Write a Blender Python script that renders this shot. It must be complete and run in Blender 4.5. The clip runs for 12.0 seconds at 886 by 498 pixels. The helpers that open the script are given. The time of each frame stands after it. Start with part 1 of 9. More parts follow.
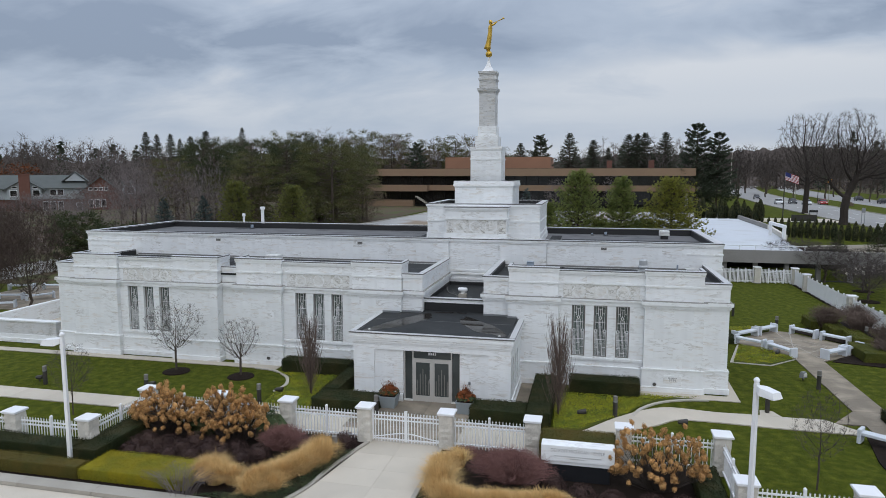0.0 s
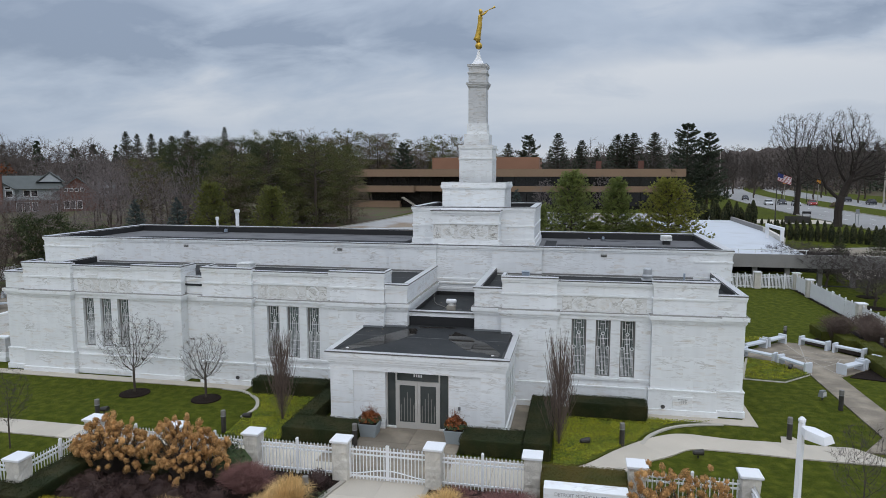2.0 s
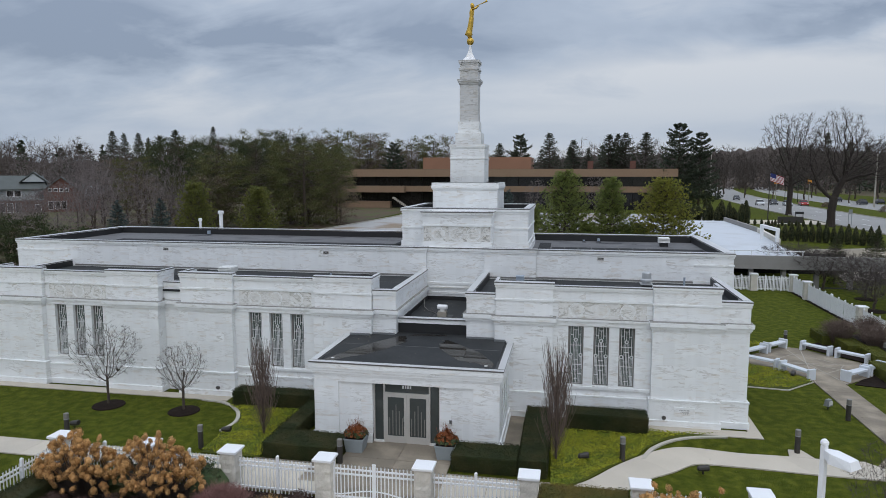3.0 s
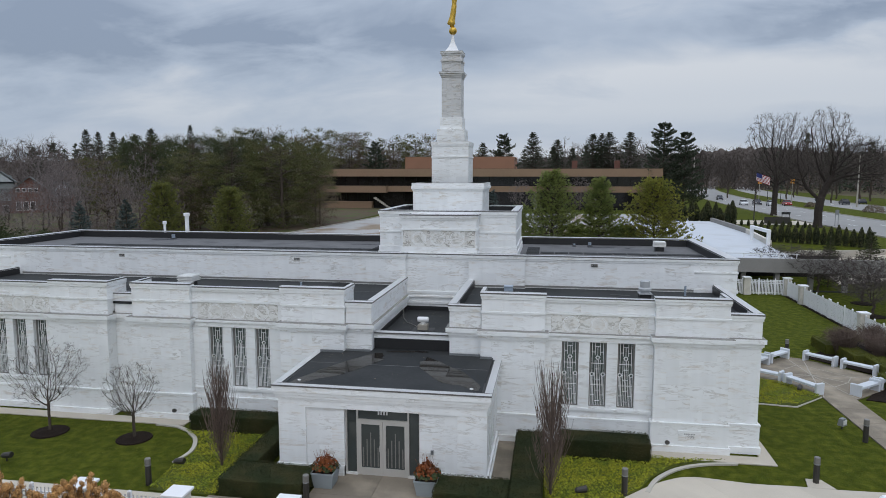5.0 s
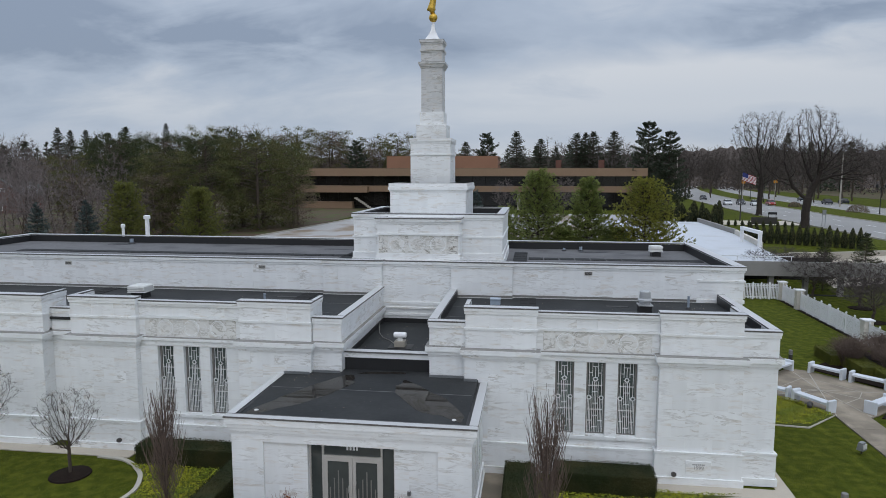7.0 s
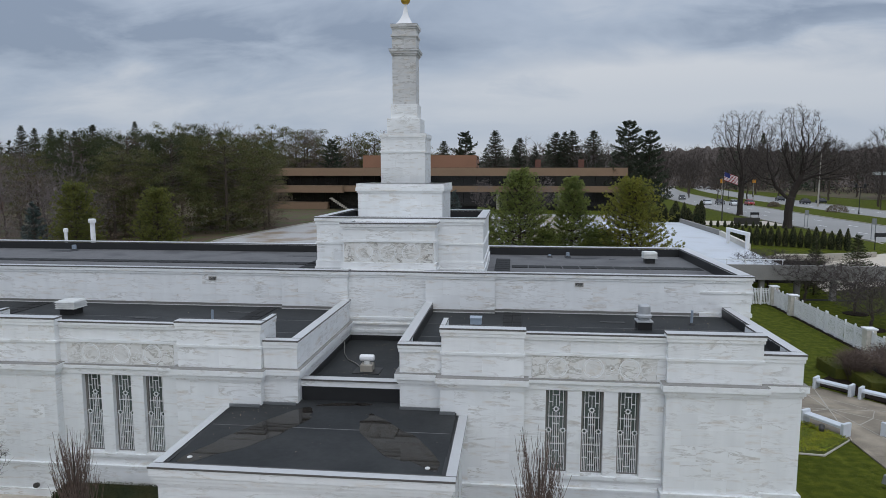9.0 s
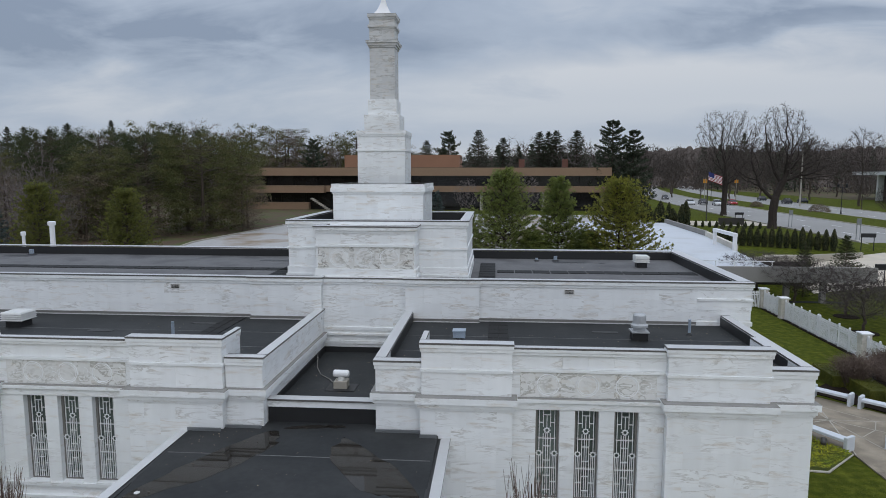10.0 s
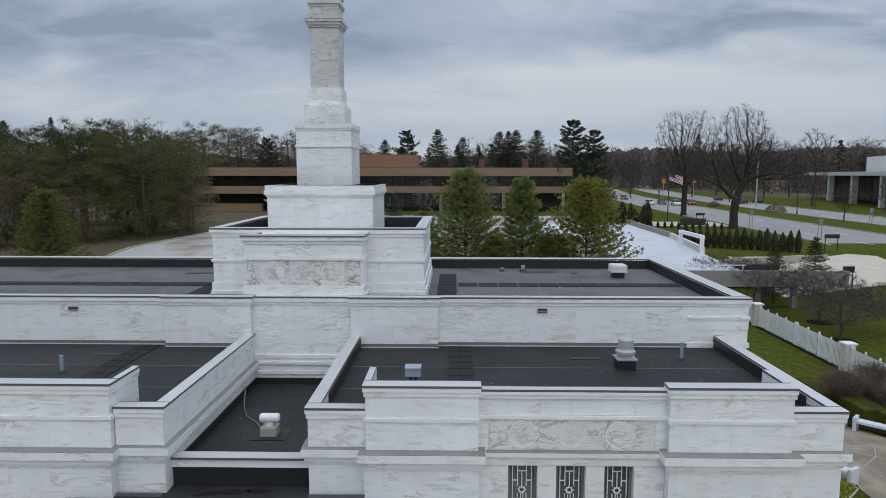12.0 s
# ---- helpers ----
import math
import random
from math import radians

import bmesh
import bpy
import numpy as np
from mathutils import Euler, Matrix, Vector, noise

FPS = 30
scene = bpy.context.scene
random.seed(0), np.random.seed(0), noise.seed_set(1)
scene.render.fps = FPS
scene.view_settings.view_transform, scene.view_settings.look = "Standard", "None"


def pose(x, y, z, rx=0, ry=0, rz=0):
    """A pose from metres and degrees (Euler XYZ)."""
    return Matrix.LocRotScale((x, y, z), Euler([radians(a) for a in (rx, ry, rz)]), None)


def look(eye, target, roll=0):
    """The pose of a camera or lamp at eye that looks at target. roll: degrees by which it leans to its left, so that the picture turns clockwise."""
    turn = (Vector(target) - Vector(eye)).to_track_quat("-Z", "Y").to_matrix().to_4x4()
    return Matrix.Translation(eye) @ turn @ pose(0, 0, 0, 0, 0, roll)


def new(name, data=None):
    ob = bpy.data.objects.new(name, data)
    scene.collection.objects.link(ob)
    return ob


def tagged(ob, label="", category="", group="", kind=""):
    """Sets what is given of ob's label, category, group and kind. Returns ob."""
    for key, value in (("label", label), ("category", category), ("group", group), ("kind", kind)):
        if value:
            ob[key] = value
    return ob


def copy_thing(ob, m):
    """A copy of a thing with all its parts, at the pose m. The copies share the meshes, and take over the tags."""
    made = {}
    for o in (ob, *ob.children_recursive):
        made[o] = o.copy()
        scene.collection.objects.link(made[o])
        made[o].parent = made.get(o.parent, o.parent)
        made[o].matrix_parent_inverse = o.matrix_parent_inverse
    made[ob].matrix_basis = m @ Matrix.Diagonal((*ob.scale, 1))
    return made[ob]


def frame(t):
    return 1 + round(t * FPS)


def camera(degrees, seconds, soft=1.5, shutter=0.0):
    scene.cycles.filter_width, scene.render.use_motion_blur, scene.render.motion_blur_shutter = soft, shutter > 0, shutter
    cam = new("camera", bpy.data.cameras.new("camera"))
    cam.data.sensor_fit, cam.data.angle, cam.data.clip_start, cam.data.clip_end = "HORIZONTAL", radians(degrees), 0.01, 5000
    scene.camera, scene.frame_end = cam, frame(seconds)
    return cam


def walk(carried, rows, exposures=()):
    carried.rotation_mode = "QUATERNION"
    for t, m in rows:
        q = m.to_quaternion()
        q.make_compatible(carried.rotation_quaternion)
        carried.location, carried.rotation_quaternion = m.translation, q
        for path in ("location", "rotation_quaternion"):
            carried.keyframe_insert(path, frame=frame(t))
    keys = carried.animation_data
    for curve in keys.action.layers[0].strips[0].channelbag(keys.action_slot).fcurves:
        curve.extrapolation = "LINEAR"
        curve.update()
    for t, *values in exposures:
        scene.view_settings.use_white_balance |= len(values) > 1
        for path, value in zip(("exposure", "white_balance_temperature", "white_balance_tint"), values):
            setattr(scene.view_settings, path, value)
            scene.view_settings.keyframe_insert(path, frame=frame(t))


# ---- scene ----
cam = camera(68.4, 12.0, soft=0.6)
# seconds, eye x, y, z, yaw, pitch, roll
PATH = [
    (0.0, 0.075, 0.031, 10.688, 12.782, -6.603, 0.057),
    (0.5, -0.118, 0.839, 10.693, 12.706, -6.587, 0.051),
    (1.0, -0.293, 1.621, 10.698, 12.415, -6.576, 0.046),
    (1.5, -0.453, 2.379, 10.701, 12.041, -6.568, 0.040),
    (2.0, -0.600, 3.117, 10.703, 11.647, -6.562, 0.035),
    (2.5, -0.735, 3.837, 10.704, 11.259, -6.560, 0.030),
    (3.0, -0.860, 4.544, 10.704, 10.865, -6.560, 0.025),
    (5.0, -1.280, 7.325, 10.698, 9.373, -6.578, 0.006),
    (5.5, -1.369, 8.033, 10.695, 9.026, -6.586, 0.002),
    (6.0, -1.454, 8.755, 10.692, 8.636, -6.594, -0.003),
    (6.5, -1.533, 9.495, 10.688, 8.265, -6.603, -0.007),
    (7.0, -1.608, 10.256, 10.684, 7.874, -6.611, -0.011),
    (9.0, -1.852, 13.543, 10.665, 5.997, -6.637, -0.027),
    (9.5, -1.897, 14.423, 10.660, 5.367, -6.640, -0.031),
    (10.0, -1.932, 15.321, 10.655, 4.547, -6.642, -0.035),
    (10.5, -1.958, 16.232, 10.651, 3.655, -6.641, -0.038),
    (11.0, -1.973, 17.147, 10.647, 2.787, -6.637, -0.042),
    (11.5, -1.974, 18.057, 10.643, 1.933, -6.630, -0.045),
    (12.0, -1.961, 18.950, 10.639, 1.028, -6.620, -0.049),
]
walk(cam, [(t, pose(x, y, z, 90 + pitch, roll, yaw)) for t, x, y, z, yaw, pitch, roll in PATH], exposures=[(0.0, -0.49), (3.0, -0.52), (6.0, -0.54), (9.0, -0.62), (12.0, -0.61)])

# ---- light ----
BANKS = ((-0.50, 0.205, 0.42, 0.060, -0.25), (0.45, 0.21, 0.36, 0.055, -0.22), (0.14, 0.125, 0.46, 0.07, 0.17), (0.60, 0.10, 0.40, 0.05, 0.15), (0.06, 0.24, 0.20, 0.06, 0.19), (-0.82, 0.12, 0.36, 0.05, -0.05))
SUN_EL, SUN_AZ = 42.0, 172.0
world = bpy.data.worlds.new("overcast_sky")
scene.world = world
world.use_nodes = True
wt = world.node_tree
wt.nodes.clear()


def wnode(kind, **kw):
    n = wt.nodes.new(kind)
    for k, v in kw.items():
        n.inputs[k].default_value = v
    return n


def wmath(op, a, b=None, c=None):
    n = wt.nodes.new("ShaderNodeMath")
    n.operation = op
    for i, v in enumerate((a, b, c)):
        if v is None:
            continue
        if isinstance(v, (int, float)):
            n.inputs[i].default_value = v
        else:
            wt.links.new(v, n.inputs[i])
    return n.outputs[0]


w_out = wt.nodes.new("ShaderNodeOutputWorld")
w_sky = wt.nodes.new("ShaderNodeTexSky")
w_sky.sky_type = "NISHITA"
w_sky.sun_disc = False
w_sky.sun_elevation = radians(SUN_EL)
w_sky.sun_rotation = radians(SUN_AZ)
w_co = wt.nodes.new("ShaderNodeTexCoord")
w_sep = wt.nodes.new("ShaderNodeSeparateXYZ")
wt.links.new(w_co.outputs["Generated"], w_sep.inputs[0])
up = wmath("MAXIMUM", w_sep.outputs[2], 0.0)
den = wmath("ADD", up, 0.30)
w_vec = wt.nodes.new("ShaderNodeCombineXYZ")
wt.links.new(wmath("DIVIDE", w_sep.outputs[0], den), w_vec.inputs[0])
wt.links.new(wmath("DIVIDE", w_sep.outputs[1], den), w_vec.inputs[1])
w_map = wt.nodes.new("ShaderNodeMapping")
w_map.inputs["Scale"].default_value = (0.70, 1.0, 1.0)
w_map.inputs["Location"].default_value = (9.7, 4.1, 0.0)
w_map.inputs["Rotation"].default_value = (0.0, 0.0, radians(10))
wt.links.new(w_vec.outputs[0], w_map.inputs[0])
w_n1 = wnode("ShaderNodeTexNoise", Scale=1.15, Detail=6.0, Roughness=0.50, Distortion=0.25)
wt.links.new(w_map.outputs[0], w_n1.inputs["Vector"])
w_n2 = wnode("ShaderNodeTexNoise", Scale=4.0, Detail=5.0, Roughness=0.55, Distortion=0.4)
wt.links.new(w_map.outputs[0], w_n2.inputs["Vector"])
w_band = wt.nodes.new("ShaderNodeMapRange")
w_band.interpolation_type = "SMOOTHSTEP"
w_band.inputs[1].default_value, w_band.inputs[2].default_value = 0.08, 0.20
w_band.inputs[3].default_value, w_band.inputs[4].default_value = 0.05, -0.02
wt.links.new(up, w_band.inputs[0])
cloud = wmath("ADD", w_band.outputs[0], wmath("MULTIPLY_ADD", w_n2.outputs["Fac"], 0.34, wmath("MULTIPLY", w_n1.outputs["Fac"], 0.86)))
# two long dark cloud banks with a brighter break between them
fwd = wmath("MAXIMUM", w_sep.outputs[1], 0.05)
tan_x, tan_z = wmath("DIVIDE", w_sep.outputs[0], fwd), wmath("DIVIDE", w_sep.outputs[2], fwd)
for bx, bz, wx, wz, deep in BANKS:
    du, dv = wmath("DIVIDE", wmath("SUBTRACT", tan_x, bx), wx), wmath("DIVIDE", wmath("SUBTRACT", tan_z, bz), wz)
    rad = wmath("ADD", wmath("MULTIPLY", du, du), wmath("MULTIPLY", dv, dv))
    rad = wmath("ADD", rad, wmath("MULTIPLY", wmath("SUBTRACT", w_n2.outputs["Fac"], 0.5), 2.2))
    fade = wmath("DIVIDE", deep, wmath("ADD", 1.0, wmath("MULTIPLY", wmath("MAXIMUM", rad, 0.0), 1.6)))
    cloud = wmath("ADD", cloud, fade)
w_ramp = wt.nodes.new("ShaderNodeValToRGB")
e = w_ramp.color_ramp.elements
e[0].position, e[0].color = 0.42, (0.36, 0.44, 0.58, 1)
e[1].position, e[1].color = 0.74, (0.857, 0.90, 0.973, 1)
k = e.new(0.56)
k.color = (0.555, 0.645, 0.79, 1)
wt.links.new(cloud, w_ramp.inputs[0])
# an overcast sky is about three times as bright overhead as at the horizon
grade = wmath("ADD", wmath("MULTIPLY", wmath("POWER", up, 2.0), 1.9), 0.93)
# clearer, bluer air low over the horizon
w_low = wt.nodes.new("ShaderNodeValToRGB")
w_low.color_ramp.interpolation = "EASE"
for at_, fac in ((0.0, 0.15), (0.025, 0.25), (0.055, 0.62), (0.10, 0.22), (0.15, 0.0)):
    k = w_low.color_ramp.elements.new(at_)
    k.color = (fac, fac, fac, 1)
w_low.color_ramp.elements.remove(w_low.color_ramp.elements[-1])
w_low.color_ramp.elements.remove(w_low.color_ramp.elements[0])
wt.links.new(up, w_low.inputs[0])
w_blue = wt.nodes.new("ShaderNodeMix")
w_blue.data_type = "RGBA"
w_blue.inputs["B"].default_value = (0.57, 0.67, 0.85, 1)
wt.links.new(w_low.outputs[0], w_blue.inputs["Factor"])
wt.links.new(w_ramp.outputs[0], w_blue.inputs["A"])
w_scale = wt.nodes.new("ShaderNodeVectorMath")
w_scale.operation = "SCALE"
wt.links.new(w_blue.outputs["Result"], w_scale.inputs[0])
wt.links.new(grade, w_scale.inputs["Scale"])
w_b1 = wnode("ShaderNodeBackground", Strength=0.012)
wt.links.new(w_sky.outputs[0], w_b1.inputs[0])
w_b2 = wnode("ShaderNodeBackground", Strength=1.0)
wt.links.new(w_scale.outputs[0], w_b2.inputs[0])
w_add = wt.nodes.new("ShaderNodeAddShader")
wt.links.new(w_b1.outputs[0], w_add.inputs[0])
wt.links.new(w_b2.outputs[0], w_add.inputs[1])
wt.links.new(w_add.outputs[0], w_out.inputs[0])

sun = new("sun", bpy.data.lights.new("sun", "SUN"))
sun.data.energy = 0.75
sun.data.angle = radians(60)
sun.data.color = (1.0, 0.97, 0.935)
sun.matrix_world = look((60 * math.sin(radians(SUN_AZ)), 60 * math.cos(radians(SUN_AZ)), 60 * math.tan(radians(SUN_EL))), (0, 0, 0))

# ---- materials ----
def mat(name, base, rough=0.7, metal=0.0, vary=0.12, scale=3.0, fine=40.0, bump=0.15, bump_scale=60.0, per_piece=0.0,
        second=None, second_at=(0.5, 0.7), stretch=(1, 1, 1), spec=0.4, trans=0.0, coords="Object"):
    """A procedural surface: base colour, broad stains, fine grain, relief, and a shift of tone from piece to piece."""
    m = bpy.data.materials.new(name)
    m.use_nodes = True
    nt = m.node_tree
    b = nt.nodes["Principled BSDF"]
    b.inputs["Roughness"].default_value = rough
    b.inputs["Metallic"].default_value = metal
    b.inputs["Specular IOR Level"].default_value = spec
    b.inputs["Transmission Weight"].default_value = trans
    L = nt.links.new
    if coords == "World":
        co = nt.nodes.new("ShaderNodeNewGeometry").outputs["Position"]
    else:
        co = nt.nodes.new("ShaderNodeTexCoord").outputs["Object"]
    mp = nt.nodes.new("ShaderNodeMapping")
    mp.inputs["Scale"].default_value = stretch
    L(co, mp.inputs[0])
    info = nt.nodes.new("ShaderNodeObjectInfo")
    isl = nt.nodes.new("ShaderNodeNewGeometry")
    add = nt.nodes.new("ShaderNodeMath")
    add.operation = "ADD"
    L(info.outputs["Random"], add.inputs[0])
    L(isl.outputs["Random Per Island"], add.inputs[1])
    fr = nt.nodes.new("ShaderNodeMath")
    fr.operation = "FRACT"
    L(add.outputs[0], fr.inputs[0])
    n1 = nt.nodes.new("ShaderNodeTexNoise")
    n1.inputs["Scale"].default_value = scale
    n1.inputs["Detail"].default_value = 5.0
    L(mp.outputs[0], n1.inputs["Vector"])
    n2 = nt.nodes.new("ShaderNodeTexNoise")
    n2.inputs["Scale"].default_value = fine
    n2.inputs["Detail"].default_value = 3.0
    L(mp.outputs[0], n2.inputs["Vector"])

    def val(op, a, c, d=None):
        q = nt.nodes.new("ShaderNodeMath")
        q.operation = op
        for i, v in enumerate((a, c, d)):
            if v is None:
                continue
            if isinstance(v, (int, float)):
                q.inputs[i].default_value = v
            else:
                L(v, q.inputs[i])
        return q.outputs[0]
    s = val("ADD", val("MULTIPLY", val("SUBTRACT", n1.outputs["Fac"], 0.5), vary * 2), val("MULTIPLY", val("SUBTRACT", n2.outputs["Fac"], 0.5), vary * 1.6))
    s = val("ADD", s, val("MULTIPLY", val("SUBTRACT", fr.outputs[0], 0.5), per_piece * 2))
    s = val("ADD", s, 1.0)
    col = nt.nodes.new("ShaderNodeRGB")
    col.outputs[0].default_value = (*base, 1)
    colour = col.outputs[0]
    if second:
        mx = nt.nodes.new("ShaderNodeMix")
        mx.data_type = "RGBA"
        mr = nt.nodes.new("ShaderNodeMapRange")
        mr.inputs[1].default_value, mr.inputs[2].default_value = second_at
        L(n1.outputs["Fac"], mr.inputs[0])
        L(mr.outputs[0], mx.inputs["Factor"])
        L(colour, mx.inputs["A"])
        mx.inputs["B"].default_value = (*second, 1)
        colour = mx.outputs["Result"]
    sc = nt.nodes.new("ShaderNodeVectorMath")
    sc.operation = "SCALE"
    L(colour, sc.inputs[0])
    L(s, sc.inputs["Scale"])
    L(sc.outputs[0], b.inputs["Base Color"])
    if bump:
        n3 = nt.nodes.new("ShaderNodeTexNoise")
        n3.inputs["Scale"].default_value = bump_scale
        n3.inputs["Detail"].default_value = 4.0
        L(mp.outputs[0], n3.inputs["Vector"])
        bp = nt.nodes.new("ShaderNodeBump")
        bp.inputs["Strength"].default_value = bump
        bp.inputs["Distance"].default_value = 0.02
        L(n3.outputs["Fac"], bp.inputs["Height"])
        L(bp.outputs[0], b.inputs["Normal"])
    return m


def marble_mat(name, base, vein, amount=0.5, broad=0.03, turn=(5, 9, 4), grain=(0.55, 0.55, 4.2), bare=0.44, fade=0.22):
    """White marble: each block its own tone and its own run of slanting grey veins."""
    m = bpy.data.materials.new(name)
    m.use_nodes = True
    nt = m.node_tree
    L = nt.links.new
    b = nt.nodes["Principled BSDF"]
    b.inputs["Roughness"].default_value = 0.5
    b.inputs["Specular IOR Level"].default_value = 0.35
    geo = nt.nodes.new("ShaderNodeNewGeometry")
    info = nt.nodes.new("ShaderNodeObjectInfo")
    add = nt.nodes.new("ShaderNodeMath")
    add.operation = "ADD"
    L(info.outputs["Random"], add.inputs[0])
    L(geo.outputs["Random Per Island"], add.inputs[1])
    fr = nt.nodes.new("ShaderNodeMath")
    fr.operation = "FRACT"
    L(add.outputs[0], fr.inputs[0])
    # every block is cut from another place of the quarry
    off = nt.nodes.new("ShaderNodeVectorMath")
    off.operation = "SCALE"
    off.inputs[0].default_value = (17.0, 9.0, 31.0)
    L(fr.outputs[0], off.inputs["Scale"])
    shift = nt.nodes.new("ShaderNodeVectorMath")
    L(geo.outputs["Position"], shift.inputs[0])
    L(off.outputs[0], shift.inputs[1])
    mp = nt.nodes.new("ShaderNodeMapping")
    mp.inputs["Rotation"].default_value = tuple(radians(q) for q in turn)
    mp.inputs["Scale"].default_value = grain
    L(shift.outputs[0], mp.inputs[0])
    n1 = nt.nodes.new("ShaderNodeTexNoise")
    n1.inputs["Scale"].default_value, n1.inputs["Detail"].default_value, n1.inputs["Distortion"].default_value = 1.3, 5.0, 0.8
    n1.inputs["Roughness"].default_value = 0.62
    L(mp.outputs[0], n1.inputs["Vector"])

    def val(op, a, c):
        q = nt.nodes.new("ShaderNodeMath")
        q.operation = op
        for i, v in enumerate((a, c)):
            if isinstance(v, (int, float)):
                q.inputs[i].default_value = v
            else:
                L(v, q.inputs[i])
        return q.outputs[0]
    ridge = val("ABSOLUTE", val("SUBTRACT", n1.outputs["Fac"], 0.5), 0.0)
    mr = nt.nodes.new("ShaderNodeMapRange")
    mr.inputs[1].default_value, mr.inputs[2].default_value = 0.0, broad
    mr.inputs[3].default_value, mr.inputs[4].default_value = 1.0, 0.0
    L(ridge, mr.inputs[0])
    n2 = nt.nodes.new("ShaderNodeTexNoise")
    n2.inputs["Scale"].default_value, n2.inputs["Detail"].default_value = 1.1, 3.0
    L(shift.outputs[0], n2.inputs["Vector"])
    mask = nt.nodes.new("ShaderNodeMapRange")
    mask.inputs[1].default_value, mask.inputs[2].default_value = bare, bare + fade
    L(n2.outputs["Fac"], mask.inputs[0])
    f = val("MULTIPLY", val("MULTIPLY", mr.outputs[0], mask.outputs[0]), amount)
    mx = nt.nodes.new("ShaderNodeMix")
    mx.data_type = "RGBA"
    L(f, mx.inputs["Factor"])
    mx.inputs["A"].default_value, mx.inputs["B"].default_value = (*base, 1), (*vein, 1)
    # a warm bloom of iron along the stronger veins
    wide = nt.nodes.new("ShaderNodeMapRange")
    wide.inputs[1].default_value, wide.inputs[2].default_value = 0.0, broad * 2.6
    wide.inputs[3].default_value, wide.inputs[4].default_value = 1.0, 0.0
    L(ridge, wide.inputs[0])
    n5 = nt.nodes.new("ShaderNodeTexNoise")
    n5.inputs["Scale"].default_value, n5.inputs["Detail"].default_value = 1.7, 3.0
    L(mp.outputs[0], n5.inputs["Vector"])
    spot = nt.nodes.new("ShaderNodeMapRange")
    spot.inputs[1].default_value, spot.inputs[2].default_value = 0.53, 0.70
    L(n5.outputs["Fac"], spot.inputs[0])
    warm = nt.nodes.new("ShaderNodeMix")
    warm.data_type = "RGBA"
    L(val("MULTIPLY", val("MULTIPLY", wide.outputs[0], spot.outputs[0]), 0.46), warm.inputs["Factor"])
    warm.inputs["A"].default_value, warm.inputs["B"].default_value = (*base, 1), (0.60, 0.50, 0.38, 1)
    L(warm.outputs["Result"], mx.inputs["A"])
    # rain stains run down the stone
    st = nt.nodes.new("ShaderNodeMapping")
    st.inputs["Scale"].default_value = (2.2, 2.2, 0.22)
    L(geo.outputs["Position"], st.inputs[0])
    n4 = nt.nodes.new("ShaderNodeTexNoise")
    n4.inputs["Scale"].default_value, n4.inputs["Detail"].default_value = 1.6, 4.0
    L(st.outputs[0], n4.inputs["Vector"])
    tone = val("ADD", val("MULTIPLY", val("SUBTRACT", fr.outputs[0], 0.5), 0.055), 1.0)
    tone = val("ADD", tone, val("MULTIPLY", val("SUBTRACT", n2.outputs["Fac"], 0.5), 0.16))
    tone = val("ADD", tone, val("MULTIPLY", val("SUBTRACT", n4.outputs["Fac"], 0.55), 0.13))
    sc = nt.nodes.new("ShaderNodeVectorMath")
    sc.operation = "SCALE"
    L(mx.outputs["Result"], sc.inputs[0])
    L(tone, sc.inputs["Scale"])
    L(sc.outputs[0], b.inputs["Base Color"])
    n3 = nt.nodes.new("ShaderNodeTexNoise")
    n3.inputs["Scale"].default_value = 30.0
    L(geo.outputs["Position"], n3.inputs["Vector"])
    bp = nt.nodes.new("ShaderNodeBump")
    bp.inputs["Strength"].default_value = 0.06
    L(n3.outputs["Fac"], bp.inputs["Height"])
    L(bp.outputs[0], b.inputs["Normal"])
    return m


MARBLE = marble_mat("white_marble", (0.825, 0.838, 0.842), (0.30, 0.27, 0.23), 0.60, 0.042, (5, 11, 4), (0.60, 0.60, 3.2), 0.44, 0.28)
MARBLE_SOFT = marble_mat("softly_veined_marble", (0.75, 0.745, 0.725), (0.27, 0.25, 0.20), 0.75, 0.05, (25, 32, 12), (1.3, 1.3, 3.0), 0.36)
MARBLE_VEINED = marble_mat("veined_marble", (0.72, 0.71, 0.68), (0.15, 0.135, 0.11), 0.95, 0.05, (35, 30, 20), (1.6, 1.6, 3.2), 0.35)
# greyer stone of the tower shaft; also the garden wall's shade as colour
MARBLE_GREY = marble_mat("grey_marble", (0.60, 0.60, 0.60), (0.28, 0.27, 0.25), 0.8, 0.06, (6, 16, 5), (0.9, 0.9, 4.0), 0.40)
LEDGE = mat("weathered_marble_ledge", (0.27, 0.262, 0.245), 0.8, vary=0.3, scale=1.5, fine=14, bump=0.2)
COPING = mat("painted_metal_coping", (0.60, 0.60, 0.60), 0.32, metal=0.25, vary=0.08, scale=0.8, fine=9, bump=0.03, per_piece=0.05)
COPING_DARK = mat("dull_brown_drip_edge", (0.15, 0.142, 0.135), 0.5, metal=0.4, vary=0.2, scale=1.2, fine=12, bump=0.05)
ROOF = mat("black_roof_membrane", (0.027, 0.029, 0.030), 0.65, vary=0.3, scale=0.5, fine=6, bump=0.2, bump_scale=8, per_piece=0.12, spec=0.22, coords="World", second=(0.042, 0.043, 0.043), second_at=(0.45, 0.75))
ROOF_GREY = mat("faded_roof_membrane", (0.125, 0.122, 0.122), 0.64, vary=0.35, scale=0.5, fine=6, bump=0.2, bump_scale=8, spec=0.35, coords="World", second=(0.066, 0.064, 0.065), second_at=(0.50, 0.68))
FLAKE = mat("windblown_debris", (0.30, 0.24, 0.17), 0.9, vary=0.3, per_piece=0.4, bump=0.0)
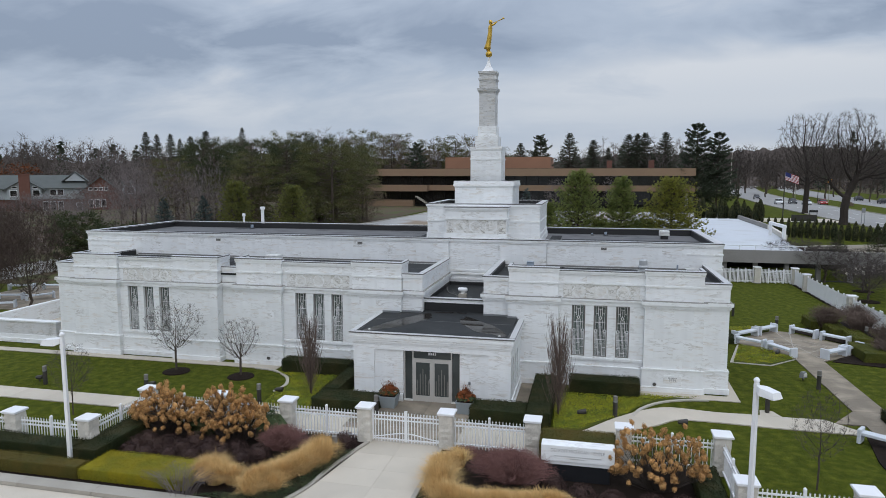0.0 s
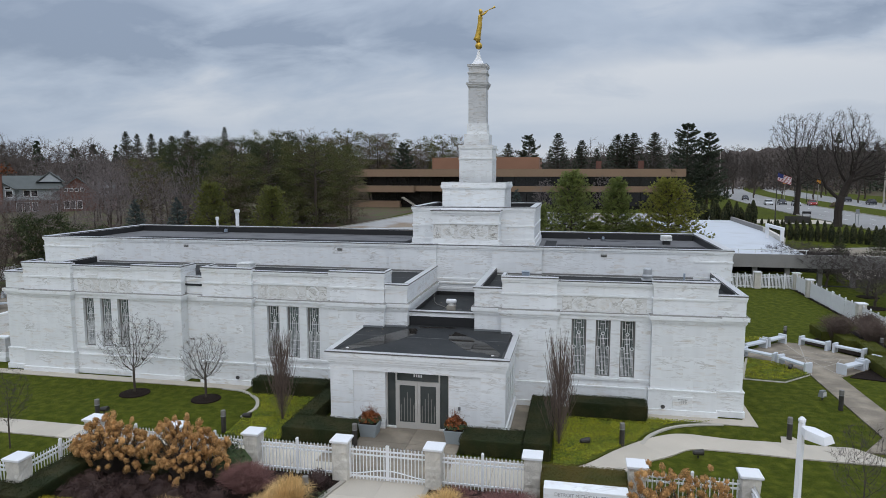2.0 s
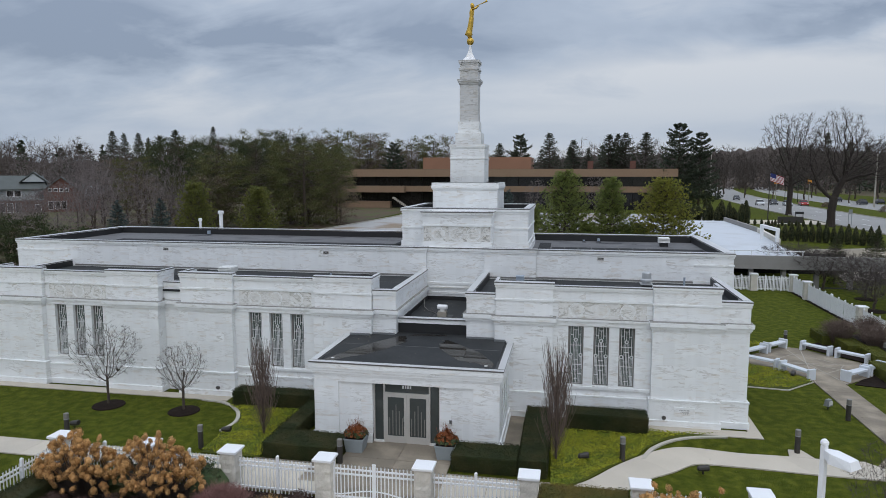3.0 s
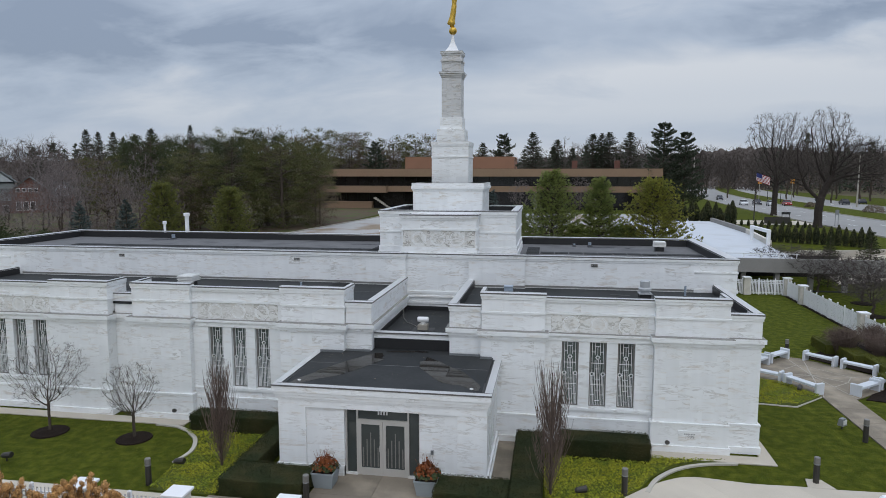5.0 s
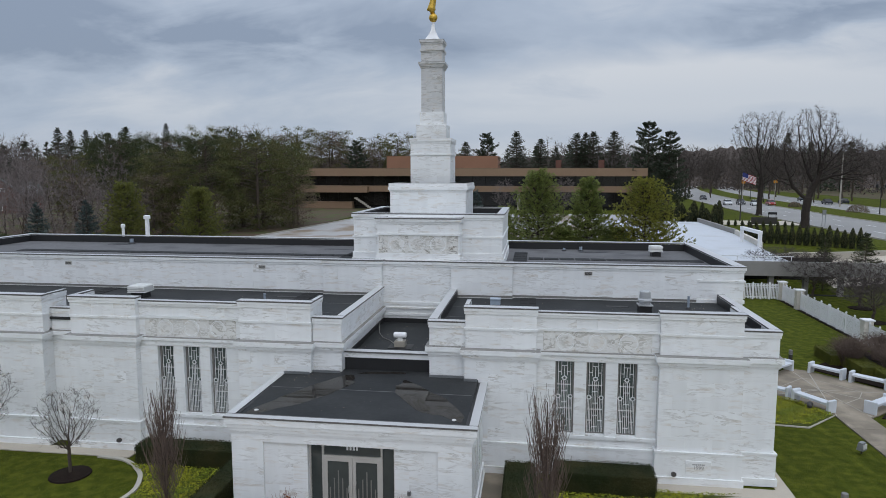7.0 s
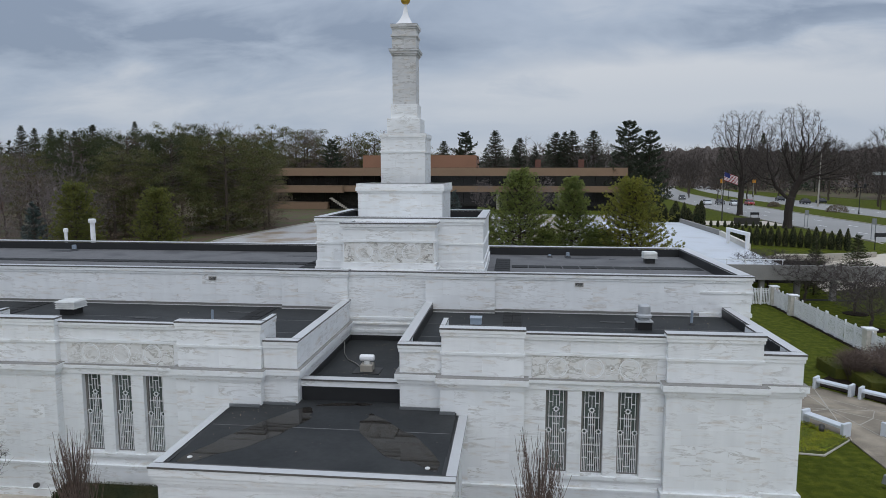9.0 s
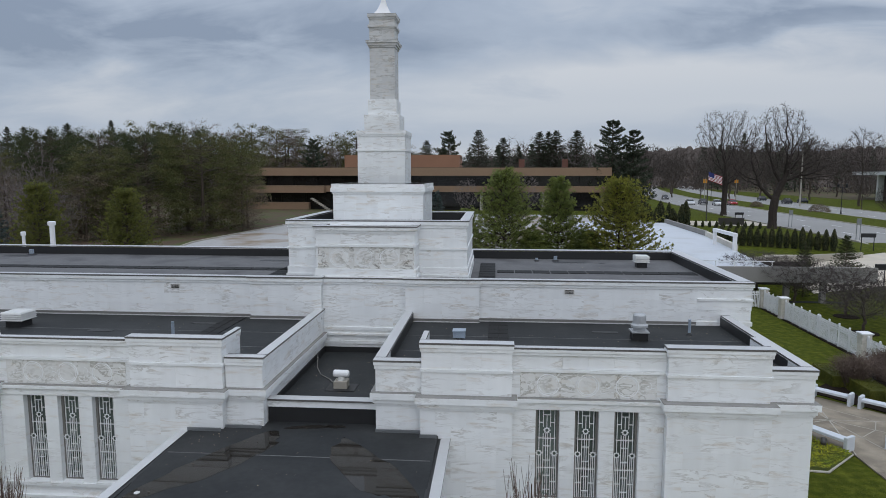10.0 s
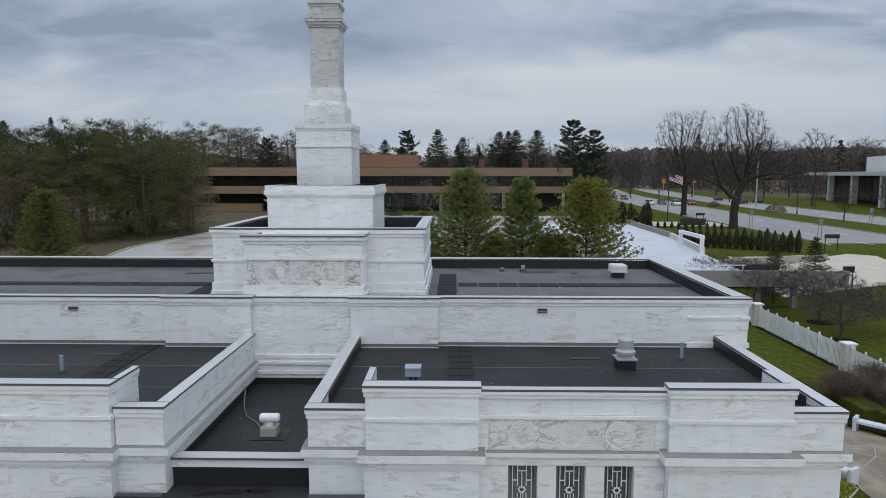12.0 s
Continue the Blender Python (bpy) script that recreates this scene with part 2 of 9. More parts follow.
ROOF_WET = mat("wet_roof_membrane", (0.022, 0.019, 0.016), 0.035, vary=0.3, scale=1.2, fine=6, bump=0.0, spec=0.32, coords="World")
BLACK = mat("black_flashing", (0.02, 0.02, 0.021), 0.45, vary=0.2, bump=0.05)
WHITE = mat("white_paint", (0.80, 0.80, 0.81), 0.45, vary=0.06, scale=2, fine=25, bump=0.04)
WHITE_DIRTY = mat("white_sheet_metal", (0.62, 0.62, 0.60), 0.5, vary=0.15, scale=4, fine=20, bump=0.05)
FAN_GREY = mat("dull_spun_aluminium", (0.44, 0.45, 0.46), 0.45, metal=0.2, vary=0.12, scale=4, fine=20, bump=0.04)
PIPE_GREY = mat("blue_grey_sheet_metal", (0.36, 0.42, 0.50), 0.3, metal=0.3, vary=0.12, bump=0.03)
FLASHING = mat("brown_grey_flashing", (0.24, 0.232, 0.22), 0.45, metal=0.4, vary=0.15, bump=0.03)
GREY_METAL = mat("grey_metal", (0.30, 0.31, 0.32), 0.4, metal=0.7, vary=0.15, bump=0.05)
BRONZE = mat("dark_bronze_metal", (0.055, 0.05, 0.045), 0.5, metal=0.3, vary=0.15, bump=0.05)
FRAME = mat("taupe_metal_frame", (0.21, 0.20, 0.185), 0.5, metal=0.2, vary=0.12, bump=0.04)
ALU = mat("champagne_aluminium", (0.58, 0.56, 0.53), 0.4, metal=0.35, vary=0.08, bump=0.03)
GLASS = mat("grey_green_glass", (0.115, 0.140, 0.130), 0.10, vary=0.3, scale=0.6, fine=3, bump=0.0, spec=0.6, per_piece=0.25)
GLASS_DOOR = mat("dark_door_glass", (0.055, 0.064, 0.062), 0.07, vary=0.3, scale=0.6, fine=3, bump=0.0, spec=0.6)
GLASS_FAR = mat("smoked_office_glass", (0.012, 0.011, 0.010), 0.12, vary=0.4, scale=0.3, fine=2, bump=0.0, spec=0.5, per_piece=0.4)
GOLD = mat("gold_leaf", (0.62, 0.40, 0.075), 0.42, metal=0.75, vary=0.25, scale=6, fine=30, bump=0.15, bump_scale=25)
CONCRETE = mat("pale_concrete", (0.52, 0.465, 0.385), 0.85, vary=0.14, scale=0.7, fine=30, bump=0.25, bump_scale=90, per_piece=0.07, coords="World")
AGGREGATE = mat("exposed_aggregate", (0.225, 0.190, 0.146), 0.9, vary=0.2, scale=0.9, fine=55, bump=0.4, bump_scale=120, per_piece=0.08, coords="World", second=(0.31, 0.262, 0.20), second_at=(0.45, 0.65))
KERB = mat("kerb_concrete", (0.38, 0.35, 0.30), 0.85, vary=0.15, scale=1.0, fine=30, bump=0.3, coords="World", per_piece=0.06)
ASPHALT = mat("worn_asphalt", (0.29, 0.283, 0.272), 0.9, vary=0.14, scale=0.15, fine=8, bump=0.2, coords="World")
ROUGH_STONE = mat("rough_pale_stone", (0.60, 0.565, 0.50), 0.85, vary=0.22, scale=3, fine=16, bump=0.9, bump_scale=14, per_piece=0.05)
LAWN = mat("mown_grass", (0.058, 0.073, 0.007), 0.95, vary=0.42, scale=2.6, fine=24, bump=1.0, bump_scale=60, coords="World", second=(0.094, 0.102, 0.012), second_at=(0.40, 0.75), spec=0.08)
lawn_nt = LAWN.node_tree
lawn_bsdf = lawn_nt.nodes["Principled BSDF"]
lawn_src = lawn_bsdf.inputs["Base Color"].links[0].from_socket
lawn_geo = lawn_nt.nodes.new("ShaderNodeNewGeometry")
lawn_map = lawn_nt.nodes.new("ShaderNodeMapping")
lawn_map.inputs["Rotation"].default_value = (0, 0, radians(-14))
lawn_wave = lawn_nt.nodes.new("ShaderNodeTexWave")
lawn_wave.inputs["Scale"].default_value = 0.36
lawn_wave.inputs["Distortion"].default_value = 0.15
lawn_wave.inputs["Detail"].default_value = 2.0
lawn_rng = lawn_nt.nodes.new("ShaderNodeMapRange")
lawn_rng.inputs[3].default_value, lawn_rng.inputs[4].default_value = 0.94, 1.06
lawn_mul = lawn_nt.nodes.new("ShaderNodeVectorMath")
lawn_mul.operation = "SCALE"
for a_, b_ in ((lawn_geo.outputs["Position"], lawn_map.inputs[0]), (lawn_map.outputs[0], lawn_wave.inputs[0]), (lawn_wave.outputs["Fac"], lawn_rng.inputs[0]), (lawn_rng.outputs[0], lawn_mul.inputs["Scale"]), (lawn_src, lawn_mul.inputs[0]), (lawn_mul.outputs[0], lawn_bsdf.inputs["Base Color"])):
    lawn_nt.links.new(a_, b_)
EDGE = mat("pale_concrete_edge", (0.46, 0.43, 0.37), 0.9, vary=0.15, scale=1.5, fine=30, bump=0.2, coords="World")
BLADES = mat("grass_blades", (0.074, 0.108, 0.014), 0.8, vary=0.2, scale=0.5, per_piece=0.3, bump=0.0, spec=0.12, coords="World", second=(0.130, 0.145, 0.028), second_at=(0.42, 0.70))
MULCH = mat("dark_bark_mulch", (0.020, 0.014, 0.011), 0.95, vary=0.45, scale=3, fine=40, bump=1.0, bump_scale=35, coords="World", spec=0.1)
BARK = mat("grey_brown_bark", (0.085, 0.068, 0.055), 0.9, vary=0.3, scale=4, fine=20, bump=0.4, spec=0.15)
BARK_DARK = mat("dark_furrowed_bark", (0.045, 0.037, 0.032), 0.9, vary=0.3, scale=4, fine=20, bump=0.5, spec=0.15)
TWIG = mat("thin_twigs", (0.085, 0.070, 0.060), 0.9, vary=0.25, scale=2, bump=0.0, spec=0.1)
TWIG_BROWN = mat("brown_upright_twigs", (0.155, 0.115, 0.096), 0.9, vary=0.3, scale=2, per_piece=0.3, bump=0.0, spec=0.1)
TWIG_RUSSET = mat("dark_russet_twigs", (0.082, 0.062, 0.052), 0.95, vary=0.25, scale=1.0, per_piece=0.2, bump=0.0, spec=0.05)
TWIG_RED = mat("reddish_twigs", (0.235, 0.125, 0.112), 0.9, vary=0.3, scale=2, per_piece=0.35, bump=0.0, spec=0.1)
TWIG_FAR = mat("grey_brown_twigs", (0.195, 0.166, 0.160), 0.95, vary=0.25, scale=0.2, per_piece=0.2, bump=0.0, spec=0.05)
TWIG_DARK = mat("dark_twigs", (0.078, 0.066, 0.059), 0.95, vary=0.25, scale=0.2, per_piece=0.2, bump=0.0, spec=0.05)

TWIG_WOOD = mat("wood_haze", (0.112, 0.094, 0.084), 0.95, vary=0.30, scale=0.05, per_piece=0.18, bump=0.0, spec=0.05, coords="World")


def leaf(name, base, second=None, piece=0.3, rough=0.65):
    return mat(name, base, rough, vary=0.22, scale=1.2, fine=9, bump=0.0, per_piece=piece, second=second, second_at=(0.42, 0.66), spec=0.2, coords="World")


def translucent(m, share):
    """Lets light through thin needles."""
    nt = m.node_tree
    b = nt.nodes["Principled BSDF"]
    tr = nt.nodes.new("ShaderNodeBsdfTranslucent")
    nt.links.new(b.inputs["Base Color"].links[0].from_socket, tr.inputs["Color"])
    mx = nt.nodes.new("ShaderNodeMixShader")
    mx.inputs[0].default_value = share
    nt.links.new(b.outputs[0], mx.inputs[1])
    nt.links.new(tr.outputs[0], mx.inputs[2])
    nt.links.new(mx.outputs[0], nt.nodes["Material Output"].inputs["Surface"])
    return m


HEDGE = leaf("dark_yew_leaves", (0.021, 0.029, 0.008), (0.042, 0.039, 0.013))
HEDGE_CORE = leaf("hedge_shade", (0.010, 0.016, 0.007))
HEDGE_OLIVE = leaf("olive_boxwood_leaves", (0.115, 0.088, 0.018), (0.072, 0.070, 0.015))
HEDGE_BOX = leaf("green_box_leaves", (0.115, 0.118, 0.018), (0.075, 0.085, 0.015))
HEDGE_GOLD = leaf("golden_hedge_leaves", (0.24, 0.20, 0.010), (0.155, 0.150, 0.013))
COVER = leaf("yellow_green_groundcover", (0.30, 0.30, 0.022), (0.16, 0.20, 0.020), 0.45)
# groundcover green darkened: the shade below its leaves put into the colour
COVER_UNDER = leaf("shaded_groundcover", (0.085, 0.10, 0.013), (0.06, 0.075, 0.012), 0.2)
COVER_DARK = leaf("mottled_ivy", (0.035, 0.055, 0.022), (0.09, 0.095, 0.045), 0.5)
STRAW = leaf("straw_grass_blades", (0.66, 0.445, 0.19), (0.52, 0.325, 0.125), 0.35)
BLOOM = leaf("dried_hydrangea_heads", (0.52, 0.30, 0.12), (0.36, 0.19, 0.07), 0.4)
PINE = leaf("pine_needles", (0.040, 0.054, 0.020), (0.066, 0.070, 0.028), 0.22)
PINE_EDGE = translucent(leaf("green_brown_pine_needles", (0.086, 0.098, 0.032), (0.116, 0.100, 0.042), 0.10), 0.3)
PINE_YELLOW = translucent(leaf("yellowish_pine_needles", (0.235, 0.268, 0.078), (0.172, 0.212, 0.070), 0.35), 0.55)
PINE_GOLD = translucent(leaf("golden_green_pine_needles", (0.285, 0.275, 0.054), (0.205, 0.222, 0.054), 0.35), 0.55)
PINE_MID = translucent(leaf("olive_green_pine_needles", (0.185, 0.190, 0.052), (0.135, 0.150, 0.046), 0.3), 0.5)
PINE_OLIVE = leaf("olive_pine_needles", (0.118, 0.114, 0.044), (0.084, 0.094, 0.032), 0.18)
TWIG_GREY = mat("grey_lichened_twigs", (0.084, 0.071, 0.066), 0.95, vary=0.3, scale=1.0, bump=0.0, spec=0.05)
SPRUCE_BLUE = leaf("blue_spruce_needles", (0.06, 0.085, 0.078), (0.09, 0.11, 0.105), 0.3)
# lightened evenly: distance haze is put into this needle colour
SPRUCE = translucent(leaf("dark_spruce_needles", (0.056, 0.070, 0.046), (0.076, 0.088, 0.058), 0.3), 0.35)
OAK_BROWN = leaf("withered_brown_leaves", (0.160, 0.118, 0.084), (0.128, 0.104, 0.072), 0.2)
RUST = leaf("rust_red_leaves", (0.17, 0.055, 0.02), (0.11, 0.04, 0.016), 0.35)
JUNIPER = leaf("dark_arborvitae", (0.034, 0.039, 0.013), (0.050, 0.048, 0.019), 0.3)
HEATHER = leaf("dark_purple_heather", (0.058, 0.034, 0.030), (0.080, 0.050, 0.040), 0.35)
PENTHOUSE_BRICK = mat("orange_brown_brick", (0.30, 0.155, 0.095), 0.85, vary=0.12, scale=0.3, fine=4, bump=0.05)
BANK_WHITE = mat("off_white_precast", (0.62, 0.62, 0.60), 0.7, vary=0.08, scale=0.3, fine=4, bump=0.03)
TAN = mat("tan_cladding", (0.25, 0.165, 0.105), 0.75, vary=0.1, scale=0.2, fine=3, bump=0.05, per_piece=0.05)
BRICK = mat("red_brown_brick", (0.16, 0.075, 0.055), 0.9, vary=0.2, scale=1.5, fine=10, bump=0.1)
SIDING = mat("pale_siding", (0.42, 0.45, 0.46), 0.8, vary=0.1, bump=0.05)
HOUSE_SIDING = mat("dull_house_siding", (0.38, 0.41, 0.42), 0.85, vary=0.12, scale=0.8, bump=0.05)
SHINGLE = mat("grey_green_shingles", (0.105, 0.115, 0.11), 0.9, vary=0.2, scale=0.8, fine=8, bump=0.1)
DECK = mat("pale_deck_coating", (0.56, 0.585, 0.62), 0.6, vary=0.1, scale=0.25, fine=5, bump=0.05, coords="World", second=(0.46, 0.47, 0.48), second_at=(0.5, 0.75))
DECK_SIDE = mat("grey_concrete_beam", (0.26, 0.25, 0.235), 0.9, vary=0.18, scale=0.6, fine=12, bump=0.1)
VOID = mat("unlit_interior", (0.015, 0.014, 0.013), 0.95, vary=0.2, bump=0.0)
CAR_WHITE = mat("white_car_paint", (0.62, 0.63, 0.65), 0.25, vary=0.03, bump=0.0)
CAR_DARK = mat("dark_car_paint", (0.03, 0.033, 0.04), 0.25, vary=0.03, bump=0.0)
CAR_RED = mat("red_car_paint", (0.30, 0.02, 0.025), 0.25, vary=0.03, bump=0.0)
RUBBER = mat("black_rubber", (0.012, 0.012, 0.012), 0.8, vary=0.1, bump=0.0)
RED = mat("red_cloth", (0.32, 0.03, 0.04), 0.8, vary=0.1, bump=0.0)
BLUE = mat("blue_cloth", (0.03, 0.04, 0.16), 0.8, vary=0.1, bump=0.0)
ORANGE = mat("amber_signal_housing", (0.62, 0.26, 0.02), 0.6, vary=0.1, bump=0.0)
PLANT_ORANGE = leaf("rust_orange_foliage", (0.24, 0.07, 0.02), (0.14, 0.05, 0.025), 0.4)
PLANT_GREEN = leaf("planter_greens", (0.05, 0.075, 0.03), (0.10, 0.10, 0.05), 0.4)
PLANTER = mat("grey_blue_planter", (0.30, 0.335, 0.35), 0.7, vary=0.1, scale=2, bump=0.1)
BENCH = mat("pale_blue_grey_granite", (0.60, 0.63, 0.67), 0.55, vary=0.08, scale=2, fine=40, bump=0.05, per_piece=0.04)
INK = mat("grey_lettering", (0.33, 0.33, 0.33), 0.8, vary=0.05, bump=0.0)
DARK_GRANITE = mat("black_granite", (0.02, 0.021, 0.024), 0.3, vary=0.2, bump=0.0)
LEAF_LITTER = mat("leaf_littered_ground", (0.092, 0.060, 0.036), 0.95, vary=0.4, scale=0.35, fine=6, bump=0.3, coords="World", second=(0.060, 0.072, 0.016), second_at=(0.46, 0.60))
LOT = mat("pale_worn_parking_lot", (0.40, 0.39, 0.38), 0.9, vary=0.2, scale=0.12, fine=4, bump=0.1, coords="World", second=(0.24, 0.185, 0.13), second_at=(0.50, 0.62))

# ---- building tools ----
class Shape:
    """Collects vertices and faces of one part."""

    def __init__(self):
        self.v, self.f = [], []

    def add(self, verts, faces):
        n = len(self.v)
        self.v += [tuple(p) for p in verts]
        self.f += [tuple(n + i for i in q) for q in faces]
        return self

    def box(self, x0, x1, y0, y1, z0, z1):
        return self.add([(x0, y0, z0), (x1, y0, z0), (x1, y1, z0), (x0, y1, z0), (x0, y0, z1), (x1, y0, z1), (x1, y1, z1), (x0, y1, z1)],
                        [(0, 3, 2, 1), (4, 5, 6, 7), (0, 1, 5, 4), (1, 2, 6, 5), (2, 3, 7, 6), (3, 0, 4, 7)])

    def cbox(self, x0, x1, y0, y1, z0, z1, c=0.02):
        """A block with chamfered upright and top edges."""
        def ring(x0, x1, y0, y1, z, c):
            return [(x0 + c, y0, z), (x1 - c, y0, z), (x1, y0 + c, z), (x1, y1 - c, z), (x1 - c, y1, z), (x0 + c, y1, z), (x0, y1 - c, z), (x0, y0 + c, z)]
        v = ring(x0, x1, y0, y1, z0, c) + ring(x0, x1, y0, y1, z1 - c, c) + ring(x0 + c, x1 - c, y0 + c, y1 - c, z1, c * 0.5)
        f = [tuple(range(7, -1, -1)), tuple(range(16, 24))]
        for k in (0, 8):
            f += [(k + i, k + (i + 1) % 8, k + 8 + (i + 1) % 8, k + 8 + i) for i in range(8)]
        return self.add(v, f)

    def taper(self, cx, cy, z0, z1, w0, d0, w1, d1):
        v = [(cx + sx * w / 2, cy + sy * d / 2, z) for z, w, d in ((z0, w0, d0), (z1, w1, d1)) for sx, sy in ((-1, -1), (1, -1), (1, 1), (-1, 1))]
        return self.add(v, [(0, 3, 2, 1), (4, 5, 6, 7), (0, 1, 5, 4), (1, 2, 6, 5), (2, 3, 7, 6), (3, 0, 4, 7)])

    def lathe(self, cx, cy, rings, n=12, cap=True):
        """rings: (z, radius) upwards."""
        v = [(cx + r * math.cos(2 * math.pi * i / n), cy + r * math.sin(2 * math.pi * i / n), z) for z, r in rings for i in range(n)]
        f = []
        for k in range(len(rings) - 1):
            f += [(k * n + i, k * n + (i + 1) % n, (k + 1) * n + (i + 1) % n, (k + 1) * n + i) for i in range(n)]
        if cap:
            f += [tuple(range(n - 1, -1, -1)), tuple(range((len(rings) - 1) * n, len(rings) * n))]
        return self.add(v, f)

    def tube(self, pts, radii, n=5, cap=True):
        """A tapering tube through points."""
        pts = [Vector(p) for p in pts]
        v, f = [], []
        for i, p in enumerate(pts):
            d = (pts[min(i + 1, len(pts) - 1)] - pts[max(i - 1, 0)])
            d = d.normalized() if d.length > 1e-6 else Vector((0, 0, 1))
            a = d.cross(Vector((0.3, 0.9, 0.1)) if abs(d.z) > 0.8 else Vector((0, 0, 1))).normalized()
            b = d.cross(a)
            r = radii[i] if not isinstance(radii, (int, float)) else radii
            v += [tuple(p + a * (r * math.cos(2 * math.pi * j / n)) + b * (r * math.sin(2 * math.pi * j / n))) for j in range(n)]
        for k in range(len(pts) - 1):
            f += [(k * n + j, k * n + (j + 1) % n, (k + 1) * n + (j + 1) % n, (k + 1) * n + j) for j in range(n)]
        if cap:
            f += [tuple(range(n - 1, -1, -1)), tuple(range((len(pts) - 1) * n, len(pts) * n))]
        return self.add(v, f)

    def slab(self, outline, z0, z1):
        """A flat plate with an outline that runs anticlockwise."""
        n = len(outline)
        v = [(x, y, z0) for x, y in outline] + [(x, y, z1) for x, y in outline]
        return self.add(v, [tuple(range(n - 1, -1, -1)), tuple(range(n, 2 * n))] + [(i, (i + 1) % n, n + (i + 1) % n, n + i) for i in range(n)])

    def ribbon(self, left, right, z0, z1):
        """A band between two lines of the same number of points."""
        n = len(left)
        v = [(*p, z1) for p in left] + [(*p, z1) for p in right] + [(*p, z0) for p in left] + [(*p, z0) for p in right]
        f = []
        for i in range(n - 1):
            f += [(i, n + i, n + i + 1, i + 1), (2 * n + i, i, i + 1, 2 * n + i + 1), (n + i, 3 * n + i, 3 * n + i + 1, n + i + 1)]
        f += [(0, 2 * n, 3 * n, n), (n - 1, 2 * n - 1, 4 * n - 1, 3 * n - 1)]
        return self.add(v, f)

    def blob(self, c, r, jitter=0.25, rng=random, n=6, m=4):
        """A lumpy rounded clump."""
        v = [(c[0], c[1], c[2] - r)]
        for k in range(1, m):
            t = math.pi * k / m
            for i in range(n):
                q = r * (1 + jitter * (rng.random() - 0.5) * 2)
                a = 2 * math.pi * (i + 0.5 * (k % 2)) / n
                v.append((c[0] + q * math.sin(t) * math.cos(a), c[1] + q * math.sin(t) * math.sin(a), c[2] - q * math.cos(t)))
        v.append((c[0], c[1], c[2] + r))
        f = [(0, 1 + (i + 1) % n, 1 + i) for i in range(n)]
        for k in range(m - 2):
            s = 1 + k * n
            f += [(s + i, s + (i + 1) % n, s + n + (i + 1) % n, s + n + i) for i in range(n)]
        s = 1 + (m - 2) * n
        f += [(s + i, s + (i + 1) % n, len(v) - 1) for i in range(n)]
        return self.add(v, f)

    def mesh(self, name, material, smooth=False):
        me = bpy.data.meshes.new(name)
        me.from_pydata(self.v, [], self.f)
        me.materials.append(material)
        if smooth:
            me.polygons.foreach_set("use_smooth", [True] * len(me.polygons))
        me.update()
        return me


def thing(name, at, label, category, group="", kind="", turn=0.0):
    ob = new(name)
    ob.empty_display_size = 0.2
    ob.location = at
    ob.rotation_euler = (0, 0, radians(turn))
    return tagged(ob, label, category, group, kind)


def part(name, shape, material, parent=None, label="", smooth=False, at=None, turn=0.0):
    """One mesh under a thing or a part; or a thing of its own."""
    ob = new(name, shape.mesh(name, material, smooth) if isinstance(shape, Shape) else shape)
    if parent:
        ob.parent = parent
    if at:
        ob.location = at
    if turn:
        ob.rotation_euler = (0, 0, radians(turn))
    return tagged(ob, label)


def solid(name, shape, material, label, category, group="", kind="", smooth=False, at=None):
    """A thing, or a piece of the setting, that is one mesh."""
    return tagged(part(name, shape, material, None, "", smooth, at), label, category, group, kind)


def leaves(shape, centre, normal, size, rng, tilt=0.9):
    """One leaf: a small folded quad about a point, facing roughly along a direction."""
    n = Vector(normal) + Vector((rng.uniform(-tilt, tilt), rng.uniform(-tilt, tilt), rng.uniform(-tilt, tilt)))
    n = n.normalized() if n.length > 1e-4 else Vector((0, 0, 1))
    a = n.orthogonal().normalized()
    a.rotate(Matrix.Rotation(rng.uniform(0, 6.283), 3, n))
    b = n.cross(a)
    c = Vector(centre)
    s = size * rng.uniform(0.65, 1.3)
    shape.add([c - a * s, c - b * s * 0.55 + n * s * 0.2, c + a * s, c + b * s * 0.55 + n * s * 0.2], [(0, 1, 2, 3)])


def sliver(shape, centre, axis, size, ratio, rg, tilt=0.35):
    """A slim spray of needles: a narrow diamond lying along a direction."""
    a = Vector((axis[0] + rg.gauss(0, tilt), axis[1] + rg.gauss(0, tilt), axis[2] + rg.gauss(0, tilt)))
    a.normalize()
    b = a.cross(Vector((rg.uniform(-1, 1), rg.uniform(-1, 1), rg.uniform(-1, 1))))
    if b.length < 1e-3:
        return
    b.normalize()
    s = size * rg.uniform(0.6, 1.3)
    b *= s * ratio
    c = Vector(centre)
    a *= s
    shape.add([c - a, c - b, c + a, c + b], [(0, 1, 2, 3)])


def split_boxes(shape):
    """Each block of a shape that was put together from plain blocks, as a shape of its own."""
    out = []
    for k in range(0, len(shape.v), 8):
        q = Shape()
        q.add(shape.v[k:k + 8], [(0, 3, 2, 1), (4, 5, 6, 7), (0, 1, 5, 4), (1, 2, 6, 5), (2, 3, 7, 6), (3, 0, 4, 7)])
        out.append(q)
    return out


def rng_of(seed):
    return random.Random(seed)


def lerp(a, b, t):
    return a + (b - a) * t


def smooth01(t):
    t = max(0.0, min(1.0, t))
    return t * t * (3 - 2 * t)

# ---- ground, paths and street ----
def gz(x, y):
    """The site is level; towards the avenue behind the building it rises by about two metres."""
    return 2.2 * smooth01((y - 70.0) / 24.0)


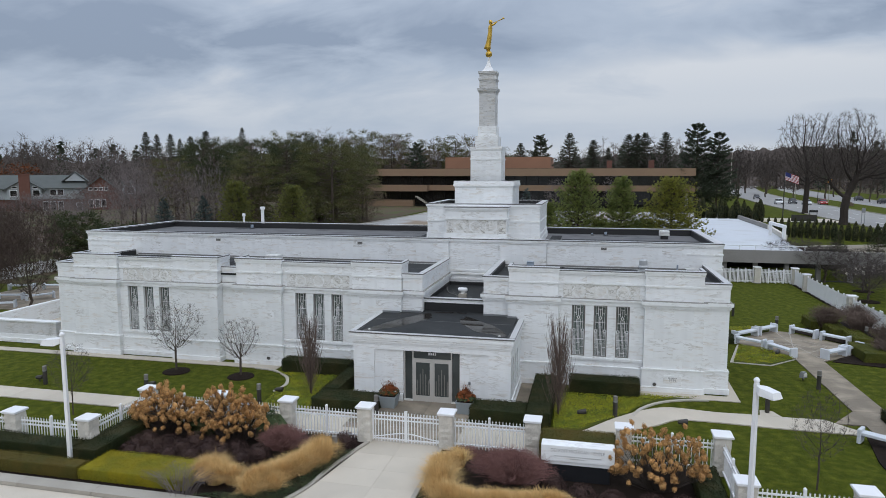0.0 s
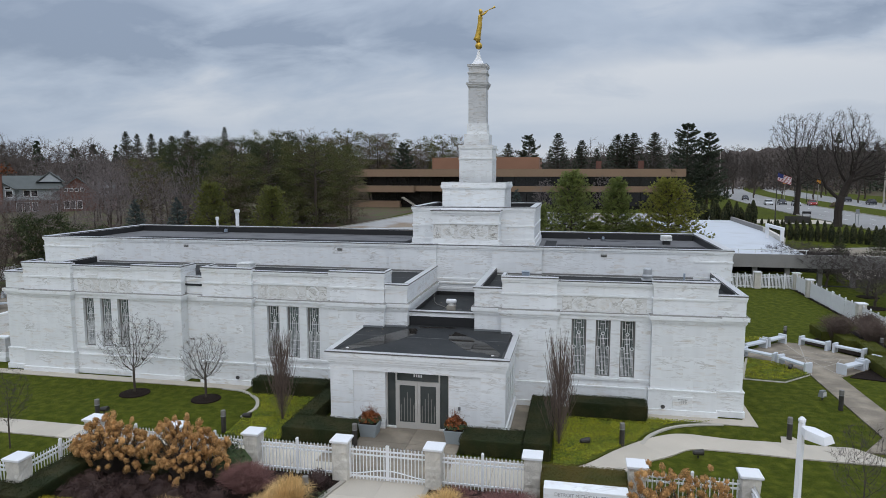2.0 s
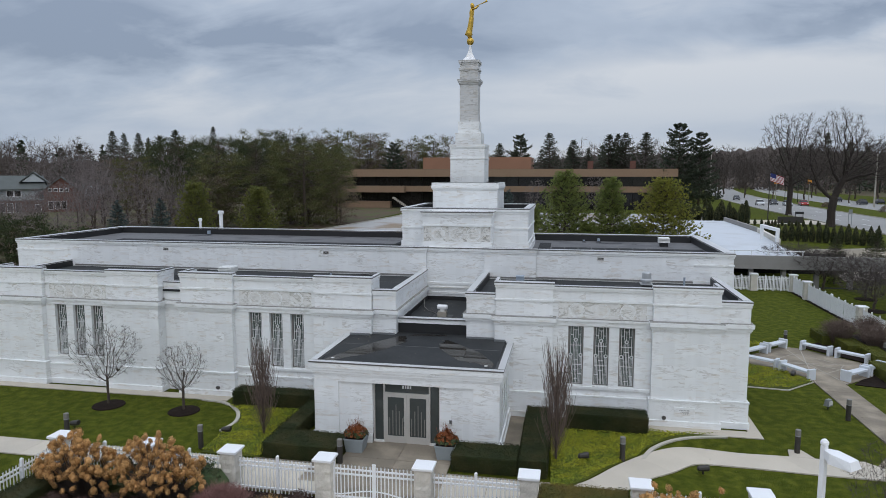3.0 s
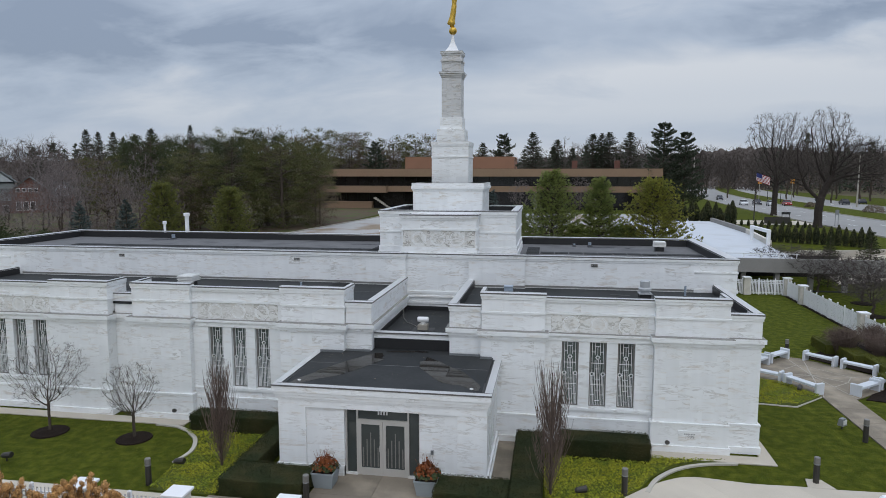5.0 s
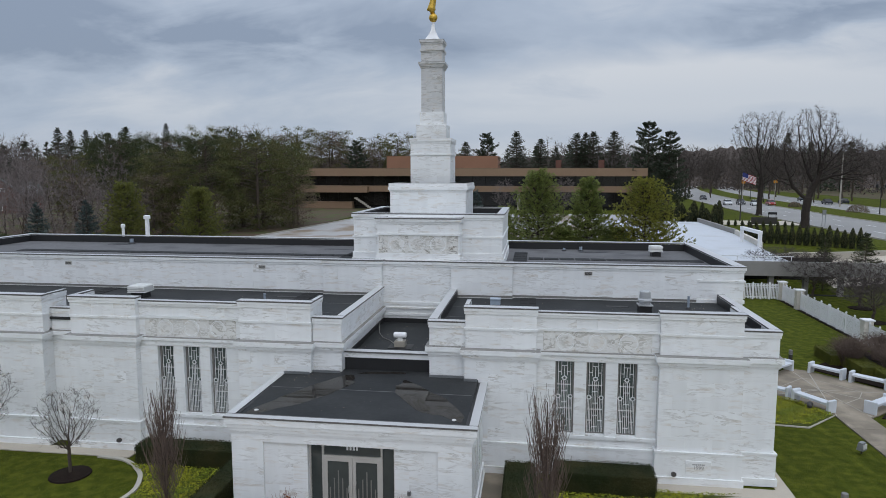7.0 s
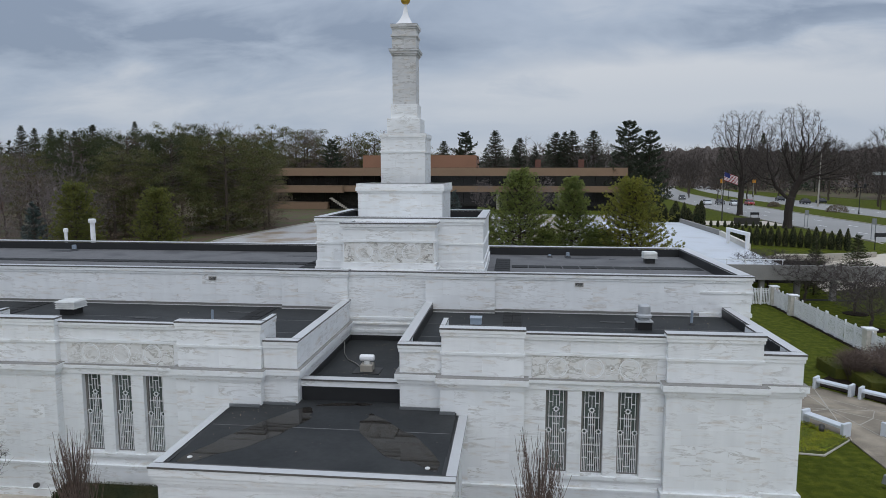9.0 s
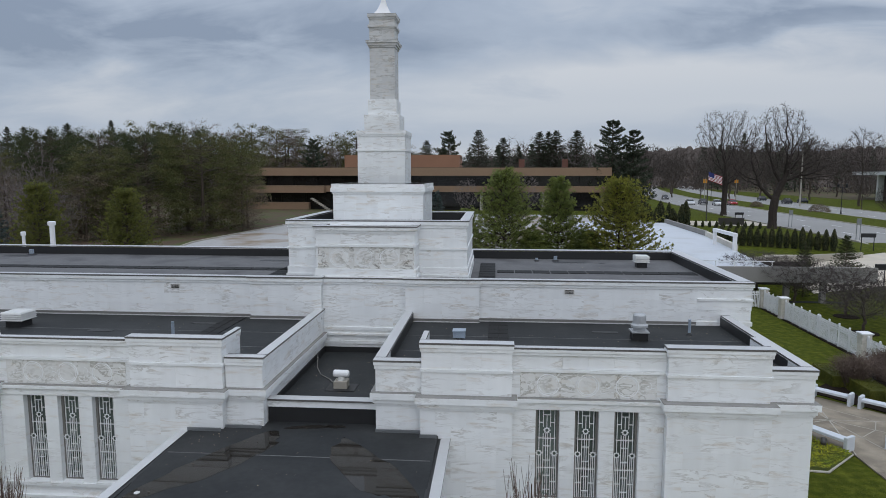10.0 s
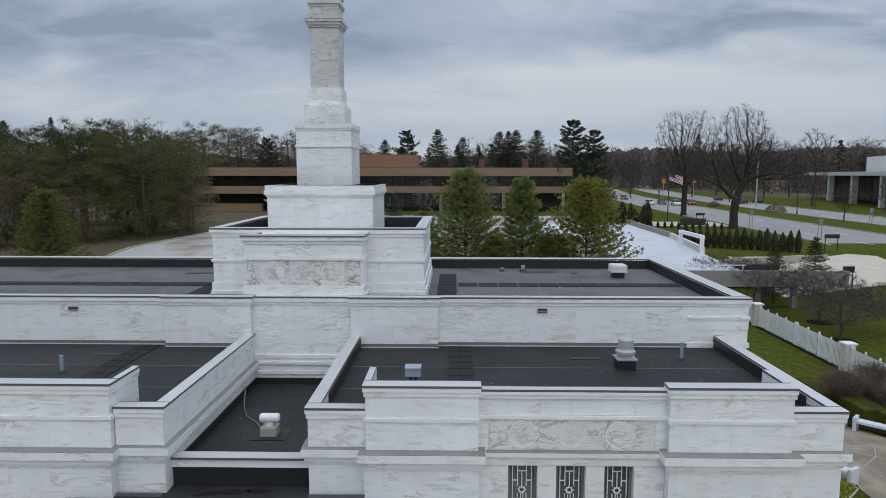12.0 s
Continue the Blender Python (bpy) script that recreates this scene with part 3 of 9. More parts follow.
xs = [-2500, -600, -250, -120, -80, -50, -35, -20, -10, 0, 10, 20, 30, 45, 60, 80, 120, 250, 600, 2500]
ys = [-2500, -300, -60, 0, 17, 30, 50, 60] + [70 + 2 * k for k in range(13)] + [100, 120, 160, 220, 320, 600, 2500]
g = Shape()
g.add([(x, y, gz(x, y) - 0.03) for y in ys for x in xs], [(j * len(xs) + i, j * len(xs) + i + 1, (j + 1) * len(xs) + i + 1, (j + 1) * len(xs) + i) for j in range(len(ys) - 1) for i in range(len(xs) - 1)])
solid("ground", g, LAWN, "mown green lawn rising gently behind the building", "ground", kind="structure")


def plate(name, outline, z0, z1, material, label, kind="structure", cat="paving"):
    return solid(name, Shape().slab(outline, z0, z1), material, label, cat, kind=kind)


def arc(points, n=5):
    """A smooth line through points."""
    out = []
    P = [Vector((*p, 0)) for p in points]
    for i in range(len(P) - 1):
        a, b, c, d = P[max(i - 1, 0)], P[i], P[i + 1], P[min(i + 2, len(P) - 1)]
        for k in range(n):
            t = k / n
            q = 0.5 * ((2 * b) + (c - a) * t + (2 * a - 5 * b + 4 * c - d) * t * t + (3 * b - a - 3 * c + d) * t ** 3)
            out.append((q.x, q.y))
    out.append(tuple(points[-1]))
    return out


# front street, kerb and entrance walk
plate("street", [(-60, -10), (40, -10), (40, 17.6), (-60, 17.6)], -0.025, -0.005, CONCRETE, "pale concrete street in front of the beds", cat="street")
s = Shape()
for k in range(14):
    x0 = -52 + 3.0 * k
    s.box(x0, x0 + 2.985, 17.62, 18.14, -0.02, 0.13)
s.box(-4.3, 40, 17.62, 18.14, -0.02, 0.13)
solid("kerb", s, KERB, "weathered concrete kerb", "kerb", kind="structure")
wl = arc([(-10.0, 17.95), (-9.45, 18.6), (-9.08, 19.6), (-8.85, 21.2), (-8.55, 22.6), (-8.28, 23.7)], 5)
wr = [(p[0] - 0.16, p[1] + 0.02) for p in wl]
solid("walk_edging", Shape().ribbon(wr, wl, -0.02, 0.10), KERB, "low curved concrete edging", "kerb", kind="structure")
solid("walk_edging", Shape().box(-5.48, -5.32, 17.9, 23.7, -0.02, 0.10), KERB, "low straight concrete edging", "kerb", kind="structure")
walk_way = thing("front_walk", (-7.0, 21, 0), "pale concrete walk with sawn joints", "walkway", kind="structure")
for k in range(5):
    y0, y1 = 17.62 + 1.28 * k, 17.62 + 1.28 * (k + 1) - 0.007
    left = [float(np.interp(y, [p[1] for p in wl], [p[0] for p in wl])) + 0.006 for y in (y0, y1)]
    part("concrete_slab", Shape().slab([(left[0] + 7.0, y0 - 21), (-0.022, y0 - 21), (-0.022, y1 - 21), (left[1] + 7.0, y1 - 21)], -0.02, 0.035), CONCRETE, walk_way)
    part("concrete_slab", Shape().slab([(-0.015, y0 - 21), (1.52, y0 - 21), (1.52, y1 - 21), (-0.015, y1 - 21)], -0.02, 0.035), CONCRETE, walk_way)
part("concrete_slab", Shape().box(-1.28, 1.52, 3.04, 3.3, -0.02, 0.034), CONCRETE, walk_way)

# court before the door and the path along the front
court = thing("entrance_court", (-7, 26.5, 0), "exposed aggregate court before the door", "paving", kind="structure")
for x0, x1 in ((-9.1, -7.0), (-6.985, -4.95)):
    for y0, y1 in ((24.3, 25.6), (25.615, 27.2), (27.215, 28.85)):
        part("paving_slab", Shape().box(x0 + 7, x1 + 7, y0 - 26.5, y1 - 26.5, -0.02, 0.03), AGGREGATE, court)
part("paving_bed", Shape().box(-5.4, 6.4, -2.32, 0.0, -0.025, 0.022), AGGREGATE, court)
path = thing("garden_path", (0, 26, 0), "pale concrete garden path in sawn slabs", "walkway", kind="structure")
for x0, x1 in [(-48 + 1.9 * k, -48 + 1.9 * k + 1.885) for k in range(20)]:
    part("path_slab", Shape().box(x0, min(x1, -9.12), -0.95, 0.35, -0.02, 0.028), CONCRETE, path)
for x0, x1 in ((-12.4, -10.8), (-10.785, -9.115)):
    part("path_slab", Shape().box(x0, x1, -1.75, -0.955, -0.02, 0.028), CONCRETE, path)
for x0, x1 in ((-4.94, -3.4), (-3.385, -1.9), (-1.885, -0.6)):
    part("path_slab", Shape().box(x0, x1, -1.75, 0.35, -0.02, 0.028), CONCRETE, path)
low = arc([(-0.585, 24.5), (0.9, 25.9), (1.9, 27.2), (3.04, 28.12), (3.94, 28.95), (4.85, 29.05), (6.4, 29.0), (8.0, 28.9), (9.8, 28.86), (11.6, 28.86)], 4)
upp = arc([(-0.585, 26.35), (0.1, 27.0), (1.0, 28.2), (1.9, 29.2), (2.9, 30.07), (3.9, 30.5), (5.7, 30.3), (7.2, 30.33), (8.6, 30.3), (10.2, 30.35)], 4)
for k in range(0, 36, 4):
    part("path_slab", Shape().ribbon([(a[0], a[1] - 26) for a in upp[k:k + 5]], [(a[0], a[1] - 26) for a in low[k:k + 5]], -0.02, 0.028 + 0.002 * ((k // 4) % 2)), CONCRETE, path)
part("path_slab", Shape().slab([(7.6, 4.32), (8.5, 4.32), (8.25, 5.0), (7.75, 5.0)], -0.02, 0.03), CONCRETE, path)
ns = thing("side_path", (12.4, 34, 0), "greyish aggregate path leading to the seating circle", "walkway", kind="structure")
for k in range(6):
    y0 = -4.0 + 1.75 * k
    wa = 0.0 if k else 1.3
    part("path_slab", Shape().slab([(-0.6 - wa, y0), (0.85 + wa * 0.6, y0), (0.85, y0 + 1.735), (-0.6, y0 + 1.735)], -0.02, 0.03), AGGREGATE, ns)
part("path_slab", Shape().box(-0.7, 1.2, -11.0, -4.015, -0.02, 0.029), AGGREGATE, ns)
circle = thing("seating_court", (12.6, 43.8, 0), "octagonal aggregate court with sawn diagonal joints", "paving", kind="structure")
oct_pts = [(-3.7, 0.2), (-2.9, -1.2), (-0.75, -3.6), (0.75, -3.6), (2.6, -2.0), (3.7, -0.1), (0.7, 3.3), (-0.2, 3.65)]
cen = (0.0, 0.0)
for k in range(8):
    a, b = oct_pts[k], oct_pts[(k + 1) % 8]
    part("court_slab", Shape().slab([cen, a, b], -0.02, 0.028 + 0.002 * (k % 2)), AGGREGATE, circle)
for k in range(8):
    a = Vector((*oct_pts[k], 0)).normalized()
    q = Vector((-a.y, a.x, 0)) * 0.025
    e2 = Vector((*oct_pts[k], 0))
    part("sawn_joint", Shape().add([(q.x, q.y, 0.034), (-q.x, -q.y, 0.034), (e2.x - q.x, e2.y - q.y, 0.034), (e2.x + q.x, e2.y + q.y, 0.034), (0, 0, 0.0), (e2.x, e2.y, 0.0)], [(0, 1, 2, 3), (1, 4, 5, 2), (3, 5, 4, 0)]), KERB, circle)
for k in range(8):
    a, b = Vector((*oct_pts[k], 0)) * 0.52, Vector((*oct_pts[(k + 1) % 8], 0)) * 0.52
    q = (b - a).normalized().cross(Vector((0, 0, 1))) * 0.02
    part("sawn_joint", Shape().add([a - q + Vector((0, 0, 0.033)), a + q + Vector((0, 0, 0.033)), b + q + Vector((0, 0, 0.033)), b - q + Vector((0, 0, 0.033)), a, b], [(3, 2, 1, 0), (1, 2, 5, 4), (0, 4, 5, 3)]), KERB, circle)
# concrete strips along the walls, mowing edges
plate("fence_strip", [(19.05, 43), (19.6, 43), (19.7, 67.9), (19.15, 67.9)], -0.02, 0.02, MULCH, "strip of dark mulch along the back fence")
plate("apron", [(-48, 32.0), (-16.6, 32.0), (-16.6, 32.62), (-48, 32.62)], -0.02, 0.02, CONCRETE, "narrow concrete strip along the wall")
plate("apron", [(2.6, 31.95), (7.15, 31.95), (7.30, 39.7), (6.7, 39.7), (6.7, 32.62), (2.6, 32.62)], -0.02, 0.02, CONCRETE, "narrow concrete strip along the wall")
plate("apron", [(-3.2, 28.6), (-2.42, 28.6), (-2.42, 32.8), (-3.2, 32.8)], -0.02, 0.02, AGGREGATE, "narrow paved strip beside the portico")
for pts in ([(2.05, 29.1), (2.49, 30.12), (3.35, 31.10), (4.39, 31.68), (5.7, 31.98)], [(-17.8, 32.02), (-16.6, 31.85), (-15.5, 31.05), (-14.98, 30.25), (-14.78, 29.5), (-14.9, 28.6)]):
    c = arc(pts, 6)
    inn = []
    for i, p in enumerate(c):
        q, r = Vector(c[max(i - 1, 0)]), Vector(c[min(i + 1, len(c) - 1)])
        d = (r - q).normalized()
        inn.append((p[0] + d.y * 0.16, p[1] - d.x * 0.16))
    solid("mowing_edge", Shape().ribbon(c, inn, -0.02, 0.04), EDGE, "narrow curved concrete mowing edge", "edging", kind="structure")
# planting soil
plate("planting_bed", [(-18.2, 18.15), (-9.7, 18.15), (-9.0, 20.0), (-8.5, 22.9), (-8.5, 24.0), (-18.2, 24.0)], -0.02, 0.045, MULCH, "dark bark mulch in the front bed", cat="planting bed")
plate("planting_bed", [(-5.32, 18.15), (9.0, 18.15), (9.0, 20.2), (4.7, 20.2), (4.7, 24.0), (-5.32, 24.0)], -0.02, 0.045, MULCH, "dark bark mulch in the front bed", cat="planting bed")
plate("planting_bed", [(-40, 18.15), (-18.21, 18.15), (-18.21, 20.2), (-40, 20.2)], -0.02, 0.044, MULCH, "dark bark mulch under the clipped hedges", cat="planting bed")
plate("planting_bed", [(13.7, 40.2), (18.5, 39.0), (18.5, 52.0), (15.2, 49.2), (13.5, 47.6), (16.5, 43.9)], -0.02, 0.02, MULCH, "dark bark mulch behind the benches", cat="planting bed")
for cx, cy, r in ((-21.75, 30.5, 0.72), (-17.85, 30.45, 0.70)):
    s = Shape().lathe(cx, cy, [(-0.02, r), (0.02, r * 0.96), (0.06, r * 0.5), (0.08, 0.06)], 22)
    solid("mulch_ring", s, MULCH, "round mound of dark mulch under a young tree", "mulch", group="tree rings", kind="structure")
# lots behind
def lot_edge(y):
    return -38.85 + 0.10 * max(0.0, min(y, 130.0) - 91.0)


s = Shape()
rows = [52 + 2.5 * k for k in range(40)]
s.ribbon([(lot_edge(y) + 0.05, y) for y in rows], [(26 if y > 100 else 9.0, y) for y in rows], -0.5, 0.0)
s.v = [(x, y, z + gz(x, y) + 0.02) for x, y, z in s.v]
solid("parking_lot", s, LOT, "pale worn parking lot with patches of old leaves", "parking lot", kind="structure")
s = Shape()
s.ribbon([(lot_edge(y) - 0.25, y) for y in rows], [(lot_edge(y), y) for y in rows], -0.5, 0.14)
s.v = [(x, y, z + gz(x, y)) for x, y, z in s.v]
solid("lot_kerb", s, KERB, "pale concrete kerb of the parking lot", "kerb", kind="structure")
s = Shape()
s.add([(x, y, gz(x, y) + 0.05) for y in (52, 60, 70, 76, 82, 88, 91, 110, 260) for x in (-300, -60, -39.2)], [(j * 3 + i, j * 3 + i + 1, j * 3 + i + 4, j * 3 + i + 3) for j in range(8) for i in range(2)])
s.v = [(lot_edge(y) - 0.2 if x > -40 else x, y, z) for x, y, z in s.v]
solid("wood_floor", s, LEAF_LITTER, "leaf-littered ground under the trees", "ground", kind="structure")

for x0, x1, y0, y1 in ((-300, 36, 206, 470), (112, 420, 236, 470)):
    plate("far_wood_floor", [(x0, y0), (x1, y0), (x1 + 22, y1), (x0, y1)], 2.1, 2.21, LEAF_LITTER, "leaf-littered ground under the far woods", cat="ground")


def bend(y):
    return 11.0 * (max(0.0, y - 100.0) / 173.0) ** 2


ry = [-200, 0, 50, 80] + [100 + 15 * k for k in range(30)]


def lane(name, x0, x1, z, material, label, cat, flare=0.0):
    s = Shape().ribbon([(x0 + bend(y), y) for y in ry], [(x1 + bend(y) + flare * max(0, y - 100), y) for y in ry], -0.3, 0.0)
    s.v = [(x, y, q + gz(x, y) + z) for x, y, q in s.v]
    return solid(name, s, material, label, cat, kind="structure")


lane("road", 43.2, 57.6, 0.03, ASPHALT, "grey asphalt carriageway of a wide avenue", "road")
lane("road", 67.5, 80.0, 0.03, ASPHALT, "grey asphalt carriageway beyond the median", "road")
lane("median", 57.6, 67.5, 0.10, LAWN, "grass median with raised kerb", "median")
for x0, x1 in ((42.9, 43.2), (57.5, 57.75), (67.35, 67.6), (80.0, 80.3)):
    lane("kerb", x0, x1, 0.16, KERB, "pale concrete kerb along the avenue", "kerb")
for x in (47.9, 52.7, 71.6, 75.8):
    for k in range(12):
        y = 84 + 13 * k
        d = Shape().slab([(x - 0.07 + bend(y), y), (x + 0.07 + bend(y), y), (x + 0.07 + bend(y + 3.2), y + 3.2), (x - 0.07 + bend(y + 3.2), y + 3.2)], 0.0, 0.012)
        d.v = [(a, b, c + gz(a, b) + 0.03) for a, b, c in d.v]
        solid("lane_mark", d, WHITE, "white dashed lane mark", "road marking", group="lane marks", kind="structure")
s = Shape().slab([(26, 74), (42.9, 80), (42.9, 88.5), (40.5, 89.6), (37.5, 88.2), (27, 88)], 0, 0.02)
s.v = [(x, y, z + gz(x, y) + 0.025) for x, y, z in s.v]
solid("driveway", s, CONCRETE, "pale concrete driveway to the avenue", "driveway", kind="structure")
s = Shape().slab([(27, 124), (42.9, 124), (42.9, 134), (30, 134)], 0, 0.02)
s.v = [(x, y, z + gz(x, y) + 0.025) for x, y, z in s.v]
solid("driveway", s, CONCRETE, "pale concrete driveway to the avenue", "driveway", kind="structure")

# ---- the temple ----
TP = (-6.8, 38.0, 0.0)
temple = thing("temple", TP, "white marble temple with stepped tower and flat black roofs", "building")
PANELS = []  # faces that are clad with marble blocks: parent, side, along0, along1, z0, z1, plane, course, block


def tpart(name, shape, material, label="", parent=None, smooth=False):
    """A part of the temple, given in the place's own coordinates."""
    if parent:
        return part(name, shape, material, parent, label, smooth)
    return part(name, shape, material, temple, label, smooth, at=(-TP[0], -TP[1], -TP[2]))


def teach(name, shape, material, label="", parent=None):
    """Every block of the shape as a part of its own."""
    for q in split_boxes(shape):
        tpart(name, q, material, label, parent)


def stack(x0, x1, y0, y1, sides, levels, shape=None):
    """Blocks above one another on one footprint; each level stands proud on the sides named by its last number."""
    s = shape or Shape()
    for z0, z1, p in levels:
        s.box(x0 - (p if "W" in sides else 0), x1 + (p if "E" in sides else 0), y0 - (p if "S" in sides else 0), y1 + (p if "N" in sides else 0), z0, z1)
    return s


BASE = [(0.0, 0.27, 0.13), (0.27, 1.10, 0.07), (1.10, 1.17, 0.095)]
CORNICE = [(4.13, 4.20, 0.035), (4.20, 4.32, 0.075), (4.32, 4.50, 0.14)]
CLAD = 0.005  # cladding thickness; cores stand back by this


def coping(x0, x1, y0, y1, z, parent, p=0.06, sides="SEW", t=0.05):
    s = Shape()
    a, b = x0 - (p if "W" in sides else 0), x1 + (p if "E" in sides else 0)
    c, d = y0 - (p if "S" in sides else 0), y1 + (p if "N" in sides else 0)
    s.box(a + 0.004, b - 0.004, c + 0.004, d - 0.004, z + 0.012, z + t)
    k = Shape().box(a, b, c, d, z - 0.006, z + t - 0.005)
    if "N" not in sides:
        k.box(a + 0.004, b - 0.004, d - 0.022, d + 0.003, z + t - 0.005, z + t + 0.006)
    tpart("coping", s, COPING, "painted metal coping", parent)
    tpart("coping_edge", k, COPING_DARK, "dull metal drip edge", parent)


def pier(x0, x1, yf=32.70, top=5.99, ret="", name="pier"):
    """A broad pilaster: plinth, shaft, cornice, attic block with metal coping."""
    s = stack(x0, x1, yf, 33.35, "SEW", BASE)
    p = tpart(name, s, MARBLE)
    s = Shape().box(x0 + CLAD, x1 - CLAD, yf + CLAD, 33.35, 1.17, 4.13)
    tpart("shaft", s, MARBLE, "", p)
    PANELS.append((p, "S", x0, x1, 1.18, 4.125, yf, 0.49, 0.92))
    PANELS.append((p, "E", yf + CLAD + 0.002, 33.0, 1.18, 4.125, x1, 0.49, 0.62))
    s = stack(x0, x1, yf, 33.35, "SEW", CORNICE)
    tpart("cornice", s, MARBLE, "", p)
    tpart("cornice_top", Shape().box(x0 - 0.13, x1 + 0.13, yf - 0.13, 33.3, 4.50, 4.515), LEDGE, "weathered dark ledge", p)
    a0, a1, ya = x0 + 0.02, x1 - 0.02, yf + 0.13
    s = Shape().box(a0 + CLAD, a1 - CLAD, ya + CLAD, ya + 0.33, 4.515, top - 0.2)
    stack(a0, a1, ya, ya + 0.33, "SEW", [(5.17, 5.25, 0.035), (top - 0.24, top - 0.13, 0.03), (top - 0.13, top - 0.03, 0.05)], s)
    tpart("attic_block", s, MARBLE, "", p)
    PANELS.append((p, "S", a0, a1, 4.52, 5.165, ya, 0.64, 1.3))
    PANELS.append((p, "S", a0, a1, 5.255, top - 0.245, ya, 0.4, 0.95))
    PANELS.append((p, "E", ya + CLAD + 0.002, ya + 0.33, 4.52, 5.165, a1, 0.64, 0.42))
    coping(a0, a1, ya, ya + 0.33, top - 0.03, p, 0.06)
    for side in ret:
        b0, b1 = (a0, a0 + 0.10) if side == "W" else (a1 - 0.10, a1)
        r = stack(b0, b1, ya + 0.33, ya + 1.35, side, [(4.6, top - 0.24, 0.0), (top - 0.24, top - 0.13, 0.03), (top - 0.13, top - 0.03, 0.05)])
        tpart("return", r, MARBLE, "", p)
        coping(b0, b1, ya + 0.334, ya + 1.35, top - 0.03, p, 0.06, side)
    return p


def end_bay(x0, x1, sides, yf=32.98, top=5.42):
    """A plain bay beside a pier, with a lower parapet."""
    p = tpart("end_bay", stack(x0, x1, yf, yf + 0.42, sides, BASE), MARBLE)
    e0, e1 = x0 + (CLAD if "W" in sides else 0), x1 - (CLAD if "E" in sides else 0)
    s = Shape().box(e0, e1, yf + CLAD, yf + 0.42, 1.17, 4.13).box(e0, e1, yf + CLAD, yf + 0.27, 4.515, top - 0.2)
    teach("bay_core", s, MARBLE, "", p)
    PANELS.append((p, "S", x0, x1, 1.18, 4.125, yf, 0.49, 0.92))
    PANELS.append((p, "S", x0, x1, 4.52, top - 0.245, yf, 0.66, 1.0))
    if "E" in sides:
        PANELS.append((p, "E", yf + CLAD + 0.002, yf + 0.42, 1.18, 4.125, x1, 0.49, 0.6))
    tpart("cornice", stack(x0, x1, yf, yf + 0.42, sides, CORNICE), MARBLE, "", p)
    tpart("cornice_top", stack(x0, x1, yf, yf + 0.42, sides, [(4.50, 4.512, 0.13)]), LEDGE, "weathered dark ledge", p)
    tpart("parapet_moulding", stack(x0, x1, yf, yf + 0.27, sides, [(top - 0.24, top - 0.13, 0.03), (top - 0.13, top - 0.03, 0.05)]), MARBLE, "", p)
    coping(x0, x1, yf, yf + 0.27, top - 0.03, p, 0.06, sides)
    return p


def side_wall(x0, x1, y0, y1, side, top=5.42, low=0.0, name="side_wall"):
    """A wing's wall that runs back to the hall, faced on one side."""
    lv = [q for q in BASE if q[0] >= low]
    p = tpart(name, stack(x0, x1, y0, y1, side, lv + CORNICE), MARBLE)
    c0, c1 = x0 + (CLAD if side == "W" else 0), x1 - (CLAD if side == "E" else 0)
    s = Shape().box(c0, c1, y0, y1, max(low, 1.17) if lv else low, 4.13)
    u0, u1 = (x1 - 0.26, x1) if side == "E" else (x0, x0 + 0.26)
    yu = y0 - 0.147  # the parapet runs up to the end bay
    s.box(u0 + (CLAD if side == "W" else 0), u1 - (CLAD if side == "E" else 0), yu, y1, 4.515, top - 0.2)
    teach("wall_core", s, MARBLE, "", p)
    PANELS.append((p, side, y0, y1, max(1.18, low), 4.125, x1 if side == "E" else x0, 0.49, 0.92))
    PANELS.append((p, side, yu, y1, 4.52, top - 0.245, x1 if side == "E" else x0, 0.66, 1.2))
    tpart("cornice_top", stack(x0, x1, y0, y1, side, [(4.50, 4.512, 0.13)]), LEDGE, "weathered dark ledge", p)
    tpart("parapet_moulding", stack(u0, u1, yu, y1, side, [(top - 0.24, top - 0.13, 0.03), (top - 0.13, top - 0.03, 0.05)]), MARBLE, "", p)
    coping(u0, u1, yu, y1, top - 0.03, p, 0.06, side)
    return p


def ring(shape, cx, y, cz, r, t, n=24, lobes=0, depth=0.0):
    """A round moulding on a wall that faces south; its rim may be scalloped."""
    v, f = [], []
    for k in range(n):
        a = 2 * math.pi * k / n
        q = 1 + depth * math.cos(lobes * a)
        for rr, yy in ((r - t, y), (r - t * 0.45, y - t * 0.8), (r + t * 0.45, y - t * 0.8), (r + t, y)):
            v.append((cx + rr * q * math.cos(a), yy, cz + rr * q * math.sin(a)))
        m = 4 * ((k + 1) % n)
        f += [(4 * k + i, m + i, m + i + 1, 4 * k + i + 1) for i in range(3)]
    shape.add(v, f)


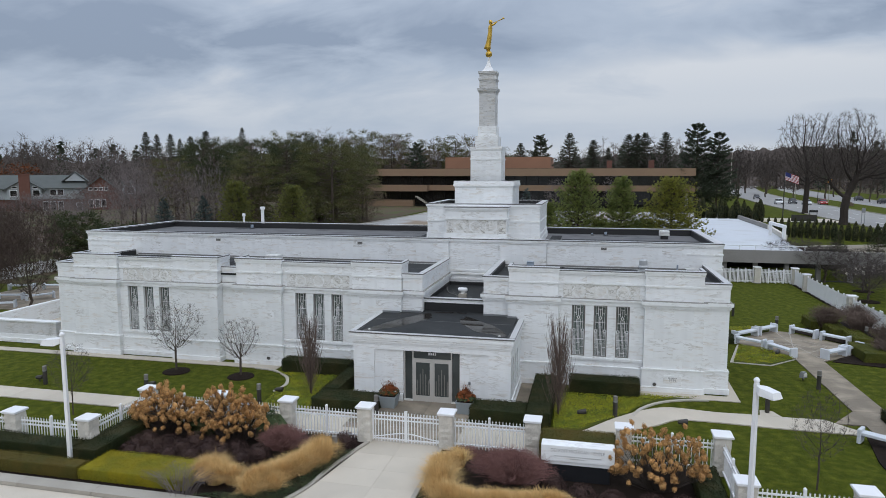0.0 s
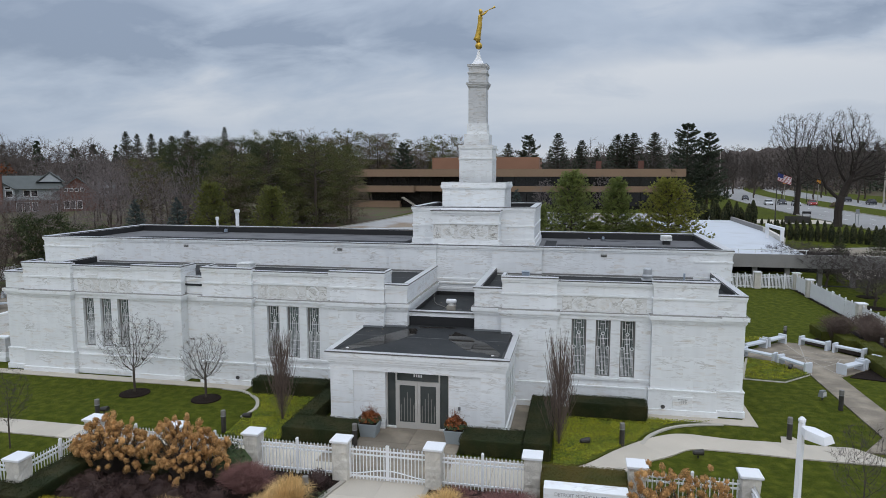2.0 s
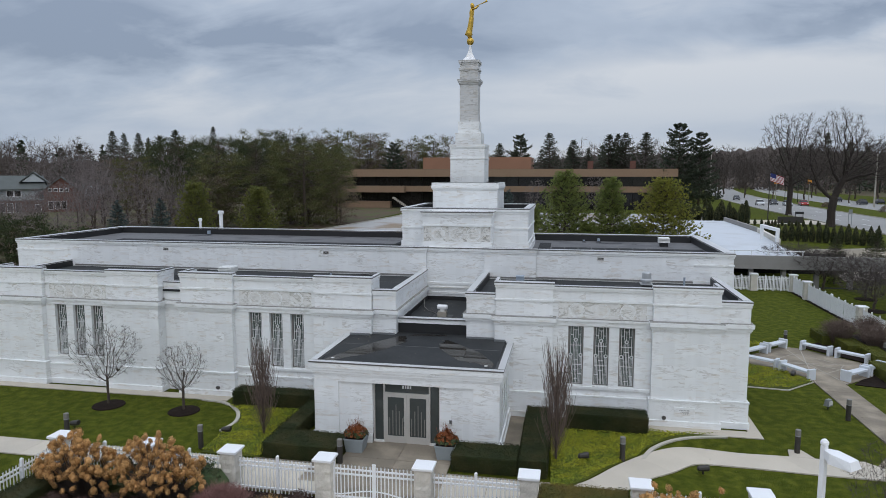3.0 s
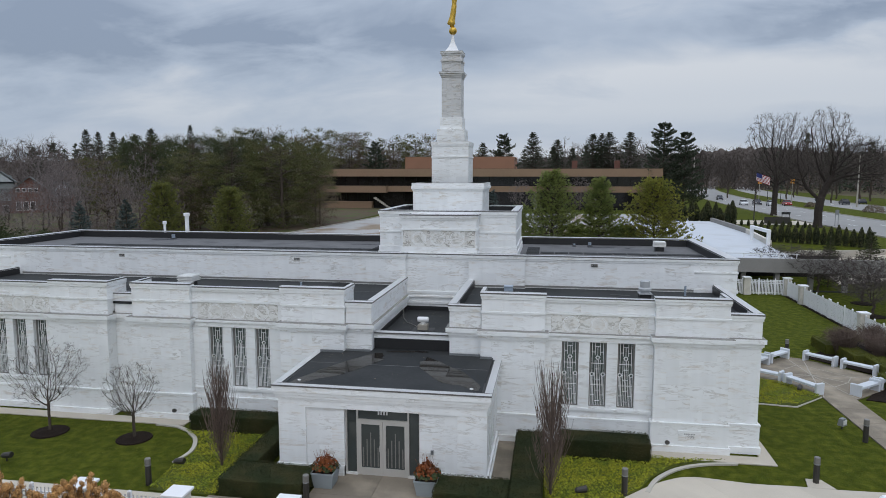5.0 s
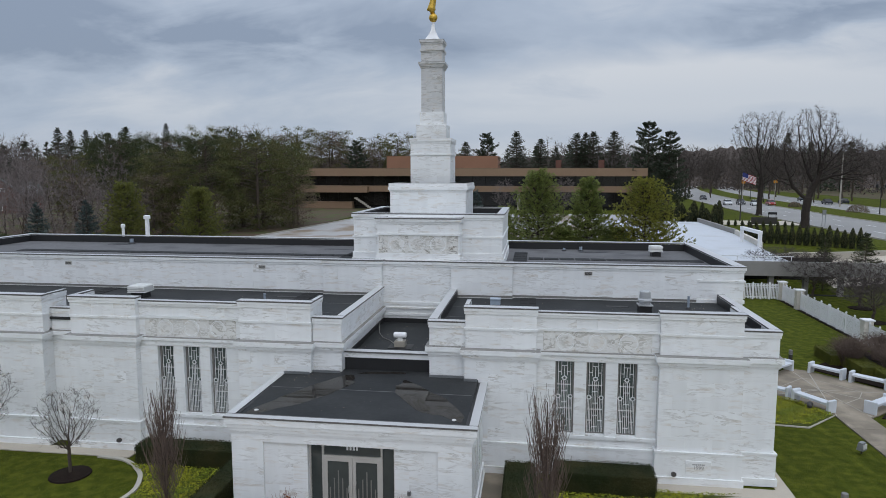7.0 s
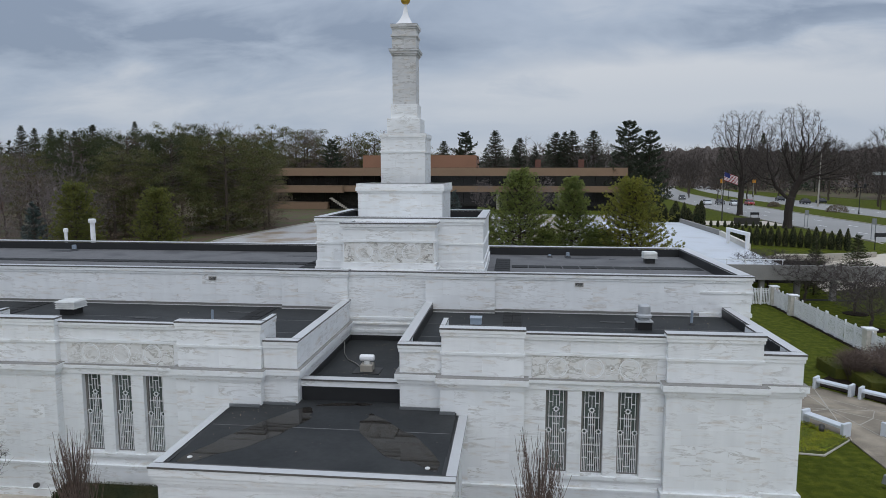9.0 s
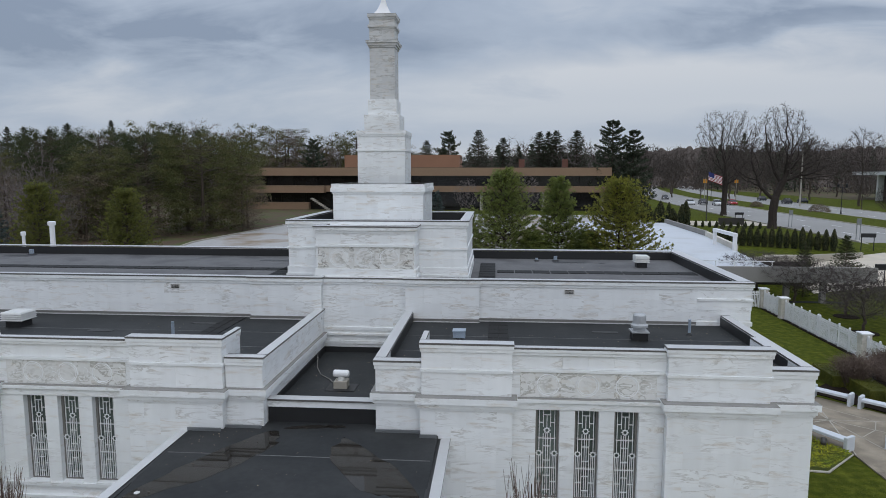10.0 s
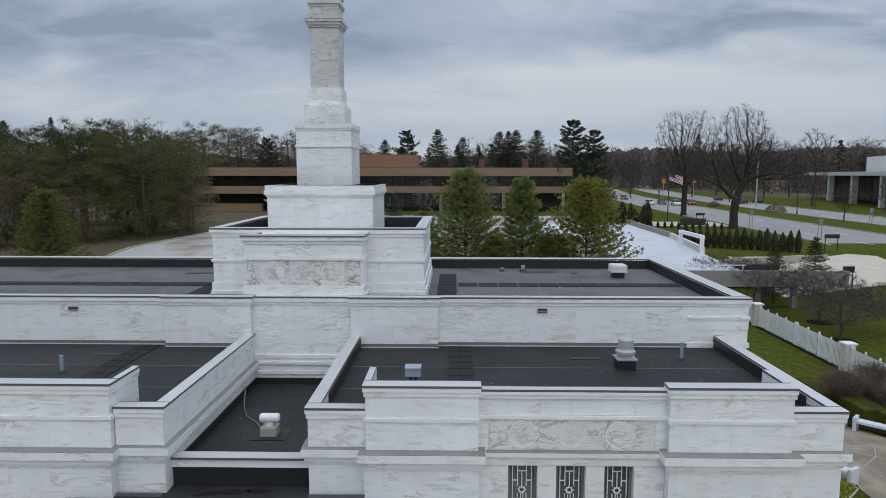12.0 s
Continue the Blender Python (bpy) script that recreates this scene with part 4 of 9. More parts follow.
def frieze(parent, centres, y, z0, z1, x0, x1, stone=MARBLE_SOFT):
    """Carved band: medallions with leafy rims between scrolls, in veined stone."""
    tpart("frieze_slab", Shape().box(x0, x1, y, y + 0.05, z0, z1), MARBLE_SOFT, "carved marble frieze", parent)
    cz, r = (z0 + z1) / 2, (z1 - z0) * 0.42
    rg = rng_of(int(x0 * 100) & 1023)
    for cx in centres:
        s = Shape()
        ring(s, cx, y, cz, r, 0.015, 48, 16, 0.02)
        ring(s, cx, y, cz, r * 0.84, 0.010, 32)
        tpart("medallion", s, MARBLE, "", parent)
    edges = [x0] + [c for c in centres] + [x1]
    for a, b in zip(edges[:-1], edges[1:]):
        g0, g1 = (a + r + 0.05 if a != x0 else a + 0.02), (b - r - 0.05 if b != x1 else b - 0.02)
        if g1 - g0 < 0.06:
            continue
        tpart("veined_slab", Shape().box(g0, g1, y - 0.005, y + 0.02, z0 + 0.02, z1 - 0.02), stone, "marble with dark slanting veins", parent)
        s = Shape()
        for q in range(3):
            pts = []
            c0, h0 = lerp(g0, g1, (q + 0.5) / 3), z0 + (z1 - z0) * (0.3 + 0.2 * (q % 2) + 0.1 * rg.random())
            for k in range(12):
                a = k * 0.62 + q
                rr = 0.012 + 0.011 * k
                pts.append((c0 + rr * math.cos(a) * 0.9, y - 0.008, h0 + rr * math.sin(a)))
            s.tube(pts, [0.007] * 12, 4)
        tpart("scroll", s, MARBLE, "", parent)


def grille_window(cx, y=33.20, z0=1.47, z1=4.11, w=0.66):
    """A tall leaded window: metal frame, dark panes and a white geometric grille with rosettes."""
    h = z1 - z0
    fr = Shape()
    fr.box(cx - w / 2, cx - w / 2 + 0.065, y - 0.05, y + 0.03, z0, z1).box(cx + w / 2 - 0.065, cx + w / 2, y - 0.05, y + 0.03, z0, z1)
    fr.box(cx - w / 2 + 0.065, cx + w / 2 - 0.065, y - 0.05, y + 0.03, z1 - 0.05, z1).box(cx - w / 2 + 0.065, cx + w / 2 - 0.065, y - 0.05, y + 0.03, z0, z0 + 0.04)
    win = tpart("window", fr, FRAME, "tall leaded window in taupe metal frame")
    for a, b in ((0.02, 0.335), (0.345, 0.665), (0.675, 0.975)):
        tpart("pane", Shape().box(cx - w / 2 + 0.065, cx + w / 2 - 0.065, y, y + 0.012, z0 + a * h, z0 + b * h), GLASS, "", win)
    teach("transom", Shape().box(cx - w / 2 + 0.065, cx + w / 2 - 0.065, y - 0.03, y + 0.02, z0 + 0.335 * h, z0 + 0.345 * h).box(cx - w / 2 + 0.065, cx + w / 2 - 0.065, y - 0.03, y + 0.02, z0 + 0.665 * h, z0 + 0.675 * h), FRAME, "", win)
    g = Shape()
    t, ya, yb = 0.0095, y - 0.055, y - 0.030

    def up(x, a, b):
        g.box(cx + x - t, cx + x + t, ya, yb, z0 + a * h, z0 + b * h)

    def across(a, b, q):
        g.box(cx + a, cx + b, ya - 0.002, yb - 0.002, z0 + q * h - t, z0 + q * h + t)
    e, m = 0.215, 0.10
    for sx in (-1, 1):
        up(sx * e, 0.53, 0.985)
        up(sx * e, 0.02, 0.47)
        up(sx * (e - 0.05), 0.02, 0.47)
        up(sx * (e + 0.05), 0.02, 0.47)
        up(sx * m, 0.02, 0.72)
        up(sx * m, 0.79, 0.985)
        across(min(sx * m, sx * e), max(sx * m, sx * e), 0.84)
        across(min(sx * m, sx * (e + 0.05)), max(sx * m, sx * (e + 0.05)), 0.18)
    up(0.0, 0.79, 0.925)
    up(-0.028, 0.02, 0.72)
    up(0.028, 0.02, 0.72)
    across(-m, m, 0.925)
    across(-m, m, 0.985)
    across(-0.24, 0.24, 0.665)
    across(-0.27, 0.27, 0.335)
    for q in (0.58, 0.42, 0.25, 0.09):
        across(-m, m, q)
    for x, q in ((0.0, 0.755), (-e, 0.50), (e, 0.50)):
        across(x - 0.105, x - 0.055, q)
        across(x + 0.055, x + 0.105, q)
    tpart("grille", g, WHITE, "white metal grille", win)
    for x, q in ((0.0, 0.755), (-e, 0.50), (e, 0.50)):
        s = Shape()
        ring(s, cx + x, ya + 0.002, z0 + q * h, 0.066, 0.020, 32, 8, 0.16)
        tpart("rosette", s, WHITE, "", win)
    sl = Shape().box(cx - w / 2 - 0.005, cx + w / 2 + 0.005, 32.93, y - 0.05, z0 - 0.05, z0 + 0.005)
    tpart("sill", sl, MARBLE, "", win)


def window_bay(x0, x1, centres, yf=32.98, top=5.86, w=0.66):
    """The bay between two piers with three tall windows and the carved frieze."""
    p = tpart("window_bay", stack(x0, x1, yf, yf + 0.42, "S", [(0.0, 0.27, 0.13), (0.27, 0.98, 0.07), (0.98, 1.05, 0.09)]), MARBLE)
    s = Shape().box(x0, x1, yf + CLAD, yf + 0.42, 1.05, 1.47).box(x0, x1, yf + CLAD, yf + 0.42, 4.11, 4.14)
    s.box(x0, x1, yf + 0.4, yf + 0.45, 1.47, 4.14)
    tpart("sill_band", stack(x0, x1, yf, yf + 0.42, "S", [(1.33, 1.44, 0.06)]), MARBLE, "", p)
    cuts = [x0] + [q for c in centres for q in (c - w / 2, c + w / 2)] + [x1]
    for a, b in zip(cuts[::2], cuts[1::2]):
        s.box(a, b, yf + CLAD, yf + 0.42, 1.47, 4.11)
        PANELS.append((p, "S", a, b, 1.475, 4.105, yf, 0.66, 1.1))
    teach("bay_core", s, MARBLE, "", p)
    PANELS.append((p, "S", x0, x1, 1.06, 1.325, yf, 0.27, 1.1))
    tpart("cornice", stack(x0, x1, yf, yf + 0.42, "S", [(4.14, 4.34, 0.03), (4.34, 4.44, 0.09)]), MARBLE, "", p)
    tpart("cornice_top", Shape().box(x0, x1, yf - 0.085, yf + 0.05, 4.44, 4.452), LEDGE, "weathered dark ledge", p)
    fy = yf + 0.06
    s = Shape().box(x0 - 0.05, x1 + 0.05, fy + 0.05, fy + 0.25, 4.46, top - 0.15)
    stack(x0 - 0.05, x1 + 0.05, fy, fy + 0.25, "S", [(5.18, 5.26, 0.04), (top - 0.2, top - 0.11, 0.04), (top - 0.11, top - 0.03, 0.07)], s)
    tpart("attic", s, MARBLE, "", p)
    PANELS.append((p, "S", x0 - 0.03, x1 + 0.03, 5.265, top - 0.205, fy + 0.02, 0.4, 0.75))
    frieze(p, [lerp(centres[0], centres[2], k / 2) for k in range(3)], fy, 4.455, 5.175, x0 + 0.22, x1 - 0.22)
    teach("frieze_end", Shape().box(x0 - 0.05, x0 + 0.218, fy - 0.002, fy + 0.05, 4.455, 5.175).box(x1 - 0.218, x1 + 0.05, fy - 0.002, fy + 0.05, 4.455, 5.175), MARBLE, "", p)
    coping(x0, x1, fy, fy + 0.17, top - 0.03, p, 0.07, "S")
    for c in centres:
        grille_window(c, w=w)
    return p


# east wing
end_bay(-5.25, -3.95, "SW")
pier(-3.95, -1.40, ret="W")
window_bay(-1.40, 2.76, (-0.41, 0.67, 1.75))
pier(2.76, 5.50, ret="E")
end_bay(5.50, 6.68, "SE")
side_wall(6.26, 6.68, 33.40, 39.7, "E")
side_wall(-5.25, -4.85, 33.40, 39.7, "W", low=1.17, name="inner_wall")
# west wing
end_bay(-9.62, -8.52, "SE")
pier(-12.42, -9.62, ret="E")
window_bay(-16.55, -12.42, (-15.50, -14.44, -13.37))
pier(-19.33, -16.55, ret="W")
end_bay(-20.48, -19.33, "S", yf=33.28)
pier(-23.35, -20.48, ret="E")
window_bay(-27.05, -23.35, (-26.20, -25.15, -24.10))
pier(-30.05, -27.05, ret="W")
end_bay(-31.35, -30.05, "SW")
side_wall(-31.35, -30.93, 33.40, 39.7, "W")
side_wall(-8.92, -8.52, 33.40, 39.7, "E", low=1.17, name="inner_wall")

# roofs of the wings, the black parapet linings and seams
for x0, x1 in ((-4.99, 6.42), (-31.09, -8.78)):
    r = tpart("wing_roof", Shape().box(x0, x1, 33.2, 39.7, 4.95, 5.05), ROOF, "flat black membrane roof")
    s = Shape()
    s.box(x0, x0 + 0.02, 34.1, 39.68, 5.05, 5.37).box(x1 - 0.02, x1, 34.1, 39.68, 5.05, 5.37).box(x0, x1, 33.31, 33.33, 5.05, 5.37)
    teach("parapet_lining", s, BLACK, "black upturned roofing", r)
    for y in (35.4, 37.33):
        tpart("seam", Shape().box(x0 + 0.05, x1 - 0.05, y, y + 0.035, 5.05, 5.054), ROOF_GREY, "", r)
for x0, n in ((-2.12, 6), (-12.25, 6), (-22.4, 6)):
    for k in range(n):
        for j in range(2):
            tpart("walkway_pad", Shape().cbox(x0 + 0.36 * j, x0 + 0.36 * j + 0.34, 35.9 + 0.62 * k, 36.48 + 0.62 * k, 5.056, 5.078, 0.006), RUBBER, "black rubber roof pad")
for x, y in ((1.55, 38.2), (-13.2, 38.4), (-16.4, 37.0)):
    tpart("roof_patch", Shape().box(x, x + 0.9, y, y + 0.22, 5.055, 5.063), BLACK, "")

# the hall behind
HX0, HX1, HY, HB = -35.0, 7.5, 39.70, 49.6
hall = tpart("hall_wall", Shape().box(HX0 + CLAD, HX1 - CLAD, HY + CLAD, HY + 0.26, 0, 6.45), MARBLE)
teach("hall_side_wall", Shape().box(HX0 + CLAD, HX0 + 0.4, HY + 0.26, HB, 0, 6.45).box(HX1 - 0.4, HX1 - CLAD, HY + 0.26, HB, 0, 6.45).box(HX0 + CLAD, HX1 - CLAD, HB - 0.4, HB, 0, 6.45), MARBLE)
tpart("parapet_moulding", stack(HX0, HX1, HY, HY + 0.26, "SEW", [(6.40, 6.50, 0.03), (6.50, 6.63, 0.07)]), MARBLE, "", hall)
tpart("side_moulding", stack(HX1 - 0.42, HX1, HY + 0.26, HB, "E", [(6.40, 6.50, 0.03), (6.50, 6.63, 0.07)]), MARBLE, "", hall)
tpart("side_moulding", stack(HX0, HX0 + 0.42, HY + 0.26, HB, "W", [(6.40, 6.50, 0.03), (6.50, 6.63, 0.07)]), MARBLE, "", hall)
for a in ((HX0, HX1, HY, HY + 0.26, "SEW"), (HX1 - 0.42, HX1, HY + 0.27, HB, "EN"), (HX0, HX0 + 0.42, HY + 0.27, HB, "WN"), (HX0 + 0.43, HX1 - 0.43, HB - 0.42, HB, "N")):
    coping(*a[:4], 6.63, hall, 0.08, a[4])
PANELS.append((hall, "S", -31.2, -11.4, 5.10, 6.395, HY, 0.43, 1.15))
PANELS.append((hall, "S", -2.45, HX1, 5.10, 6.395, HY, 0.43, 1.15))
PANELS.append((hall, "S", -8.55, -5.25, 4.25, 6.395, HY, 0.43, 1.0))
PANELS.append((hall, "S", HX0, -31.4, 0.1, 6.395, HY, 0.43, 1.15))
PANELS.append((hall, "E", HY + 0.035, HB, 0.1, 6.395, HX1, 0.43, 1.15))
tpart("ledge_band", stack(5.55, HX1, HY, HY + 0.3, "SE", [(5.05, 5.20, 0.05), (5.62, 5.98, 0.012), (5.98, 6.06, 0.05)]), MARBLE, "", hall)
tpart("ledge_band", stack(HX1 - 0.3, HX1, HY + 0.3, HB, "E", [(0, 5.2, 0.05), (5.62, 5.98, 0.012), (5.98, 6.06, 0.05)]), MARBLE, "", hall)
tpart("ledge_band", stack(HX0, HX0 + 3.4, HY, HY + 0.3, "SW", [(5.62, 5.98, 0.012), (5.98, 6.06, 0.05)]), MARBLE, "", hall)
teach("string_course", Shape().box(-8.5, -5.27, HY - 0.05, HY + 0.1, 4.62, 4.74).box(-8.5, -5.27, HY - 0.09, HY + 0.1, 4.42, 4.5).box(-8.5, -5.27, HY - 0.05, HY + 0.1, 4.08, 4.2), MARBLE, "", hall)
for x0, x1 in ((-5.28, -2.48), (-11.32, -8.52)):
    b = tpart("buttress", Shape().box(x0 + CLAD, x1 - CLAD, HY - 0.27 + CLAD, HY, 5.0, 6.45), MARBLE)
    tpart("moulding", stack(x0, x1, HY - 0.27, HY + 0.3, "SEW", [(6.42, 6.52, 0.03), (6.52, 6.66, 0.07)]), MARBLE, "", b)
    PANELS.append((b, "S", x0, x1, 5.10, 6.415, HY - 0.27, 0.66, 1.4))
    coping(x0, x1, HY - 0.27, HY + 0.02, 6.665, b, 0.09)
    teach("flashing", Shape().box(x0 - 0.01, x1 + 0.01, HY - 0.29, HY - 0.27, 5.085, 5.18), FLASHING, "", b)
    teach("flashing_edge", Shape().box(x0 - 0.012, x1 + 0.012, HY - 0.296, HY - 0.27, 5.05, 5.085), WHITE_DIRTY, "", b)
teach("flashing", Shape().box(-2.5, 6.33, HY - 0.02, HY - 0.001, 5.085, 5.18).box(-30.9, -11.3, HY - 0.02, HY - 0.001, 5.085, 5.18), FLASHING, "brown-grey metal flashing", hall)
teach("flashing_edge", Shape().box(-2.5, 6.33, HY - 0.026, HY - 0.001, 5.05, 5.085).box(-30.9, -11.3, HY - 0.026, HY - 0.001, 5.05, 5.085), WHITE_DIRTY, "", hall)
hroof = tpart("hall_roof", Shape().box(HX0 + 0.4, HX1 - 0.4, HY + 0.26, HB - 0.4, 6.13, 6.23), ROOF_GREY, "flat black membrane roof")
s = Shape().box(HX0 + 0.42, HX1 - 0.42, HB - 0.44, HB - 0.42, 6.23, 6.61).box(HX1 - 0.44, HX1 - 0.42, HY + 0.28, HB - 0.44, 6.23, 6.61).box(HX0 + 0.42, HX0 + 0.44, HY + 0.28, HB - 0.44, 6.23, 6.61)
teach("parapet_lining", s, BLACK, "black upturned roofing", hroof)
for k in range(11):
    x = -1.80 + 0.80 * k
    tpart("walkway_pad", Shape().cbox(x, x + 0.75, 44.2, 44.95, 6.232, 6.255, 0.006), RUBBER, "", hroof)
for k in range(26):
    x = -31.3 + 0.79 * k
    tpart("walkway_pad", Shape().cbox(x, x + 0.74, 44.1, 44.85, 6.232, 6.255, 0.006), RUBBER, "", hroof)
for x in (-2.6, -11.75):
    for k in range(8):
        tpart("walkway_pad", Shape().cbox(x, x + 0.72, 41.6 + 0.72 * k, 42.26 + 0.72 * k, 6.232, 6.255, 0.006), RUBBER, "", hroof)
for x, y, w, d in ((1.0, 47.7, 1.6, 0.5), (-13.8, 47.2, 1.8, 0.4), (3.2, 47.6, 0.3, 0.3), (-28.2, 47.9, 1.5, 0.6)):
    tpart("roof_patch", Shape().box(x, x + w, y, y + d, 6.231, 6.24), BLACK, "", hroof)

# link between the wings
link = tpart("link_roof", Shape().box(-8.52, -5.25, 33.55, 39.72, 3.62, 3.74), ROOF, "flat black membrane roof")
s = Shape().box(-8.52, -5.25, 33.30, 33.55, 3.86, 4.06)
tpart("beam", s, MARBLE, "", link)
coping(-8.50, -5.27, 33.30, 33.55, 4.06, link, 0.05, "SN")
tpart("beam_flashing", Shape().box(-8.50, -5.27, 33.33, 33.54, 2.95, 3.86), BLACK, "black roofing upstand", link)
teach("lining", Shape().box(-8.50, -8.47, 33.56, 39.7, 3.74, 3.95).box(-5.30, -5.27, 33.56, 39.7, 3.74, 3.95).box(-8.47, -5.30, 39.66, 39.69, 3.74, 3.95), BLACK, "", link)

# the tower
AX, AY = -6.845, 44.45
bx0, bx1, by = -8.79, -4.95, 39.84
block = tpart("frieze_block", Shape().box(bx0 + CLAD, bx1 - CLAD, by + CLAD, 42.3, 6.40, 8.45), MARBLE)
tpart("base_band", stack(bx0, bx1, by, 42.0, "SEW", [(6.60, 6.72, 0.10), (6.72, 6.98, 0.05)]), MARBLE, "", block)
tpart("string_course", stack(bx0, bx1, by, 42.0, "SEW", [(7.84, 7.93, 0.05)]), MARBLE, "", block)
tpart("moulding", stack(bx0, bx1, by, 42.0, "SEW", [(8.36, 8.47, 0.03), (8.47, 8.60, 0.08)]), MARBLE, "", block)
PANELS.append((block, "S", bx0, bx1, 7.94, 8.355, by, 0.42, 0.95))
PANELS.append((block, "E", by + 0.035, 41.0, 7.94, 8.355, bx1, 0.42, 0.6))
PANELS.append((block, "E", by + 0.035, 41.0, 6.99, 7.835, bx1, 0.42, 0.6))
frieze(block, (-7.90, -6.92, -5.94), by, 6.99, 7.835, bx0 + 0.05, bx1 - 0.05, MARBLE_VEINED)
coping(bx0, bx1, by, by + 0.3, 8.60, block, 0.10)
coping(bx1 - 0.28, bx1, by + 0.31, 42.2, 8.60, block, 0.10, "E")
coping(bx0, bx0 + 0.28, by + 0.31, 42.2, 8.60, block, 0.10, "W")
sx0, sx1, sy0, sy1 = -10.25, -3.02, 41.0, 47.3
sh = []
for a in ((sx0 + CLAD, sx1 - CLAD, sy0 + CLAD, sy0 + 0.3), (sx0 + CLAD, sx1 - CLAD, sy1 - 0.3, sy1), (sx0 + CLAD, sx0 + 0.3, sy0 + 0.3, sy1 - 0.3), (sx1 - 0.3, sx1 - CLAD, sy0 + 0.3, sy1 - 0.3)):
    sh.append(tpart("tower_base", Shape().box(*a, 6.2, 8.55), MARBLE))
shoulder = sh[0]
for nm, lv in (("base_band", [(6.23, 6.62, 0.09), (6.62, 6.9, 0.05)]), ("string_course", [(7.62, 7.70, 0.045)]), ("moulding", [(8.48, 8.60, 0.03), (8.60, 8.74, 0.08)])):
    for a in ((sx0, sx1, sy0, sy0 + 0.3, "SEW"), (sx1 - 0.3, sx1, sy0 + 0.3, sy1, "E"), (sx0, sx0 + 0.3, sy0 + 0.3, sy1, "W"), (sx0 + 0.3, sx1 - 0.3, sy1 - 0.3, sy1, "N")):
        tpart(nm, stack(*a, lv), MARBLE, "", shoulder)
for a, b in ((6.91, 7.615), (7.705, 8.475)):
    PANELS.append((shoulder, "S", bx1 + 0.002, sx1, a, b, sy0, 0.39, 0.95))
    PANELS.append((shoulder, "S", sx0, bx0 - 0.002, a, b, sy0, 0.39, 0.95))
    PANELS.append((shoulder, "E", sy0 + 0.035, sy1, a, b, sx1, 0.39, 0.95))
for a in ((sx0, sx1, sy0, sy0 + 0.3, "SEW"), (sx1 - 0.3, sx1, sy0 + 0.31, sy1, "EN"), (sx0, sx0 + 0.3, sy0 + 0.31, sy1, "WN"), (sx0 + 0.31, sx1 - 0.31, sy1 - 0.3, sy1, "N")):
    coping(*a[:4], 8.74, shoulder, 0.09, a[4])
tpart("shoulder_roof", Shape().box(sx0 + 0.3, sx1 - 0.3, sy0 + 0.3, sy1 - 0.3, 8.2, 8.32), ROOF, "", shoulder)
teach("parapet_lining", Shape().box(sx1 - 0.33, sx1 - 0.302, sy0 + 0.31, sy1 - 0.31, 8.32, 8.73).box(sx0 + 0.302, sx0 + 0.33, sy0 + 0.31, sy1 - 0.31, 8.32, 8.73).box(sx0 + 0.33, sx1 - 0.33, sy1 - 0.33, sy1 - 0.302, 8.32, 8.73), BLACK, "", shoulder)


def tier(name, w, z0, z1, levels, course, block_w, stone=MARBLE):
    """A square storey of the tower with its mouldings."""
    h = w / 2
    p = tpart(name, Shape().box(AX - h + CLAD, AX + h - CLAD, AY - h + CLAD, AY + h - CLAD, z0, z1), stone)
    group, last = [], None
    for lv in sorted(levels) + [None]:
        if group and (lv is None or lv[0] - last > 0.01):
            tpart("moulding", stack(AX - h, AX + h, AY - h, AY + h, "SEWN", group), stone, "", p)
            group = []
        if lv:
            group.append(lv)
            last = lv[1]
    free, z = [], z0
    for a, b, _ in sorted(levels):
        if a - z > 0.12:
            free.append((z, a))
        z = max(z, b)
    if z1 - z > 0.12:
        free.append((z, z1))
    for a, b in free:
        n = max(1, round((b - a) / course))
        c = (b - a) / n
        PANELS.append((p, "S", AX - h, AX + h, a + 0.003, b - 0.003, AY - h, c - 0.001, block_w, stone))
        PANELS.append((p, "E", AY - h + 0.035, AY + h, a + 0.003, b - 0.003, AX + h, c - 0.001, block_w, stone))
        PANELS.append((p, "W", AY - h + 0.035, AY + h, a + 0.003, b - 0.003, AX - h, c - 0.001, block_w * 1.6, stone))
    return p


tier("tower_tier", 3.84, 8.3, 10.20, [(9.78, 9.86, 0.04), (9.86, 10.02, 0.09), (10.02, 10.20, 0.06)], 0.33, 0.95)
tier("tower_tier", 2.06, 10.20, 12.47, [(11.60, 11.68, 0.04), (12.22, 12.30, 0.02), (12.30, 12.47, 0.045)], 0.34, 0.8)
tier("tower_step", 1.54, 12.47, 13.17, [], 0.35, 0.8)
tier("tower_step", 1.24, 13.17, 13.83, [], 0.33, 0.7)
tier("tower_shaft", 1.09, 13.83, 16.03, [], 0.315, 0.6, MARBLE_GREY)
tier("tower_head", 1.09, 16.03, 17.42, [(16.03, 16.12, 0.04), (16.12, 16.22, 0.09), (16.22, 16.31, 0.14), (16.80, 16.88, 0.02), (16.88, 16.98, 0.06), (17.22, 17.30, 0.03), (17.30, 17.42, 0.07)], 0.48, 0.6, MARBLE_GREY)
teach("cornice_top", Shape().box(AX - 0.69, AX + 0.69, AY - 0.69, AY + 0.69, 16.31, 16.322).box(AX - 0.62, AX + 0.62, AY - 0.62, AY + 0.62, 17.42, 17.432), LEDGE, "weathered dark ledge")
fin = Shape()
prof = [(17.43, 0.40), (17.50, 0.37), (17.58, 0.31), (17.68, 0.245), (17.80, 0.185), (17.95, 0.125), (18.12, 0.085), (18.30, 0.06), (18.42, 0.055)]
for (za, ra), (zb, rb) in zip(prof[:-1], prof[1:]):
    fin.taper(AX, AY, za, zb, 2 * ra, 2 * ra, 2 * rb, 2 * rb)
tpart("finial", fin, WHITE, "white flared metal finial")
